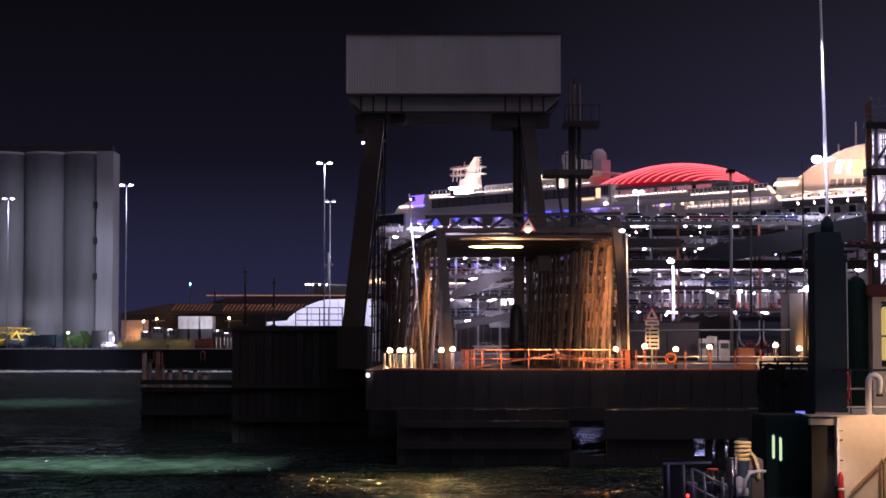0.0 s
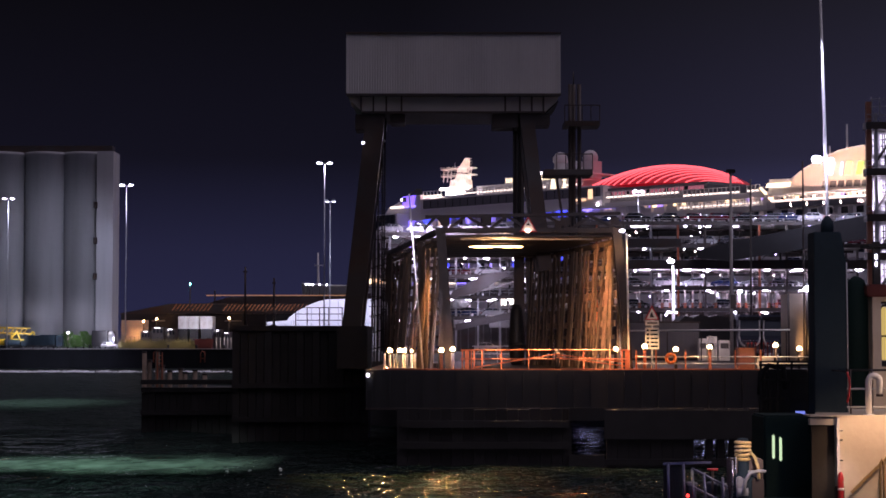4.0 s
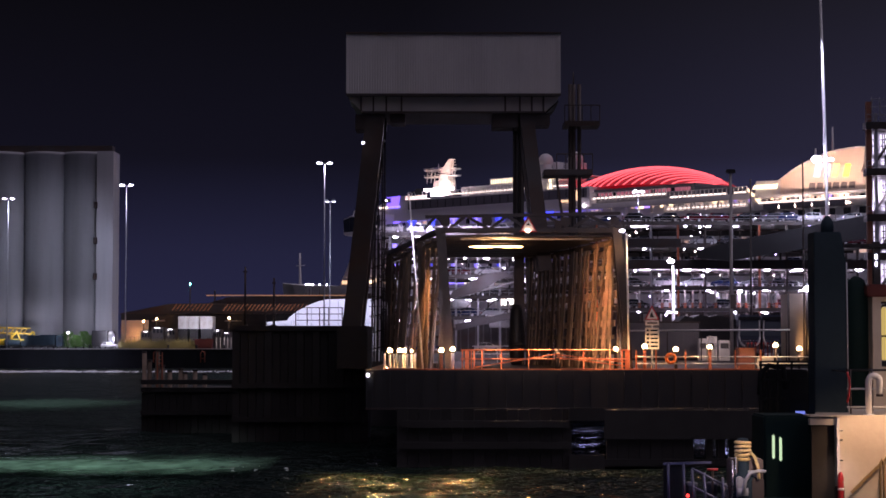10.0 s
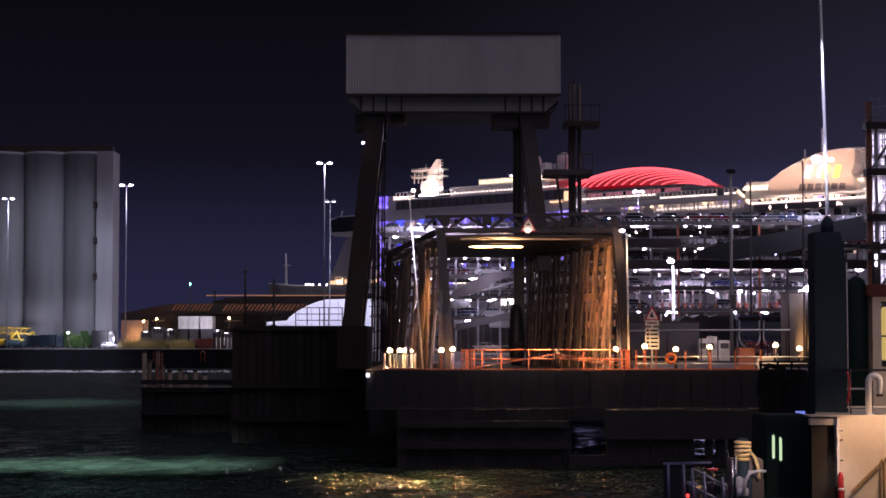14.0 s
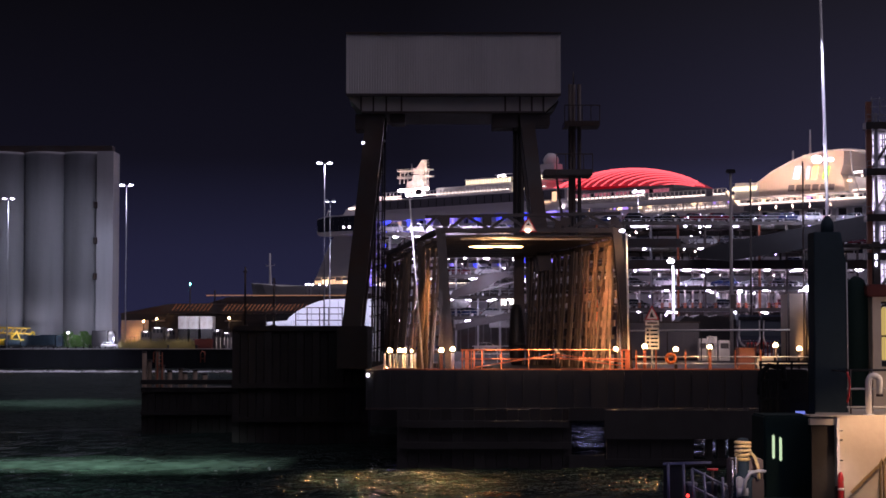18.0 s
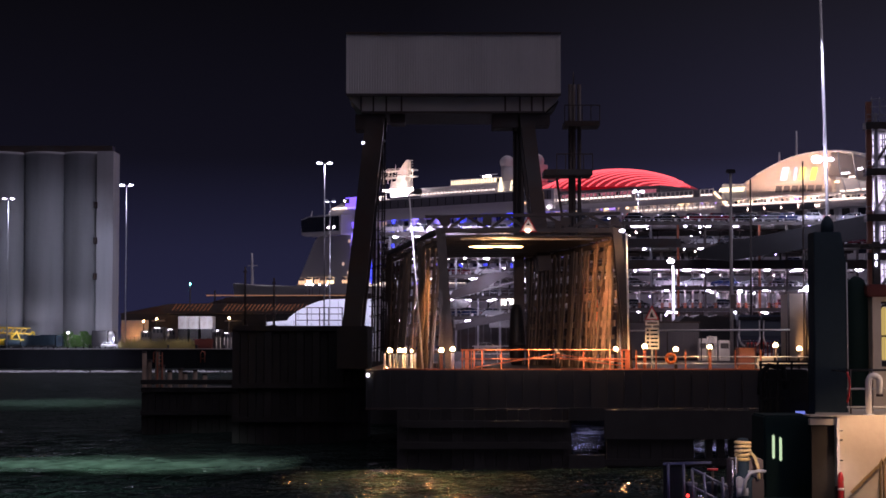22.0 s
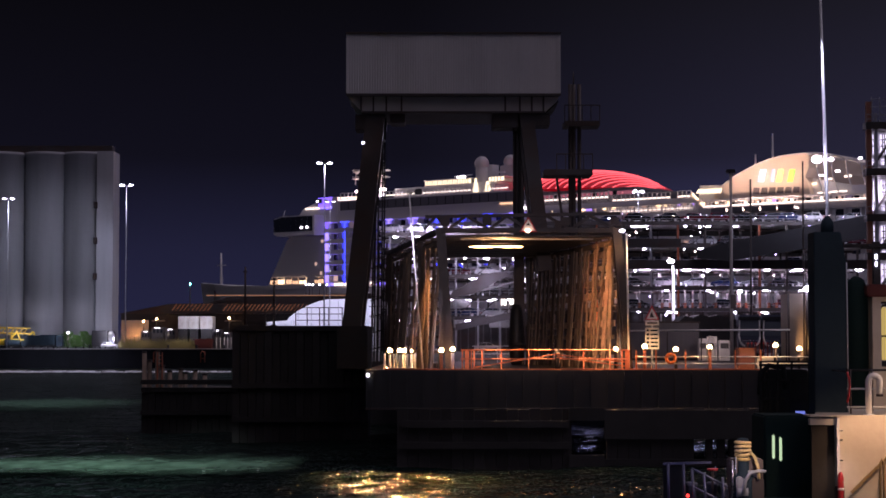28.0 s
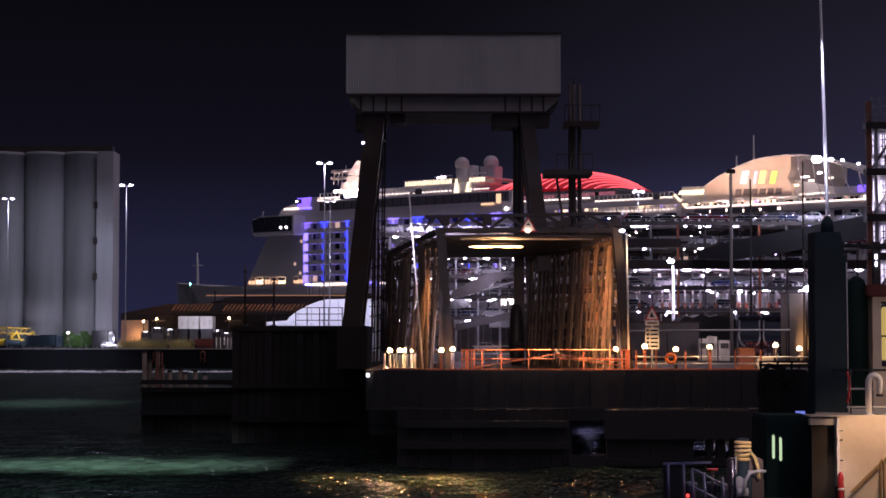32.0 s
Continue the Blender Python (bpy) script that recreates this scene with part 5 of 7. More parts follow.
    # Spot added to brighten the white containers; no fixture.
    lamp("container_fill", "SPOT", (-61.11, 455, 11.6), 1200, (0.9, 0.95, 1.0), 0.6, (-62.87, 466, 11.21), 110, 0.5)
    for a, b, top in ((250, 267, 586), (269, 290, 579), (293, 311, 582), (379, 392, 584), (394, 408, 588)):
        s = thing("office_container", (side(a, 472), 472, LAND), "blue-grey office container stacked by the shed", "container", "office containers")
        w = (b - a) * 472 / 3262
        zt = (618 - top) * 472 / 3266
        part("shell", box(0, w, 0, 5, 2.7, zt, 0.05), M["grey_steel"], s)
        part("lower_unit", box(0, w, 0, 5, 0, 2.65, 0.05), M["grey_steel"], s)
        for k in range(3):
            part("window", box(w * (0.15 + 0.3 * k), w * (0.32 + 0.3 * k), -0.05, 0.02, zt - 1.5, zt - 0.6), M["glass"], s)
        part("strip_lamp", box(w * 0.3, w * 0.7, -0.2, -0.05, zt - 0.25, zt - 0.1), M["lamp_soft"], s)
    # cars in rows by the shed
    for i, px in enumerate((285, 300, 346, 362)):
        c = park(("silver", "white", "blue", "white")[i], side(px, 462), 462, LAND + 0.02, 0)
        tagged(c, ("silver", "white", "blue", "white")[i] + " hatchback parked on the far quay")
    # chain fence with dry weeds
    s = thing("quay_fence", (0, 0, 0), "pale mesh fence with dry grass along the quay", "fence")
    for i in range(30):
        x = -79.63 + i * 0.95
        part("post", bar((x, 454, LAND + 0.25), (x, 454, 7.6), 0.06), M["steel"], s)
    for z in (7.6, 6.35):
        part("rail", bar((-79.63, 454, z), (-51.93, 454, z), 0.05), M["steel"], s)
    bm = bmesh.new()
    rng = random.Random(3)
    for i in range(2600):
        x = -79.45 + rng.random() * 18.6
        y = 452 + rng.random() * 1.6
        h = rng.uniform(1.0, 3.0) * (1 + 0.15 * noise.noise(Vector((x * 1.7, 0, 5))))
        dx = rng.uniform(-0.3, 0.3)
        v = [bm.verts.new(p) for p in ((x - 0.05, y, LAND), (x + 0.05, y, LAND), (x + dx, y, LAND + h))]
        bm.faces.new(v)
    tagged(part("dry_grass", bm, mat("dry_grass", (0.30, 0.26, 0.11), 0.9)), "dry yellowish grass along the quay edge", "grass", kind="stuff")
    # Spots added over the quay edge to lift fence and grass.
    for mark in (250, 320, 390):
        lamp("fence_fill", "SPOT", (side(mark, 449), 449.2, LAND + 3.6), 120, (1.0, 0.86, 0.58), 0.5, (side(mark, 454), 454, LAND + 1.0), 130, 0.5)
    s = thing("rubble_skip", (-58.62, 452.6, LAND), "dull red open skip among the grass", "skip")
    part("body", prism([(-2.0, 0.2), (2.0, 0.2), (2.3, 2.6), (-2.3, 2.6)], 0, 1.8), M["dull_red"], s)
    for x in (-1.4, 0.0, 1.4):
        part("rib", box(x - 0.08, x + 0.08, -0.08, 0.0, 0.3, 2.5), M["dull_red"], s)
    part("skid", box(-1.8, 1.8, 0.1, 1.7, 0, 0.2), M["steel"], s)
    for px in (384, 391, 398, 404, 410):
        s = thing("marker_post", (side(px, 452), 452.0, LAND), "pale marker post on the quay", "post", "marker posts")
        part("shaft", rod((0, 0, 0), (0, 0, 2.9), 0.1), M["white"], s)
        part("cap", rod((0, 0, 2.9), (0, 0, 3.0), 0.14), M["steel"], s)
    # bollards on the edge
    for px in (97, 299, 349, 398, 448, 12, 160):
        s = thing("mooring_bollard", (side(px, 450.6), 450.6, LAND + 0.25), "dark cast mooring bollard on the quay edge", "bollard", "mooring bollards")
        part("base", rod((0, 0, 0), (0, 0, 0.12), 0.38), M["black"], s)
        part("head", lathe([(0.22, 0.12), (0.2, 0.45), (0.34, 0.55), (0.34, 0.72), (0.1, 0.82)], 12), M["black"], s)
    # hoops on the quay wall
    for px in (277, 360):
        s = thing("tyre_fender", (side(px, 449.5), 449.4, LAND - 1.6), "rusty red ladder hoop on the quay wall", "ladder")
        part("hoop", pipe([(-0.5, 0, -1.6), (-0.5, 0, 0.8), (0, 0, 1.2), (0.5, 0, 0.8), (0.5, 0, -1.6)], 0.14), M["rail_red"], s)
        part("rung", bar((-0.5, 0, -0.6), (0.5, 0, -0.6), 0.14), M["rail_red"], s)
        part("fixing", bar((0, 0, 1.2), (0, 0.62, 1.2), 0.14), M["rail_red"], s)


glow_rib = glow("orange_lit_rib", (1.0, 0.42, 0.18), 0.17)
glow_ridge = glow("amber_line", (1.0, 0.5, 0.25), 0.12)
make_far_quay()


# machinery and bushes before the silos
def make_plant_row():
    rng = random.Random(11)

    def digger(px, color, label):
        s = thing("excavator", (side(px, 456), 456, LAND), label, "excavator", "machines on the quay")
        part("track", box(-2.0, 2.0, -1.2, 1.2, 0, 0.9, 0.25), M["tyre"], s)
        part("house", box(-1.9, 1.6, -1.2, 1.2, 1.0, 2.6, 0.15), color, s)
        part("cab", box(0.6, 1.8, -1.1, 0.1, 1.6, 3.4, 0.1), M["glass"], s)
        part("boom", bar((1.4, 0, 2.2), (3.4, 0, 4.4), 0.5, 0.4), color, s)
        part("stick", bar((3.4, 0, 4.4), (4.3, 0, 1.9), 0.4, 0.35), color, s)
        part("bucket", box(3.7, 4.8, -0.6, 0.6, 1.0, 2.0, 0.15), color, s)
        return s

    def truck(px, color, label, h=3.0):
        s = thing("tipper_truck", (side(px, 455), 455, LAND), label, "truck", "machines on the quay")
        part("skip", box(-2.6, 1.2, -1.2, 1.2, 1.1, h, 0.08), color, s)
        part("cab", box(1.4, 2.9, -1.15, 1.15, 0.8, h - 0.2, 0.15), color, s)
        part("windscreen", box(2.0, 2.94, -1.18, -1.0, 1.7, h - 0.5, 0.02), M["glass"], s)
        part("chassis", box(-2.6, 2.9, -0.9, 0.9, 0.6, 1.1), M["black"], s)
        for x in (-2.0, -0.8, 2.2):
            w = part("wheel", rod((x, -1.25, 0.5), (x, -0.9, 0.5), 0.5, n=14), M["tyre"], s)
            part("hub", rod((x, -1.27, 0.5), (x, -1.25, 0.5), 0.22, n=8), M["chrome"], w)
        return s

    s = thing("loading_conveyor", (-111.51, 458, LAND), "yellow lattice loading conveyor on the quay", "conveyor")
    for dz in (4.1, 5.4):
        part("chord", bar((0, 0, dz), (9.2, 0, dz - 0.2), 0.35), M["yellow"], s)
    for k in range(8):
        part("web", bar((1.1 * k, 0, 4.1), (1.1 * k + 0.8, 0, 5.3), 0.22), M["yellow"], s)
    for x in (0.4, 4.5, 8.7):
        part("trestle", bar((x, 0, 0), (x, 0, 4.1), 0.3), M["yellow"], s)
    digger(8, M["yellow"], "yellow excavator parked on the quay")
    digger(36, M["yellow"], "yellow excavator with its boom raised on the quay")
    truck(30, M["navy"], "dark tipper truck on the quay", 2.4)
    truck(66, M["navy"], "dark blue tipper truck on the quay", 3.4)
    truck(92, M["navy"], "dark blue tipper truck with a high skip", 3.6)
    truck(184, M["black"], "black boxy truck beside the silos", 4.6)
    c = park("white", -81.68, 453, LAND + 0.3, 0)
    tagged(c, "white hatchback glaring in lamp light on the quay")
    leaf = mat("lamp_lit_leaves", (0.07, 0.16, 0.035), 0.6, vary=0.4, scale=1.2)
    for px, h, w in ((103, 3.4, 2.2), (121, 4.4, 2.6), (150, 4.4, 2.4), (136, 3.4, 1.8), (163, 3.4, 1.6)):
        s = thing("bush", (side(px, 457), 457, LAND), "green leafy bush lit by a lamp on the quay", "bush", "bushes on the quay")
        st = bmesh.new()
        for k in range(5):
            add_rod(st, (0, 0, 0), (rng.uniform(-w, w) * 0.5, rng.uniform(-0.6, 0.6), h * rng.uniform(0.5, 0.8)), 0.09, 0.03, 6)
        part("stems", st, M["dark_timber"], s)
        bm = bmesh.new()
        for k in range(420):
            a = rng.uniform(0, 6.283)
            rr = w * math.sqrt(rng.random())
            z = h * (0.15 + 0.85 * rng.random() ** 0.8)
            rr *= math.sqrt(max(0.05, 1 - (z / h - 0.4) ** 2 / 0.45)) * (0.75 + 0.35 * noise.noise(Vector((a, z, px))))
            c = Vector((rr * math.cos(a), rr * 0.6 * math.sin(a), z))
            u = Vector((rng.uniform(-1, 1), rng.uniform(-1, 1), rng.uniform(-1, 1))).normalized()
            q = u.orthogonal().normalized()
            vs = [bm.verts.new(c + o) for o in (u * 0.28, q * 0.14, -u * 0.28, -q * 0.14)]
            bm.faces.new(vs)
        part("leaves", bm, leaf, s)
    # Spots added at the quay edge to brighten plant and bushes.
    for px, w in ((122, 3000), (30, 2200), (190, 2000)):
        lamp("quay_fill_spot", "SPOT", (side(px, 452), 451.6, LAND + 4.2), w * 0.25, (0.9, 0.95, 1.0), 0.6, (side(px, 460), 460, LAND + 1.0), 120, 0.5)
    # Spot added to make the white car glare.
    lamp("car_fill_spot", "SPOT", (-81.41, 450.2, LAND + 2.6), 600, (0.92, 0.96, 1.0), 0.3, (-81.4, 453.5, LAND + 0.6), 100, 0.5)
    s = thing("work_lamp", (-91.95, 453, LAND), "bright white work lamp on a short stand", "lamp")
    part("stand", rod((0, 0, 0), (0, 0, 8.71 - LAND), 0.08), M["steel"], s)
    part("lamp_head", ball(0.3, 10), M["lamp_soft"], s).location = (0, -0.2, 8.71 - LAND)


make_plant_row()


# ================= cruise ship =================
# local axes: x runs from the bow aft, y away from the near side, z up from the waterline
def make_ship():
    rng = random.Random(31)
    s = thing("cruise_ship", (0, 0, 0), "white cruise ship with lit decks, red dome and cream funnel", "ship")
    violet, blue = glow("violet_led", (0.21, 0.12, 1.0), 1.15), glow("blue_led", (0.05, 0.07, 1.0), 1.7)
    pale = glow("pale_violet_led", (0.28, 0.21, 1.0), 1.35)
    warm_win, warm_line = glow("warm_window", (1.0, 0.72, 0.36), 1.9), glow("warm_deck_line", (1.0, 0.86, 0.66), 1.3)
    gold_line = glow("gold_fascia_light", (1.0, 0.86, 0.48), 1.15)
    flood = glow("white_flood", (1.0, 0.93, 0.9), 4.5)
    dim_win = glow("dim_window", (1.0, 0.7, 0.5), 0.35)
    # hull, lofted
    bm = bmesh.new()
    rings = []
    for x, hw, zt in ((-50, 0.4, 26), (-44, 4.5, 25.5), (-34, 10.5, 25), (-20, 16, 24), (-4, 20, 23.6), (20, 21, 23.6), (270, 21, 23.6), (288, 19, 23.6)):
        fl = 0.55 if x < -20 else 0.9 if x < 10 else 1.0
        rings.append([bm.verts.new((x + dx, 21 + yy, z)) for yy, z, dx in ((-hw, zt, 0), (-hw * fl, 8, 3 if x < -20 else 0), (-hw * fl * 0.9, -2, 6 if x < -20 else 0), (hw * fl * 0.9, -2, 6 if x < -20 else 0), (hw * fl, 8, 3 if x < -20 else 0), (hw, zt, 0))])
    for a, b in zip(rings, rings[1:]):
        for i in range(6):
            j = (i + 1) % 6
            bm.faces.new((a[i], a[j], b[j], b[i]))
    bm.faces.new(rings[0])
    bm.faces.new(rings[-1][::-1])
    part("hull", bm, M["hull"], s)
    fm = part("foremast", rod((-35.05, 15, 25), (-35.3, 15, 35.2), 0.45, 0.25), M["hull"], s)
    part("yard", bar((-35.05 - 2, 15, 31.2), (-35.05 + 2, 15, 31.2), 0.3), M["hull"], fm)

    # cabin decks with recessed balconies
    z0 = 23.61
    zt = 42.31
    nd = 6
    dh = (zt - z0) / nd
    xa, xb = 23.29, 285.0
    core = prism([(-0.54, z0 - 1.2), (285, z0 - 1.2), (285, zt), (13.77, zt), (8.37, zt - 4)], 1.9, 40)
    part("cabin_block", core, M["hull"], s)
    # plain forward side without balconies
    fw = prism([(-1.23, z0 - 1.2), (xa, z0 - 1.2), (xa, zt + 0.2), (13.77, zt + 0.2), (7.01, zt - 5.4)], 0.0, 1.9)
    fwd = part("forward_side", fw, M["hull"], s)
    for k in range(nd):
        z = z0 + dh * k + 0.9
        x = 2.91 + k * 1.9
        part("deck_groove", box(x, xa - 1, -0.06, 0.0, z - 0.25, z + 0.95), M["hull"], fwd)
    for px, py in ((529, 418), (518, 457), (527, 473), (531, 399)):
        x = (px - 437) * 0.2276
        part("porthole", box(x, x + 0.8, -0.12, -0.02, z0 + (490 - py) * 0.172, z0 + (490 - py) * 0.172 + 0.9), dim_win, fwd)
    # lit lounge windows low on the forward side
    soft_win = glow("soft_window", (1.0, 0.62, 0.30), 0.8)
    for a, b in ((439, 451), (453, 464), (468, 477), (479, 489), (491, 503), (518, 525), (526, 533)):
        p0, p1 = (a - 437) * 0.2276, (b - 437) * 0.2276
        pane = part("lounge_window", box(p0, p1, -0.14, -0.02, 23.99, 25.87), warm_win if a in (453, 491) else soft_win, fwd)
        part("mullion", box((p0 + p1) / 2 - 0.07, (p0 + p1) / 2 + 0.07, -0.2, -0.15, 23.99, 25.87), M["hull_shaded"], pane)
        part("blind", box(p0, p1, -0.18, -0.15, 25.3 - (a % 3) * 0.2, 25.87), M["hull_shaded"], pane)
    # deck slabs, dividers, recess doors
    for k in range(nd + 1):
        z = z0 + dh * k
        part("balcony_slab", box(xa, xb, -0.15, 2.0, z - 0.45, z + 0.75 if k < nd else z + 0.2), M["hull"], s)
    for i in range(62):
        x = xa + 4.25 * i
        if x > 210:
            break
        for k in range(nd):
            z = z0 + dh * k
            part("divider", box(x - 0.12, x + 0.12, 0.0, 1.9, z + 0.75, z + dh - 0.45), M["hull"], s)
            if i % 1 == 0:
                lit = rng.random() < 0.05
                part("balcony_door", box(x + 1.0, x + 3.1, 1.78, 1.88, z + 0.3, z + dh - 0.6), dim_win if lit else M["glass"], s)
    # broad white columns lit by coloured strips
    cols = [(543, "violet", 3.2), (576, "blue", 2.6), (617, "blue", 1.3), (655, "pale", 2.4), (697, "pale", 3.2), (738, "blue", 3.4), (780, "blue", 3.2), (822, "blue", 3.0), (865, "pale", 2.6)]
    mats = dict(violet=violet, blue=blue, pale=pale)
    # Faint glows put the LEDs' wash on neighbouring walls into the material.
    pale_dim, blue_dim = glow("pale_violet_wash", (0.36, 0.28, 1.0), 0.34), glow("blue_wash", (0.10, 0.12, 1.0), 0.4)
    for i in range(9):
        # thin glow line added under the lip of every balcony deck, to tint the recess
        for k in range(nd):
            z = z0 + dh * (k + 1) - 0.62
            part("balcony_glow", box(xa + 8.6 * i + 0.5, xa + 8.6 * i + 8.2, 0.55, 0.7, z, z + 0.16), blue_dim if i in (2, 5, 6) else pale_dim, s)
    for px, c, w in cols:
        x = 23.29 + (px - 543) * 0.2115
        part("light_column", box(x - 0.5, x + 0.5, -0.25, 1.7, z0, zt), M["hull"], s)
        for k in range(nd):
            z = z0 + dh * k
            tint, wash = mats[c], blue_dim if c == "blue" else pale_dim
            if k == nd - 1:
                # lit bracket of the top row: bright lip, bright stem, cheeks that glow for the wash on them
                part("led_lip", box(x - w * 0.62, x + w * 0.62, -0.34, -0.2, z + dh - 0.75, z + dh - 0.4), tint, s)
                part("led_stem", box(x - 0.32, x + 0.32, -0.34, -0.2, z + 0.8, z + dh - 0.75), tint, s)
                part("washed_cheek", box(x - w * 0.5, x - 0.34, -0.3, -0.2, z + 1.0, z + dh - 0.8), wash, s)
                part("washed_cheek", box(x + 0.34, x + w * 0.5, -0.3, -0.2, z + 1.0, z + dh - 0.8), wash, s)
            elif px == 543:
                # End wall glows itself; its violet light is put into the material.
                part("lit_end_wall", box(x - 1.0, x + 0.75, -0.32, -0.2, z + 0.5, z + dh * 0.86), pale, s)
                part("washed_cheek", box(x - 1.0, x - 0.2, -0.32, -0.2, z - 0.3, z + 0.48), wash, s)
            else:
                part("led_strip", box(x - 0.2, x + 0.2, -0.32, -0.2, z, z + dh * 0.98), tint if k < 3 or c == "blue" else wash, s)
                part("washed_cheek", box(x - 1.1, x - 0.3, -0.3, -0.2, z + 0.9, z + dh - 0.5), wash, s)
    # promenade line low down
    for i in range(34):
        x = xa + 0.4 + i * 1.25
        part("promenade_lamp", box(x, x + 0.85, -0.3, -0.1, z0 - 0.55, z0 + 0.25), pale if i < 2 or 14 < i < 22 else warm_line, s)

    # bridge wing and forward lounges
    zb0, zb1 = 38.1, 44.01
    wing = part("bridge_wing", prism([(6.25, zb0 + 0.6), (7.38, zb0), (22.51, zb0), (22.51, zb1), (9.64, zb1), (6.25, zb1 - 0.8)], -5, 47), M["hull"], s)
    # Panes enlarged to near full height, putting the unlit wing's shade in.
    part("bridge_window", prism([(6.6, 39.3), (8.9, 39.3), (8.9, 43.55), (6.3, 42.9)], -5.15, -5.0), M["glass"], wing)
    for i in range(6):
        x = 9.05 + i * 2.15
        part("bridge_window", box(x, x + 2.0, -5.15, -5.0, 39.3, 43.7), M["glass"], wing)
    for px in (17.67, 19.88):
        part("wing_lamp", ball(0.38, 8), flood, wing).location = (px, -5.3, 40.36)
    part("radar_stub", bar((8.3, -3, zb1), (8.98, -3, zb1 + 1.8), 0.2), M["hull"], wing)
    zl = 49.35
    part("forward_lounge", prism([(10.18, zt), (27, zt), (27, zl), (21.75, zl - 0.2), (13.32, 46.09)], 0.2, 40), M["hull"], s)
    # Alcove glows as one slab; its violet light is put into the material.
    part("lounge_alcove", prism([(19.77, 46.29), (23.95, 45.8), (25.04, 49.44), (19.55, 49.32)], -0.02, 0.12), violet, s)
    part("alcove_screen", box(18.89, 21.31, -0.4, -0.05, 47.64, 48.99), M["black"], s)
    part("alcove_lamp", ball(0.35, 8), flood, s).location = (19.77, -0.5, 48.34)
    for i in range(9):
        x = 14.44 + i * 1.2
        part("rail_lamp", box(x, x + 0.9, -0.1, 0.1, 46.04, 46.55), pale if i > 4 else warm_line, s)
    # solid upper side with a long glass band
    za, zc = zt, 48.12
    part("upper_side", box(25.26, 96.38, 0.25, 40, za, zc), M["hull"], s)
    h = zc - za
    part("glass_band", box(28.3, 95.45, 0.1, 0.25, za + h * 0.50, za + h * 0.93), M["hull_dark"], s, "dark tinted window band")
    for i in range(23):
        x = 28.3 + i * 3.0
        part("mullion", box(x, x + 0.14, 0.0, 0.1, za + h * 0.5, za + h * 0.93), M["glass"], s)
    part("knuckle_line", box(25.26, 96.38, 0.0, 0.25, za + h * 0.42, za + h * 0.48), M["hull"], s)
    # top rail with a glowing line
    def lit_rail(x0, x1, y, z, hgt, line, step=1.3, name="lit_rail"):
        r = part(name, box(x0, x1, y + 0.25, y + 0.4, z + hgt * 0.12, z + hgt * 0.36), line, s, "glowing deck rail")
        n = max(2, int((x1 - x0) / step))
        for i in range(n + 1):
            x = x0 + (x1 - x0) * i / n
            part("rail_post", box(x - 0.1, x + 0.1, y, y + 0.22, z - 0.2, z + hgt), M["hull"], r)
        part("handrail", box(x0, x1, y, y + 0.22, z + hgt, z + hgt + 0.15), M["hull"], r)
    zr = 48.55
    lit_rail(28.3, 35.61, 0, zr, 1.6, warm_line)
    # Screen glows itself; the floodlight on it is put into the material.
    part("floodlit_panel", box(37.4, 44.0, 0.2, 1.2, 48.7, 49.8), flood, s, "glaring white screen glowing as if floodlit")
    lit_rail(44.28, 76.39, 0, zr, 1.3, warm_line)
    lit_rail(82.2, 89.06, 0, zr, 1.3, warm_line)
    part("deck_house", box(44.07, 80.0, 6, 36, zc, 51.24), M["hull"], s)

    # mast tower, floodlit
    y = 18.0
    zm = 54.53
    xm0 = 17.55
    base = part("mast_house", prism([(21.8, zm - 3), (29.6, zm - 3), (29.2, zm + 0.4), (28.36, zm + 0.7), (28.59, 56.72), (25.26, 56.96), (24.55, zm + 0.7), (22.6, zm + 0.4)], 17, 19.5), M["white"], s)
    part("raked_mast", prism([(24.55, 57.35), (29.07, 57.04), (29.3, 61.4), (28.36, 61.47)], 17.4, 18.6), M["white"], s)
    for py in (56.23, 58.26):
        part("mast_platform", box(18.52, 30.95, 17, 20, py, py + 0.35), M["white"], base)
    for px in (805, 812, 818, 848, 852):
        x = xm0 + (px - 797) * 0.243
        part("mast_leg", bar((x, 17.2, zm), (x + 0.3, 17.2, 58.26), 0.2), M["white"], base)
    for py in (56.9, 58.94):
        part("mast_rail", bar((18.52, 16.9, py), (30.95, 16.9, py), 0.1), M["white"], base)
    for i in range(5):
        z = 57.8 + i * 0.85
        part("spreader", bar((26.69 + i * 0.4, 18, z), (30.95 - 0.1 * i, 18, z), 0.18), M["white"], base)
    for px, py in ((812, 296), (822, 290), (806, 300)):
        x = xm0 + (px - 797) * 0.243
        part("aerial", rod((x, 18, 57.58), (x, 18, 57.58 + (304 - py) * 0.2), 0.12, 0.06), M["white"], base)
    part("mast_flood", box(26.7, 38.19, 8.6, 9.2, zm - 3.3, zm - 2.7), glow("mast_floodlight", (1.0, 0.74, 0.56), 60), s, "bank of floodlights")

    # upper sports deck with gold fascia, radomes
    zg0, zg1 = 51.78, 52.93
    part("sports_deck", box(53.44, 80.0, 8, 34, 49.66, zg0 + 0.05), M["hull"], s)
    for a, b in ((718, 800), (832, 858)):
        x0, x1 = 54.06 + (a - 718) * 0.2, 54.06 + (b - 718) * 0.2
        f = part("gold_fascia", box(x0, x1, 7.8, 8.0, zg0, zg1), gold_line, s, "gold-lit fascia")
        n = int((x1 - x0) / 0.9)
        for i in range(n):
            x = x0 + (x1 - x0) * i / n
            part("fascia_fin", box(x - 0.08, x + 0.08, 7.55, 7.8, zg0 - 0.1, zg1 + 0.15), M["hull"], f)
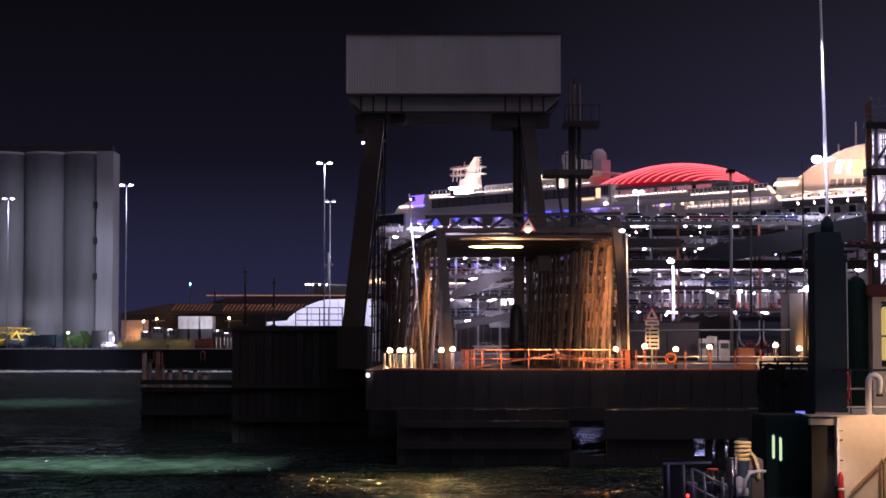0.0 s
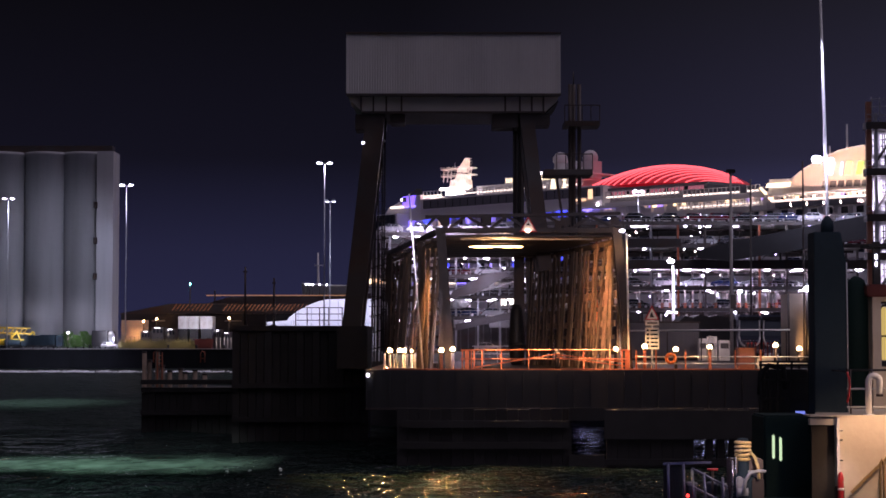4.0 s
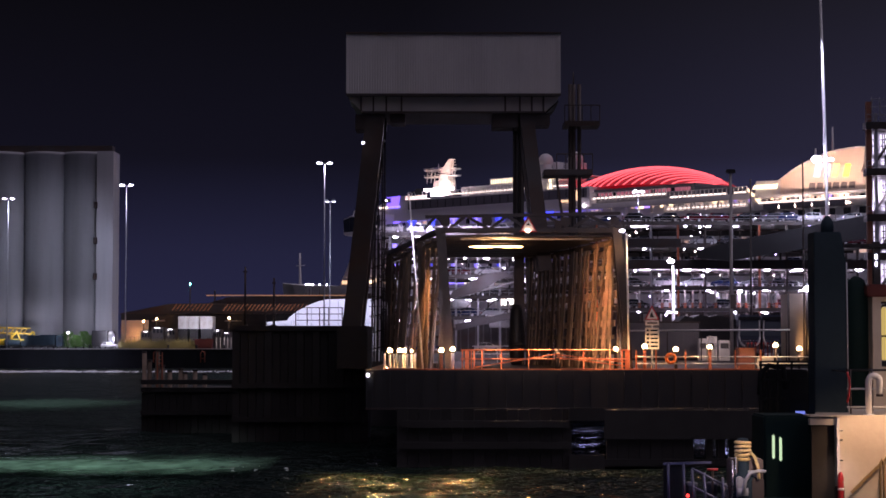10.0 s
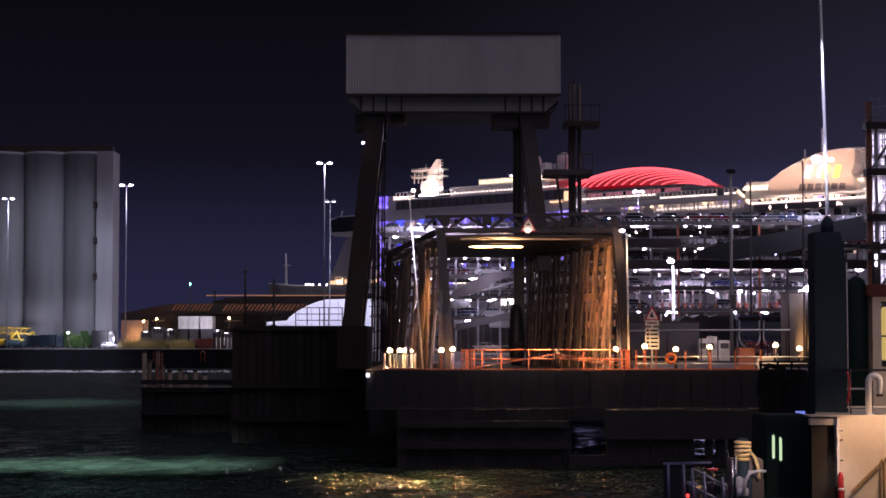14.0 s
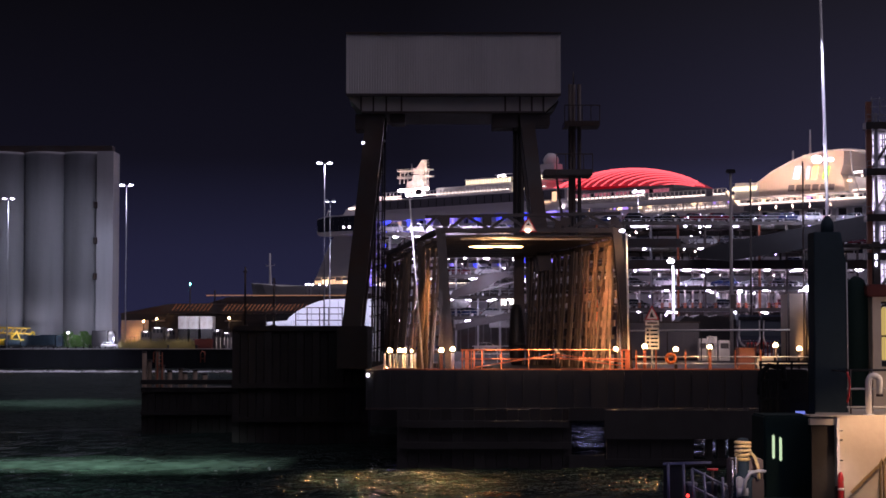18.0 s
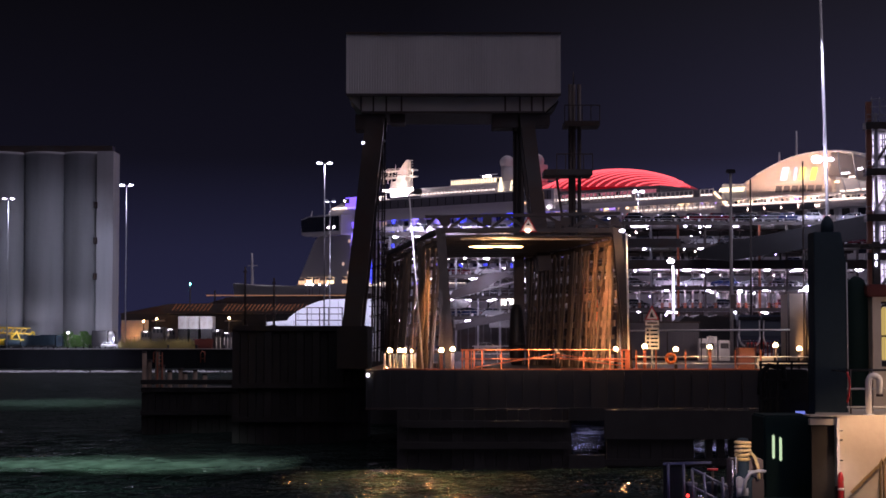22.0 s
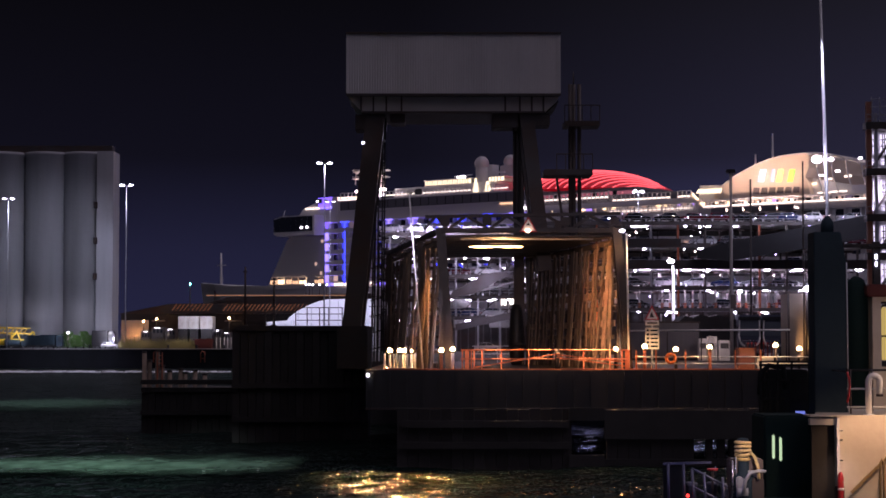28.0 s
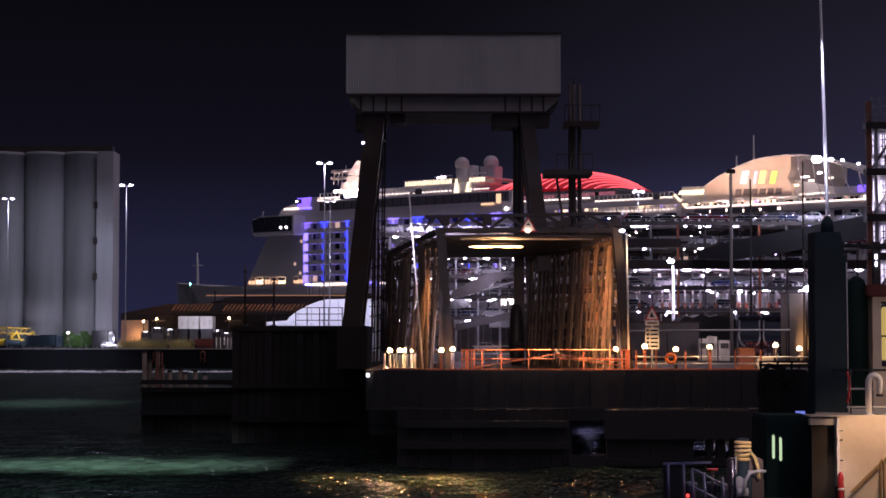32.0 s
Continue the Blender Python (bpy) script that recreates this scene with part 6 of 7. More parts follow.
        part("fascia_roof", box(x0 - 0.3, x1 + 0.3, 7.6, 30, zg1, zg1 + 0.3), M["hull"], f)
    for px, r in ((775, 0.3), (782, 0.55), (786, 0.5)):
        part("top_lamp", ball(r, 8), flood, s).location = (64.19 + (px - 775) * 0.2, 10, 53.75)
    part("small_canopy", bar((62.97, 10, 54.08), (69.2, 10, 54.24), 0.25), M["hull"], s)
    rd = part("radome_tower", rod((72.78, 10, 48.98), (72.78, 10, 56.26), 1.75, n=18), M["hull_shaded"], s)
    part("radome", ball(2.1, 20), M["hull_shaded"], rd).location = (72.78, 10, 57.2)
    # Glowing wedges stand in for warm light washing up the tower.
    part("tower_light_wash", prism([(72.9, 48.2), (74.7, 48.2), (74.1, 52.6), (73.5, 52.6)], 5.6, 5.8), gold_line, rd)
    part("tower_light_wash", prism([(77.0, 48.8), (78.7, 48.8), (78.3, 51.6), (77.6, 51.6)], 5.6, 5.8), gold_line, rd)
    part("vent_block", box(73.54, 75.12, 12, 15, 51.48, 56.99), M["hull"], s)
    part("bridge_beam", box(75.12, 79.24, 12, 12.6, 54.39, 54.87), M["hull"], s)
    big = part("dome_house", box(76.9, 82.0, 13, 17, 51.75, 56.6, 0.15), M["hull_shaded"], s)
    part("satellite_dome", ball(2.2, 20), M["hull_shaded"], big).location = (79.4, 15, 57.6)
    # Stair panel and parapet glow; the light on them is in the material.
    part("lit_stair", box(91.4, 92.9, -0.12, 0.05, 44.6, 47.2), soft_win, s)
    part("stair_parapet", box(86.4, 90.6, -0.12, 0.05, 44.3, 44.8), soft_win, s)
    part("white_spot", ball(0.4, 8), flood, s).location = (94.78, -0.2, 42.96)

    # red ribbed dome
    xd0, xd1 = 77.83, 126.47
    zd = 47.21
    hd = 54.12 - zd
    def dome_at(u, v):
        x = xd0 + (xd1 - xd0) * u
        ww = max(0.0, 1 - (2 * u - 1) ** 2)
        y = 21 + 18 * ww ** 0.35 * (2 * v - 1) * 1.0
        c = math.cos((2 * v - 1) * math.pi / 2)
        return Vector((x, y, zd + hd * (ww ** 0.8) * (0.12 * (1 if ww > 0 else 0) + 0.88 * c ** 0.75)))
    bm = bmesh.new()
    nu, nv = 40, 16
    g = [[bm.verts.new(dome_at(0.002 + 0.996 * i / nu, j / nv)) for j in range(nv + 1)] for i in range(nu + 1)]
    for i in range(nu):
        for j in range(nv):
            bm.faces.new((g[i][j], g[i + 1][j], g[i + 1][j + 1], g[i][j + 1])).smooth = True
    part("dome_membrane", bm, glow("red_membrane", (1.0, 0.02, 0.04), 0.075), s, "red glowing membrane dome")
    rib = glow("pink_rib", (1.0, 0.12, 0.12), 1.0)
    for i in range(-3, 19):
        pts = []
        for j in range(13):
            v = 0.0 + 0.62 * j / 12
            u = 0.02 + i * 0.055 + 0.30 * (j / 12) ** 1.15
            if 0.01 < u < 0.99:
                pts.append(dome_at(u, v) + Vector((0, -0.12, 0.12)))
        if len(pts) > 2:
            part("dome_rib", pipe(pts, 0.17, 6), rib, s)
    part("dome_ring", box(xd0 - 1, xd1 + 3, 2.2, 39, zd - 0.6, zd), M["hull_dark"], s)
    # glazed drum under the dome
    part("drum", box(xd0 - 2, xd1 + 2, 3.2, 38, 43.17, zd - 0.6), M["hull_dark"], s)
    for i in range(40):
        x = xd0 - 1 + i * (xd1 - xd0 + 2) / 40
        part("drum_pane", box(x, x + 1.15, 3.05, 3.2, 45.49, zd - 0.8), glow_drum if i % 5 else M["glass"], s)
    lit_rail(88.54, 120.98, 1, 44.41, 1.7, warm_line)
    lit_rail(122.25, 139.86, 1, 43.39, 1.7, warm_line)
    lit_rail(142.08, 145.97, 1, 43.45, 1.7, warm_line, 1.2)
    part("mid_terrace", box(87.54, 148.31, 1.0, 39, 40.08, 43.4), M["hull"], s)
    for i in range(46):
        x = 96.46 + i * 1.35
        if rng.random() < 0.55:
            part("terrace_window", box(x, x + rng.choice((0.5, 0.9, 1.1)), 0.85, 1.0, 41.38, 42.1), rng.choice((warm_win, warm_win, dim_win, violet_dim)), s)
    lit_rail(121.77, 147.03, 0, 40.46, 1.0, warm_line)

    # open stair up to the funnel deck
    part("stair_flight", bar((146.09, 1, 44.4), (149.38, 1, 40.89), 0.9, 1.2), M["hull"], s)
    # Glow bar stands in for the light on the stair.
    part("stair_glow", bar((146.8, 0.2, 44.3), (150.09, 0.2, 41.09), 0.45, 0.2), warm_win, s)
    # low house with a gold-lit roof
    part("aft_house", prism([(147.14, 42.72), (154.5, 42.39), (154.5, 46.31), (147.47, 46.52)], 3, 30), M["hull"], s)
    # Glowing panel stands in for lamp light on the pale roof.
    part("lit_roof_glow", prism([(146.53, 44.52), (153.58, 44.33), (154.06, 45.47), (147.19, 45.51)], 2.6, 2.9), gold_line, s)

    # funnel with its curved outline
    pts = [(1232, 355), (1236, 338), (1252, 326), (1270, 313), (1290, 302), (1310, 292), (1332, 283.5), (1352, 278.5), (1372, 275.5), (1392, 273.5), (1401, 273.5), (1400, 300), (1394, 316), (1399, 324), (1404, 355)]
    out = [funnel_pt(px, py) for px, py in pts]
    fun = part("funnel", prism(out, 3, 37), M["cream_funnel"], s, "cream curved funnel casing washed with light")
    part("funnel_rim", prism([(out[k][0], out[k][1]) for k in range(1, 11)] + [(out[k][0] + 0.1, out[k][1] - 0.35) for k in range(10, 0, -1)], 2.85, 3.0), M["white"], fun)
    for i in range(6):
        a = [funnel_pt(px, py) for px, py in ((1303 + 14.2 * i, 335 - 0.3 * i), (1313 + 14.2 * i, 335 - 0.3 * i), (1312 + 14.2 * i, 346 - 0.4 * i), (1301 + 14.2 * i, 346 - 0.4 * i))]
        part("funnel_window", prism(a, 2.85, 2.98), M["grille_grey"], fun)
    # coloured light emblem: plain slanted slabs
    for pl, m in ((((1311, 325), (1321, 325), (1326, 303), (1316, 303)), glow("emblem_white", (0.75, 0.88, 1.0), 0.8)), (((1334, 325), (1338, 325), (1341, 303), (1337, 303)), glow("emblem_blue", (0.62, 0.55, 0.75), 0.9)), (((1343, 325), (1352, 325), (1357, 303), (1348, 303)), glow("emblem_yellow", (1.0, 0.85, 0.2), 1.0)), (((1363, 325), (1372, 325), (1377, 303), (1368, 303)), glow("emblem_green", (0.4, 0.85, 0.12), 0.8))):
        part("emblem_bar", prism([funnel_pt(px, py) for px, py in pl], 2.6, 2.9), m, fun)
    # Glow boxes added outboard to wash the funnel; plates block spill and view.
    ff = glow("funnel_fill_glow", (1.0, 0.70, 0.47), 125)
    for i in range(5):
        x = 158.01 + i * 4.6
        lamp_box = part("funnel_floodlight", box(x, x + 2.6, -7.6, -7.0, 38.71, 39.14), ff, fun, "row of warm glow boxes added outboard to light the funnel")
        part("lamp_shade", box(x - 0.8, x + 3.4, -8.4, -5.6, 38.43, 38.64), M["hull"], lamp_box)
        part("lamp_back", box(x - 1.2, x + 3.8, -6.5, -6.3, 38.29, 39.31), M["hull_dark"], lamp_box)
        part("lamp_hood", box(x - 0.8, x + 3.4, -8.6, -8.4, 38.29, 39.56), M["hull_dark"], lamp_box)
        part("lamp_arm", bar((x + 1.3, -7.3, 38.71), (x + 1.3, 0.2, 38.43), 0.25), M["hull"], lamp_box)
    for px, top in ((1304, 272), (1333, 240)):
        x = 156.56 + (px - 1304) * 0.172
        a = part("aerial_mast", rod((x, 16, 51.55), (x, 16, 60.14 + (240 - top) * 0.158), 0.3, 0.2), M["hull"], s)
    # promenade along the funnel deck
    part("funnel_deck", box(148.94, 285, -0.3, 40, 38.97, 40.81), M["hull_shaded"], s)
    part("deck_line", box(150.41, 225, -0.6, -0.35, 40.58, 40.93), warm_line, s, "continuous bright deck line")
    for i in range(34):
        x = 154.47 + i * 1.6
        part("promenade_post", box(x, x + 0.15, 0.0, 0.15, 40.84, 41.97), M["hull"], s)
        if rng.random() < 0.6:
            part("promenade_window", box(x + 0.3, x + 1.2, 1.2, 1.35, 40.92, 41.92), rng.choice((warm_win, warm_line, dim_win, violet_dim)), s)
    # latticed arch roof aft of the funnel
    xs0, xs1 = 178.11, 198.2
    for yy in (3, 12, 21, 30, 38):
        pts = []
        for j in range(11):
            u = j / 10
            pts.append((xs0 + (xs1 - xs0) * u, yy, 52.87 - (52.87 - 47.12) * u ** 1.7 - (0.0 if yy == 3 else 0.0)))
        part("arch_rib", pipe(pts, 0.32, 6), M["hull"], s)
    for j in range(1, 11):
        u = j / 10
        x = xs0 + (xs1 - xs0) * u
        z = 52.87 - (52.87 - 47.12) * u ** 1.7
        part("arch_cross", rod((x, 3, z), (x - 4, 38, z), 0.22, n=6), M["hull"], s)
        pts = [(x + 2.2 * (k / 6) ** 2, 2.9, z - (z - 42.29) * k / 6) for k in range(7)]
        if j % 2:
            part("arch_strut", pipe(pts, 0.2, 6), M["hull"], s)
    part("arch_terrace", prism([(178.25, 41.65), (201.39, 40.59), (201.39, 44.28), (188.21, 44.67), (178.25, 46.87)], 5, 38), M["hull"], s)
    for px, py, w, m in ((1425, 311, 3.4, flood), (1437, 318, 2.0, warm_line), (1452, 305, 1.6, flood), (1470, 315, 2.4, warm_line), (1428, 342, 5.0, warm_line), (1455, 341, 5.4, warm_line), (1492, 285, 1.2, flood), (1520, 293, 0.9, flood), (1410, 325, 1.5, warm_win)):
        x = 179.16 + (px - 1410) * 0.15
        part("slide_lamp", rod((x - w * 0.36, 3.9, arch_z(py)), (x + w * 0.36, 3.9, arch_z(py)), 0.2 if w > 3 else 0.28, n=8), m, s)
    part("violet_screen", box(195.51, 201.6, 3.6, 3.9, 42.53, 44.6), violet, s)
    part("violet_wall", box(195.8, 201.88, 3.6, 3.9, 39.92, 41.71), violet_dim, s)
    return s


def funnel_pt(px, py):
    """Funnel profile points on the near side plane, aft distance and height."""
    return (167.27 + (px - 1330) * 0.15712 - (px - 1330) ** 2 * 0.0000324, 48.52 + (310 - py) * 0.14298 - (px - 1330) * (310 - py) * 0.0000288 + (px - 1330) * -0.00857)


def arch_z(py):
    return 44.675 + (330 - py) * 0.13943

M["cream_funnel"] = mat("cream_funnel_paint", (0.78, 0.66, 0.54), 0.5, vary=0.05, scale=0.06, fine=0.6, bump=0.0)
# Darker hull paint; shade put into radomes, dome house and funnel deck.
M["hull_shaded"] = mat("shaded_hull_paint", (0.5, 0.49, 0.51), 0.5, vary=0.1, scale=0.1, fine=1, bump=0.0)
M["grille_grey"] = mat("vent_grille", (0.22, 0.19, 0.18), 0.6)
glow_drum = glow("pink_lit_glass", (0.9, 0.3, 0.36), 0.16)
violet_dim = glow("dim_violet_light", (0.45, 0.28, 0.9), 0.9)
cruise_ship = make_ship()


# ================= the ferry's own mooring deck, close by =================
def make_ferry():
    y = 30.0
    F = thing("ferry_deck", (0, 0, 0), "cream painted bulkhead and deck edge of the ferry", "ship deck")
    zt = 4.63
    zd = 3.11
    b = part("bulkhead", box(6.38, 8.43, y, y + 0.08, zd - 0.6, zt), M["cream"], F, "cream bulkhead lit by a deck lamp")
    bm = bmesh.new()
    plan = [(5.94, y - 0.05), (8.43, y - 0.05), (8.43, y + 4.5), (0.2011 * 34.5, y + 4.5), (0.2011 * 30.5, y + 0.5), (5.94, y + 0.5)]
    lo, hi = [bm.verts.new((px, py, zt)) for px, py in plan], [bm.verts.new((px, py, zt + 0.025)) for px, py in plan]
    bm.faces.new(lo[::-1])
    bm.faces.new(hi)
    for i in range(6):
        bm.faces.new((lo[i], lo[(i + 1) % 6], hi[(i + 1) % 6], hi[i]))
    part("coaming", bm, M["cream"], F)
    part("top_lip", box(5.94, 6.38, y - 0.06, y + 0.12, 4.5, 4.6), M["cream"], F)
    part("locker_side", box(5.98, 6.36, y + 0.05, y + 0.12, zd - 0.6, 4.5), mat("brown_locker_paint", (0.05, 0.042, 0.035), 0.7, spec=0.2), F, "brown-grey locker side")
    part("edge_strip", box(6.35, 6.395, y - 0.14, y + 0.1, zd - 0.6, 4.61), M["white"], F)
    for py in (4.41, 4.26, 3.93, 3.54):
        h = part("hinge_pin", rod((6.35, y - 0.06, py), (6.46, y - 0.06, py), 0.012, n=6), M["black"], b)
        part("clip", box(6.35, 6.4, y - 0.09, y - 0.04, py - 0.03, py + 0.03), M["steel"], h)
    # ladder rail and sloping yellow handrail on the bulkhead
    part("grab_hoop", pipe([(7.04, y - 0.12, zd - 0.6), (7.05, y - 0.12, 3.9), (7.07, y - 0.12, 3.96), (7.11, y - 0.12, 3.9), (7.11, y - 0.12, zd - 0.6)], 0.02), M["tan"], F, "tan grab hoop")
    part("sloping_handrail", bar((6.59, y - 0.05, 3.41), (7.37, y - 0.05, 4.16), 0.045), M["tan"], F)
    # red hose reel end
    e = thing("fire_extinguisher", (6.39, 29.8, zd - 0.6), "red extinguisher strapped to the bulkhead", "extinguisher")
    hh = zd - 0.6
    part("cylinder", lathe([(0.035, 3.2 - hh), (0.05, 3.26 - hh), (0.05, 3.65 - hh), (0.035, 3.72 - hh), (0.02, 3.75 - hh)], 14), M["red"], e)
    part("strap", rod((0, 0, 3.46 - hh), (0, 0, 3.5 - hh), 0.055), M["white"], e)
    part("bracket", box(-0.07, 0.07, 0.05, 0.12, 0, 3.52 - hh), M["steel"], e)
    # rail and gooseneck vents on top
    r = thing("deck_railing", (0, 0, 0), "white deck railing over the bulkhead", "railing")
    for py in (5.07, 4.77):
        part("rail", rod((6.66, 30.5, py), (8.57, 30.5, py), 0.016), M["white"], r)
    part("dark_rail", rod((6.75, 31, 5.37), (8.71, 31, 5.37), 0.02), M["black"], r)
    for px in (6.72, 7.07, 7.4):
        part("stanchion", rod((px, 30.5, zt), (px, 30.5, 5.38), 0.014), M["steel"], r)
    for dx in (0.0, 0.37):
        v = thing("vent_pipe", (6.96 + dx, 30.25, zt), "white gooseneck vent pipe on the deck", "vent pipe", "gooseneck vents")
        pts = [(0, 0, 0)] + [(0.09 - 0.09 * math.cos(a), 0, 0.57 + 0.09 * math.sin(a)) for a in [k * math.pi / 8 for k in range(9)]] + [(0.18, 0, 0.36)]
        part("pipe", pipe(pts, 0.054, 12), M["white"], v)
        part("flange", rod((0, 0, 0), (0, 0, 0.04), 0.09), M["white"], v)
        part("mouth", rod((0.18, 0, 0.32), (0.18, 0, 0.36), 0.057), M["steel"], v)
    h = thing("hose", (6.62, 30.3, zt), "red hose hung by the post", "hose")
    part("coil", pipe([(0, 0, 0.22 + 0.0), (0.03, 0, 0.35), (0.045, 0, 0.5), (0.03, 0, 0.62), (0.0, 0, 0.72)], 0.018), M["red"], h)
    part("hook", bar((0, 0, 0.72), (-0.05, 0.95, 0.74), 0.02), M["steel"], h)
    # tall dark post with a tapered head
    p = thing("ramp_post", (6.55, 31.2, zt), "tall dark blue ramp post with a tapered cap", "post")
    k = 31.2 / 3262
    z = lambda py: (738 - py) * 31.2 / 3266
    bm = prism([(-29 * k, 0), (29 * k, 0), (28.5 * k, z(470)), (20 * k, z(416)), (-28 * k, z(416))], 0, 0.55)
    bmesh.ops.bevel(bm, geom=bm.edges[:], offset=0.015, segments=2, affect="EDGES")
    part("column", bm, M["navy"], p)
    part("cap", lathe([(0.11, z(416)), (0.11, z(400)), (0.075, z(391)), (0.02, z(386))], 14), M["navy"], p).location = (1.0 * k, 0.25, 0)
    part("edge_wire", rod((29.5 * k, -0.01, 0), (29 * k, -0.01, z(470)), 0.012, n=6), M["galv"], p)
    # dark green structure with two light slots
    g = thing("winch_house", (5.7, 30.6, zd - 0.6), "dark green winch housing with two pale light strips", "housing")
    zz = zd - 0.6
    part("casing", box(5.3 - 5.7, 6.1 - 5.7, 0, 1.2, 0, 4.63 - zz, 0.03), M["green_dark"], g)
    for a, py in ((1366, 777), (1378.5, 781)):
        x = (a - 1392) * 30.6 / 3262
        part("light_strip", box(x - 0.021, x + 0.021, -0.03, 0.01, (905 - py - 42) * 0.00937 + 0.6, (905 - py) * 0.00937 + 0.6, 0.012), glow("green_white_strip", (0.58, 0.85, 0.44), 0.5), g)
    # dark gear above it
    d = thing("deck_gear", (5.97, 32.5, 4.51), "dark roller fairlead and guard frame on the ferry", "deck gear")
    z0 = 4.51
    part("casing", box(5.68 - 5.97, 6.44 - 5.97, 0, 0.8, 3.29 - z0, 5.36 - z0, 0.04), M["gear_black"], d)
    part("hood", pipe([(5.55 - 5.97, -0.1, 4.92 - z0), (5.57 - 5.97, -0.1, 5.31 - z0), (5.71 - 5.97, -0.1, 5.43 - z0), (5.97 - 5.97, -0.1, 5.39 - z0), (6 - 5.97, -0.1, 5.02 - z0)], 0.05), M["gear_black"], d)
    for py in (5.5, 5.44, 5.18, 4.85):
        part("guard_rail", bar((5.53 - 5.97, -0.16, py - z0), (6.44 - 5.97, -0.16, py - z0), 0.035), M["gear_black"], d)
    for px in (1350, 1380, 1405, 1436):
        part("guard_post", bar(((px - 1392) * 0.0098, -0.16, 4.58 - z0), ((px - 1392) * 0.0098, -0.16, 5.5 - z0), 0.035), M["gear_black"], d)
    part("indicator", box(6.15 - 5.97, 6.31 - 5.97, -0.24, -0.2, 4.56 - z0, 4.64 - z0), glow("blue_indicator", (0.25, 0.35, 1.0), 0.4), d)
    # wheelhouse side with a lit window
    w = thing("deck_cabin", (7.81, 33, zt), "cream cabin with a warm lit window and red roof edge", "cabin")
    q = lambda px, py: ((px - 1556) * 33 / 3262, (738 - py) * 33 / 3266)
    x0, z1 = q(1543, 545)
    x1 = q(1720, 545)[0]
    part("frame_post", box(x0, x0 + 0.155, 0, 0.5, 0, z1, 0.01), M["cream"], w)
    part("frame_head", box(x0, x1, 0, 0.5, z1, q(0, 538)[1]), M["cream"], w)
    part("side_panel", box(x0 + 0.155, x1, 0.1, 0.5, 0, q(0, 662)[1]), M["cream"], w)
    part("lit_window", box(q(1560, 0)[0], x1, 0.12, 0.16, q(0, 650)[1], q(0, 556)[1]), glow("cabin_window", (0.86, 0.68, 0.17), 0.3), w)
    part("window_bar", box(q(1560, 0)[0], x1, 0.09, 0.12, q(0, 609)[1], q(0, 606)[1]), M["black"], w)
    part("window_rim", pipe([(q(1558, 0)[0], 0.08, q(0, 650)[1]), (q(1558, 0)[0], 0.08, q(0, 560)[1]), (q(1563, 0)[0], 0.08, q(0, 553)[1]), (x1, 0.08, q(0, 553)[1])], 0.022), M["black"], w)
    part("roof_edge", box(q(1532, 0)[0], x1, -0.1, 0.6, q(0, 538)[1], q(0, 516)[1], 0.03), M["dull_red"], w)
    hd = part("dark_hood", lathe([(0.21, 0.0), (0.21, q(0, 560)[1]), (0.2, q(0, 525)[1]), (0.15, q(0, 508)[1]), (0.05, q(0, 500)[1])], 16), M["green_dark"], w)
    hd.location = (q(1521, 0)[0], 0.3, 0)
    for px, py in ((1551, 466), (1551, 479)):
        part("signal_lamp", box(q(px - 1.5, 0)[0], q(px + 1.5, 0)[0], 0.0, 0.05, q(0, py + 5)[1], q(0, py - 3)[1]), M["lamp_soft"], w)
    part("signal_mast", bar((q(1553, 0)[0], 0.1, q(0, 516)[1]), (q(1553, 0)[0], 0.1, q(0, 440)[1]), 0.12), M["black"], w)
    part("awning", box(q(1536, 0)[0], x1, -0.1, 0.6, q(0, 450)[1], q(0, 444)[1]), M["black"], w)
    lamp("deck_lamp", "SPOT", (6.95, 28.9, 4.75), 34, (1.0, 0.68, 0.34), 0.1, (7.0, 30, 3.85), 104, 0.6)
    # Unseen lamps added: one whitens the edge strip, one lifts vents and rails.
    lamp("edge_fill", "SPOT", (6.36, 29.3, 4.72), 16, (1.0, 0.86, 0.7), 0.05, (6.37, 29.86, 3.6), 46, 0.8)
    lamp("upper_deck_fill", "POINT", (8.0, 29.6, 5.3), 17, (1.0, 0.72, 0.42), 0.1)

    # mooring gear low at the edge
    z0 = 3.29
    c = thing("capstan", (4.53, 28, z0), "capstan wound with yellow mooring rope", "capstan")
    kk = 28 / 3266
    part("drum", lathe([(0.17, 0), (0.17, 62 * kk), (0.1, 68 * kk), (0.1, 86 * kk), (0.085, 90 * kk), (0.085, 118 * kk), (0.1, 122 * kk), (0.07, 128 * kk)], 18), M["navy"], c)
    rope = mat("yellow_rope", (0.68, 0.50, 0.20), 0.8, vary=0.35, scale=6, fine=40, bump=0.6)
    for i in range(5):
        bm = bmesh.new()
        rr, r0 = 0.108 - (0.02 if i == 0 else 0), 0.027
        rg = [[bm.verts.new(((rr + r0 * math.cos(b)) * math.cos(a), (rr + r0 * math.cos(b)) * math.sin(a), (92 + 7 * i) * kk + r0 * math.sin(b) + 0.008 * math.sin(a + i))) for b in [m * math.pi / 3 for m in range(6)]] for a in [m * math.pi / 10 for m in range(20)]]
        for a in range(20):
            for m in range(6):
                bm.faces.new((rg[a][m], rg[(a + 1) % 20][m], rg[(a + 1) % 20][(m + 1) % 6], rg[a][(m + 1) % 6])).smooth = True
        part("rope_turn", bm, rope, c)
    part("rope_tail", pipe([(0.1, -0.06, 104 * kk), (0.16, -0.12, 95 * kk), (0.2, -0.16, 78 * kk), (0.21, -0.18, 58 * kk)], 0.026), rope, c)
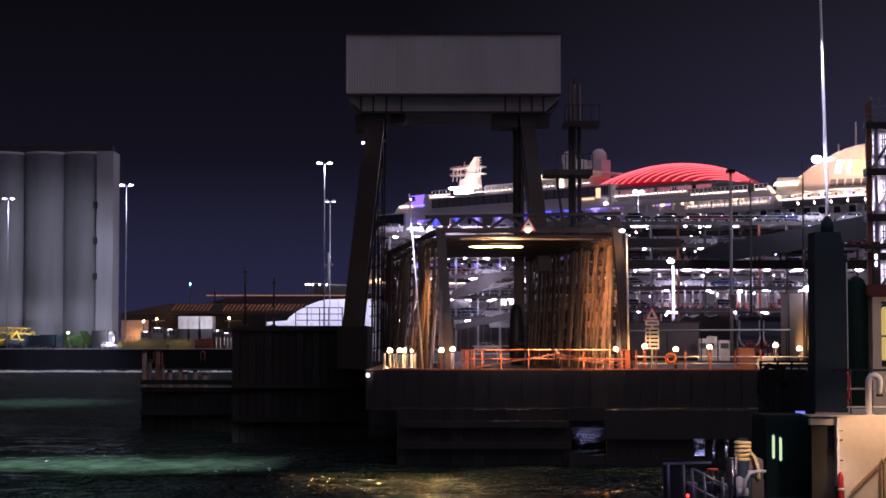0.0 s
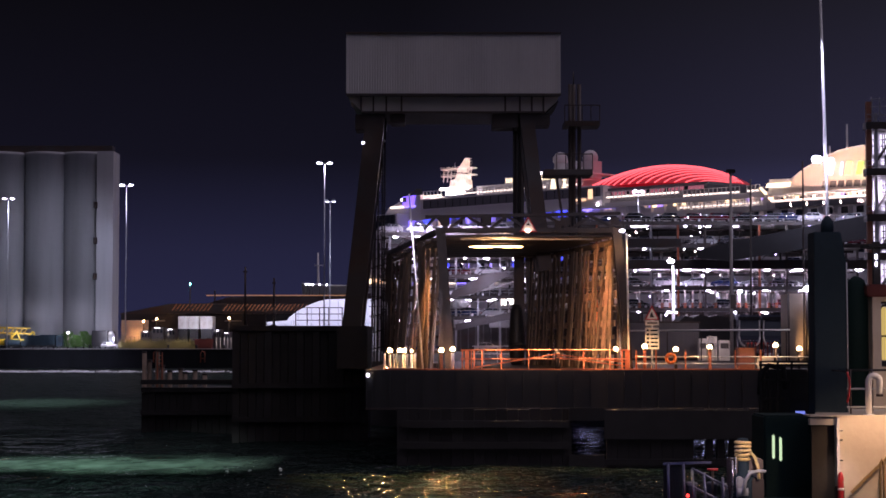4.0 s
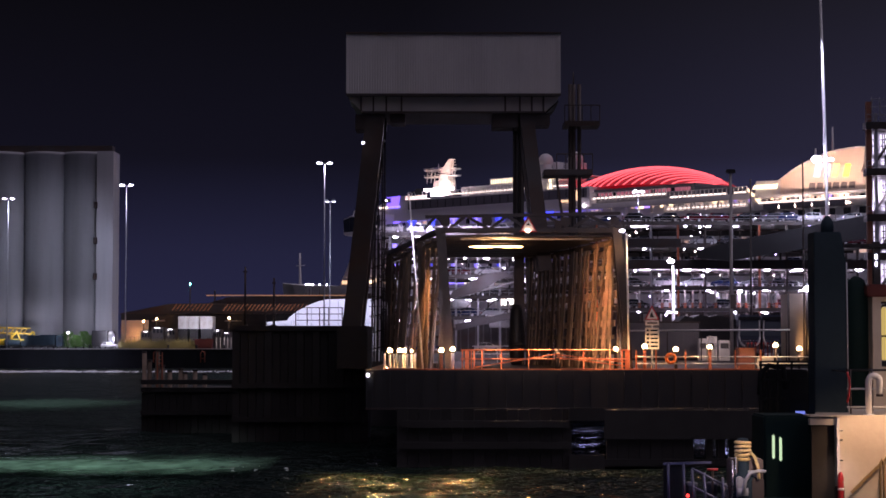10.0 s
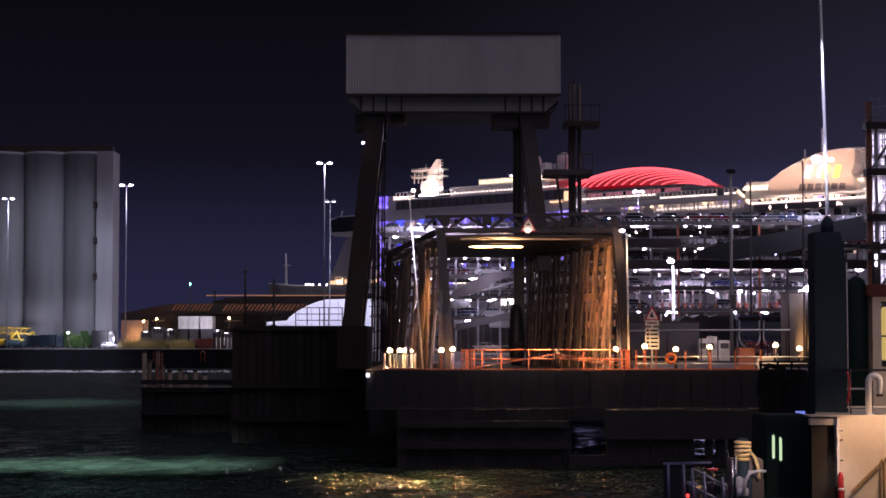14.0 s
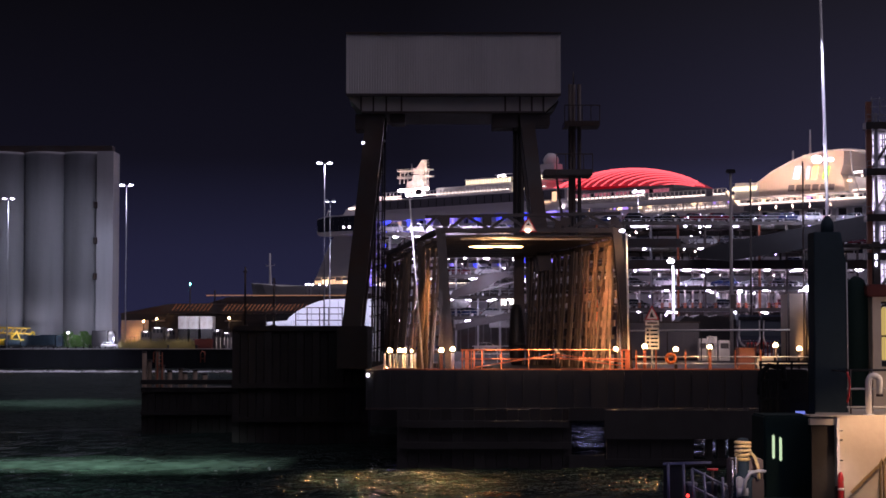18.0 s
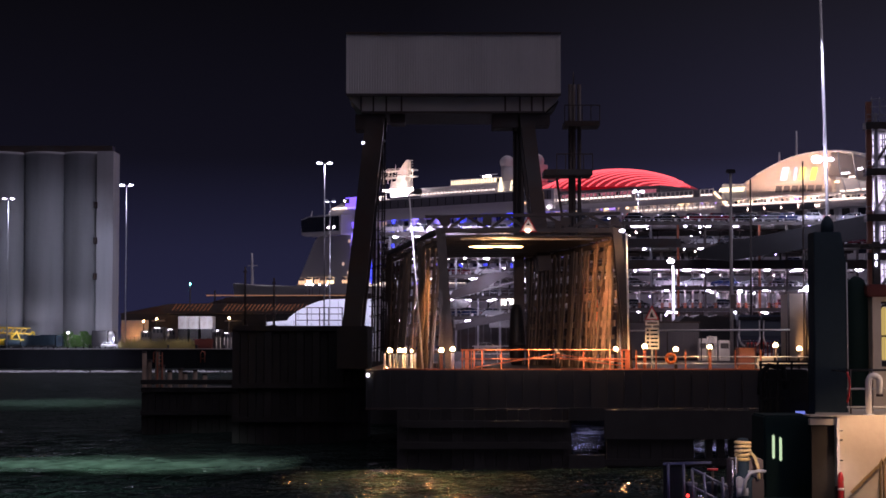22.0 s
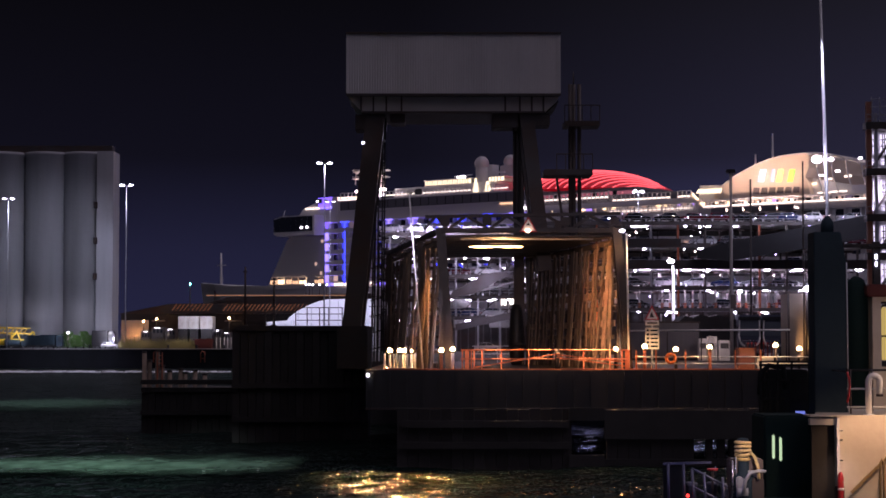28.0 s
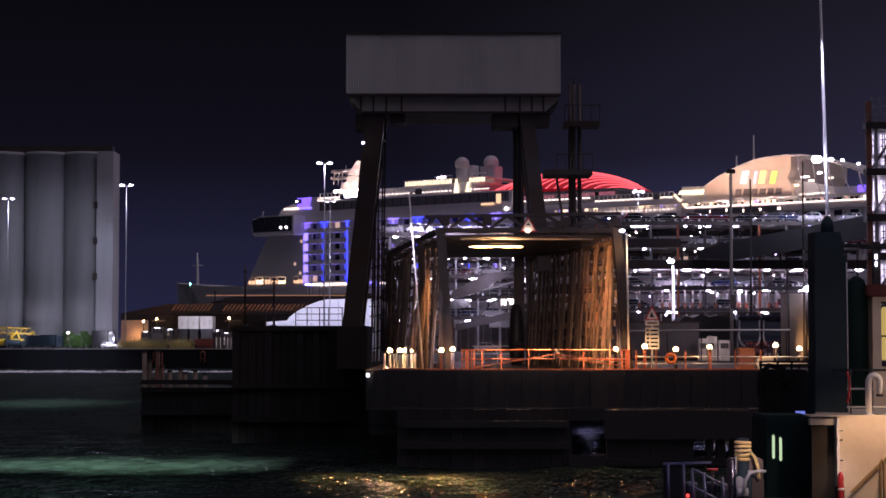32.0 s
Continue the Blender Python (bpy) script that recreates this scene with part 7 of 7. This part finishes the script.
    fr = part("winch_frame", box(-0.2, 0.3, -0.05, 0.32, 36 * kk, 92 * kk, 0.02), mat("brown_winch_paint", (0.11, 0.075, 0.065), 0.5, vary=0.3), c, "brown painted winch frame")
    for px, h0, h1 in ((-0.17, 20, 90), (-0.12, 44, 96), (-0.06, 30, 64), (0.12, 10, 58), (0.2, 20, 70), (0.26, 16, 52)):
        part("stud", rod((px, -0.09, h0 * kk), (px, -0.09, h1 * kk), 0.014, n=8), M["chrome"], fr)
    part("cover_plate", box(-0.02, 0.18, -0.08, -0.05, 46 * kk, 72 * kk, 0.01), M["galv"], fr)
    part("brake_hoop", pipe([(-0.03, -0.2, 30 * kk), (0.0, -0.2, 55 * kk), (0.08, -0.2, 68 * kk), (0.2, -0.2, 72 * kk), (0.31, -0.2, 71 * kk)], 0.028), M["galv"], c)
    part("gear_case", box(0.02, 0.3, -0.12, 0.3, 0, 60 * kk, 0.03), M["steel"], c)
    part("motor", rod((-0.12, -0.1, 35 * kk), (0.05, -0.1, 35 * kk), 0.09), M["galv"], c)
    part("valve_block", box(-0.13, 0.0, -0.18, 0.0, 40 * kk, 62 * kk, 0.02), M["galv"], c)
    hy = thing("hydraulic_unit", (4.39, 28.3, z0), "small hydraulic unit with pipes and gauges", "pump")
    part("tank", box(-0.12, 0.14, 0, 0.25, 0, 44 * kk, 0.02), M["galv"], hy)
    part("filler_cap", rod((0.0, 0.1, 44 * kk), (0.0, 0.1, 50 * kk), 0.035), M["chrome"], hy)
    for k, px in enumerate((-0.09, -0.03, 0.04, 0.1)):
        part("pipe_run", pipe([(px, -0.04, 0), (px, -0.05, 30 * kk + k * 0.03), (px + 0.04, -0.06, 36 * kk + k * 0.03), (px + 0.22, -0.05, 38 * kk + k * 0.03)], 0.014), M["chrome"], hy)
    part("gauge", rod((-0.06, -0.04, 40 * kk), (-0.06, -0.07, 40 * kk), 0.035, n=14), M["white"], hy)
    bt = thing("bitts", (3.97, 28.5, z0), "pair of dark steel mooring bitts", "bollard")
    for dx in (-0.16, 0.16):
        part("post", lathe([(0.08, 0), (0.08, 38 * kk), (0.1, 40 * kk), (0.1, 45 * kk), (0.06, 47 * kk)], 14), M["blue_steel"], bt).location = (dx, 0, 0)
    part("foot", box(-0.3, 0.3, -0.13, 0.13, 0, 0.04), M["blue_steel"], bt)
    wv = thing("hand_wheel", (4.1, 28.2, z0), "small red hand wheel on a spindle", "valve")
    part("spindle", rod((0, 0, 0), (0, 0, 70 * kk), 0.02), M["steel"], wv)
    part("wheel", rod((0, 0, 70 * kk), (0, 0, 73 * kk), 0.085, n=16), M["red"], wv)
    n = thing("deck_stair_rail", (0, 0, 0), "dark blue handrails of the mooring deck stair", "railing")
    part("top_rail", bar((3.33, 28, 4), (4.05, 28, 4.02), 0.035), M["blue_steel"], n)
    for a, pa, b_, pb in ((1207, 822, 1209, 905), (1222, 832, 1226, 905), (1243, 838, 1247, 905), (1276, 846, 1278, 905), (1180, 822, 1181, 905)):
        part("rail_post", rod((side(a, 28), 28, z0 + (905 - pa) * kk), (side(b_, 28), 28, z0), 0.022), M["blue_steel"], n)
    part("sloping_rail", rod((3.76, 28, 3.93), (4.3, 28, 3.65), 0.02), M["blue_steel"], n)
    part("sloping_rail", rod((3.71, 28, 3.69), (4.34, 28, 3.37), 0.018), M["blue_steel"], n)
    part("plate", box(3.34, 3.65, 28.1, 28.15, z0, 3.99), M["gear_black"], n)
    part("red_lamp", ball(0.03, 8), glow("red_pilot", (1.0, 0.05, 0.03), 1.6), n).location = (3.68, 27.9, 3.53)
    tagged(part("mooring_deck", box(3.44, 9.35, 27.6, 29.0, z0 - 0.12, z0), M["green_dark"]), "dark green steel mooring deck", "deck", kind="structure")
    tagged(part("mooring_deck_aft", box(4.9, 9.35, 29.0, 33.5, z0 - 0.12, z0), M["green_dark"]), "dark green steel mooring deck", "deck", kind="structure")
    tagged(part("ferry_side", box(3.45, 9.35, 27.7, 28.9, -1.5, z0 - 0.13), M["navy"]), "dark ferry side plating under the mooring deck", "ship side", kind="structure")
    # Unseen lamps added to pick out the capstan and the blue rails.
    lamp("capstan_fill", "SPOT", (5.05, 26.6, 4.6), 42, (1.0, 0.82, 0.62), 0.06, (4.45, 28.1, 3.8), 50, 0.7)
    lamp("blue_rail_fill", "POINT", (3.34, 26.7, 4.45), 9, (0.55, 0.55, 1.0), 0.06)


M["gear_black"] = mat("matt_black_gear_paint", (0.014, 0.016, 0.017), 0.85, spec=0.15)
M["tan"] = mat("tan_rail_paint", (0.34, 0.23, 0.10), 0.5, vary=0.3)
M["blue_steel"] = mat("blue_grey_steel", (0.10, 0.105, 0.15), 0.35, 0.4)
make_ferry()


# ================= foam and churned water =================
def make_wash():
    rng = random.Random(77)

    def sheet(name, x0, x1, y0, y1, n, label, size, mt, thick=0.05, gaps=0.15):
        bm = bmesh.new()
        for i in range(n):
            k = min(rng.random(), 1.25 * rng.random())
            x = x0 + (x1 - x0) * k
            y = (y0 + y1) / 2 + (y1 - y0) * (0.2 * rng.gauss(0, 1) + 0.16 * noise.noise(Vector((x * 0.13, y0, 0))))
            if noise.noise(Vector((x * 0.5, y * 0.35, 3))) < rng.uniform(-0.5, 0.2) - gaps:
                continue
            r = size * rng.uniform(0.4, 1.3)
            m = 6
            lift = rng.uniform(0.04, 0.24)
            c = [bm.verts.new((x + r * 2.3 * math.cos(2 * math.pi * j / m) * rng.uniform(0.6, 1.2), y + r * math.sin(2 * math.pi * j / m) * rng.uniform(0.6, 1.2), lift)) for j in range(m)]
            top = bm.verts.new((x, y, lift + thick * rng.uniform(0.5, 2)))
            for j in range(m):
                bm.faces.new((c[j], c[(j + 1) % m], top)).smooth = True
        return tagged(part(name, bm, mt), label, "foam", kind="stuff")

    def film(name, x0, x1, y0, y1, label, density, tail):
        """A broken foam film: a rippled sheet, torn by noise and thinning to its rim."""
        m = bpy.data.materials.new(name + "_film")
        m.use_nodes = True
        n, l = m.node_tree.nodes, m.node_tree.links
        b = n["Principled BSDF"]
        b.inputs["Roughness"].default_value = 0.8
        b.inputs["Specular IOR Level"].default_value = 0.1
        tc, sp = n.new("ShaderNodeTexCoord"), n.new("ShaderNodeSeparateXYZ")
        l.new(tc.outputs["Generated"], sp.inputs[0])

        def math_node(op, a, c=None):
            k = n.new("ShaderNodeMath")
            k.operation = op
            for i, v in enumerate((a, c)):
                if v is None:
                    continue
                if isinstance(v, (int, float)):
                    k.inputs[i].default_value = v
                else:
                    l.new(v, k.inputs[i])
            return k.outputs[0]

        def streaks(sx, sy, detail):
            mp, t = n.new("ShaderNodeMapping"), n.new("ShaderNodeTexNoise")
            mp.inputs["Scale"].default_value = (sx, sy, 1)
            t.inputs["Scale"].default_value, t.inputs["Detail"].default_value = 1.0, detail
            l.new(tc.outputs["Object"], mp.inputs["Vector"])
            l.new(mp.outputs[0], t.inputs["Vector"])
            return t.outputs["Fac"]

        wide, fine = streaks(0.16, 0.22, 4), streaks(1.3, 0.8, 6)
        across = math_node("SUBTRACT", math_node("ADD", sp.outputs["Y"], math_node("MULTIPLY", math_node("SUBTRACT", wide, 0.5), 0.5)), 0.5)
        rim = math_node("POWER", math_node("MAXIMUM", math_node("SUBTRACT", 1.0, math_node("MULTIPLY", math_node("MULTIPLY", across, across), 5.5)), 0.0), 2.2)
        end = math_node("MINIMUM", math_node("MULTIPLY", math_node("SUBTRACT", 1.0, sp.outputs["X"]), tail), 1.0)
        torn = math_node("ADD", 0.35, math_node("MULTIPLY", fine, 1.1))
        a = math_node("MULTIPLY", math_node("MULTIPLY", rim, end), math_node("MULTIPLY", torn, density))
        l.new(math_node("MINIMUM", a, 0.95), b.inputs["Alpha"])
        mix = n.new("ShaderNodeMix")
        mix.data_type = "RGBA"
        mix.inputs[6].default_value, mix.inputs[7].default_value = (0.06, 0.23, 0.12, 1), (0.32, 0.62, 0.42, 1)
        l.new(fine, mix.inputs[0])
        l.new(mix.outputs[2], b.inputs["Base Color"])
        bm = bmesh.new()
        nx, ny = 120, 24
        grid = [[bm.verts.new((x0 + (x1 - x0) * i / nx, y0 + (y1 - y0) * j / ny, 0.40 + 0.10 * noise.noise(Vector((x0 + (x1 - x0) * i / nx * 0.8, j * 0.7, 2))))) for i in range(nx + 1)] for j in range(ny + 1)]
        for p, q in zip(grid, grid[1:]):
            for i in range(nx):
                bm.faces.new((p[i], p[i + 1], q[i + 1], q[i])).smooth = True
        return tagged(part(name, bm, m), label, "foam", kind="stuff")

    near = film("wash_foam", -24.2, -6.9, 75.5, 92.5, "pale green churned wash drifting on the water", 0.9, 7.0)
    mid = film("wash_foam", -45.0, -27.0, 149, 191, "dim green wash streak on the water", 0.35, 3.0)
    crest = sheet("crest_foam", -10.2, -7.4, 79, 87, 12, "small white crests at the end of the wash", 0.035, mat("crest_foam", (0.75, 0.85, 0.8), 0.7))
    edge = sheet("surf_line", -99.8, -42.0, 376, 387, 1300, "white broken water under the far quay", 0.17, mat("white_foam", (0.8, 0.84, 0.88), 0.6), 0.18, -0.1)
    for mark in (50, 240):
        lamp("wash_light", "SPOT", (-9.0, -6, 12), 150000, (0.74, 1.0, 0.78), 0.4, (side(mark, 80), 80, 0), 6.0, 1.0)
    # Unseen spot added to whiten the surf under the far quay.
    lamp("surf_fill_spot", "SPOT", (-4.0, -8, 15), 1050000, COOL, 0.5, (-59.93, 290, 0), 5.0, 1.0)
    return near, mid, edge, crest


WASH = make_wash()


def motions():
    walk(cruise_ship, [
        (0.0, pose(-22.925, 554.053, 0, 0, 0, -45.9449)),
        (2.0, pose(-24.328, 555.397, 0, 0, 0, -45.4787)),
        (4.0, pose(-25.813, 556.514, 0, 0, 0, -45.0024)),
        (6.0, pose(-27.387, 557.425, 0, 0, 0, -44.5139)),
        (8.0, pose(-29.059, 558.150, 0, 0, 0, -44.0109)),
        (10.0, pose(-30.834, 558.712, 0, 0, 0, -43.4910)),
        (12.0, pose(-32.720, 559.129, 0, 0, 0, -42.9519)),
        (14.0, pose(-34.724, 559.424, 0, 0, 0, -42.3913)),
        (16.0, pose(-36.854, 559.617, 0, 0, 0, -41.8070)),
        (18.0, pose(-39.117, 559.729, 0, 0, 0, -41.1966)),
        (20.0, pose(-41.519, 559.781, 0, 0, 0, -40.5578)),
        (22.0, pose(-44.068, 559.794, 0, 0, 0, -39.8883)),
        (24.0, pose(-46.772, 559.788, 0, 0, 0, -39.1859)),
        (26.0, pose(-49.637, 559.785, 0, 0, 0, -38.4481)),
        (28.0, pose(-52.670, 559.806, 0, 0, 0, -37.6727)),
        (30.0, pose(-55.879, 559.870, 0, 0, 0, -36.8575)),
        (32.0, pose(-59.271, 560.000, 0, 0, 0, -36.0000))])
    for k, (ob, dx) in enumerate(zip(WASH, (-0.7, -1.2, 2.5, -0.7))):
        walk(ob, [(t, pose(dx * math.sin(t * 0.19 + k), 0.25 * math.sin(t * 0.9 + k), 0.025 * math.sin(t * 1.7 + k))) for t in range(0, 33)])
    walk(water, [(0.0, pose(0, 0, 0)), (32.0, pose(-9.6, -6.4, 0))])


motions()
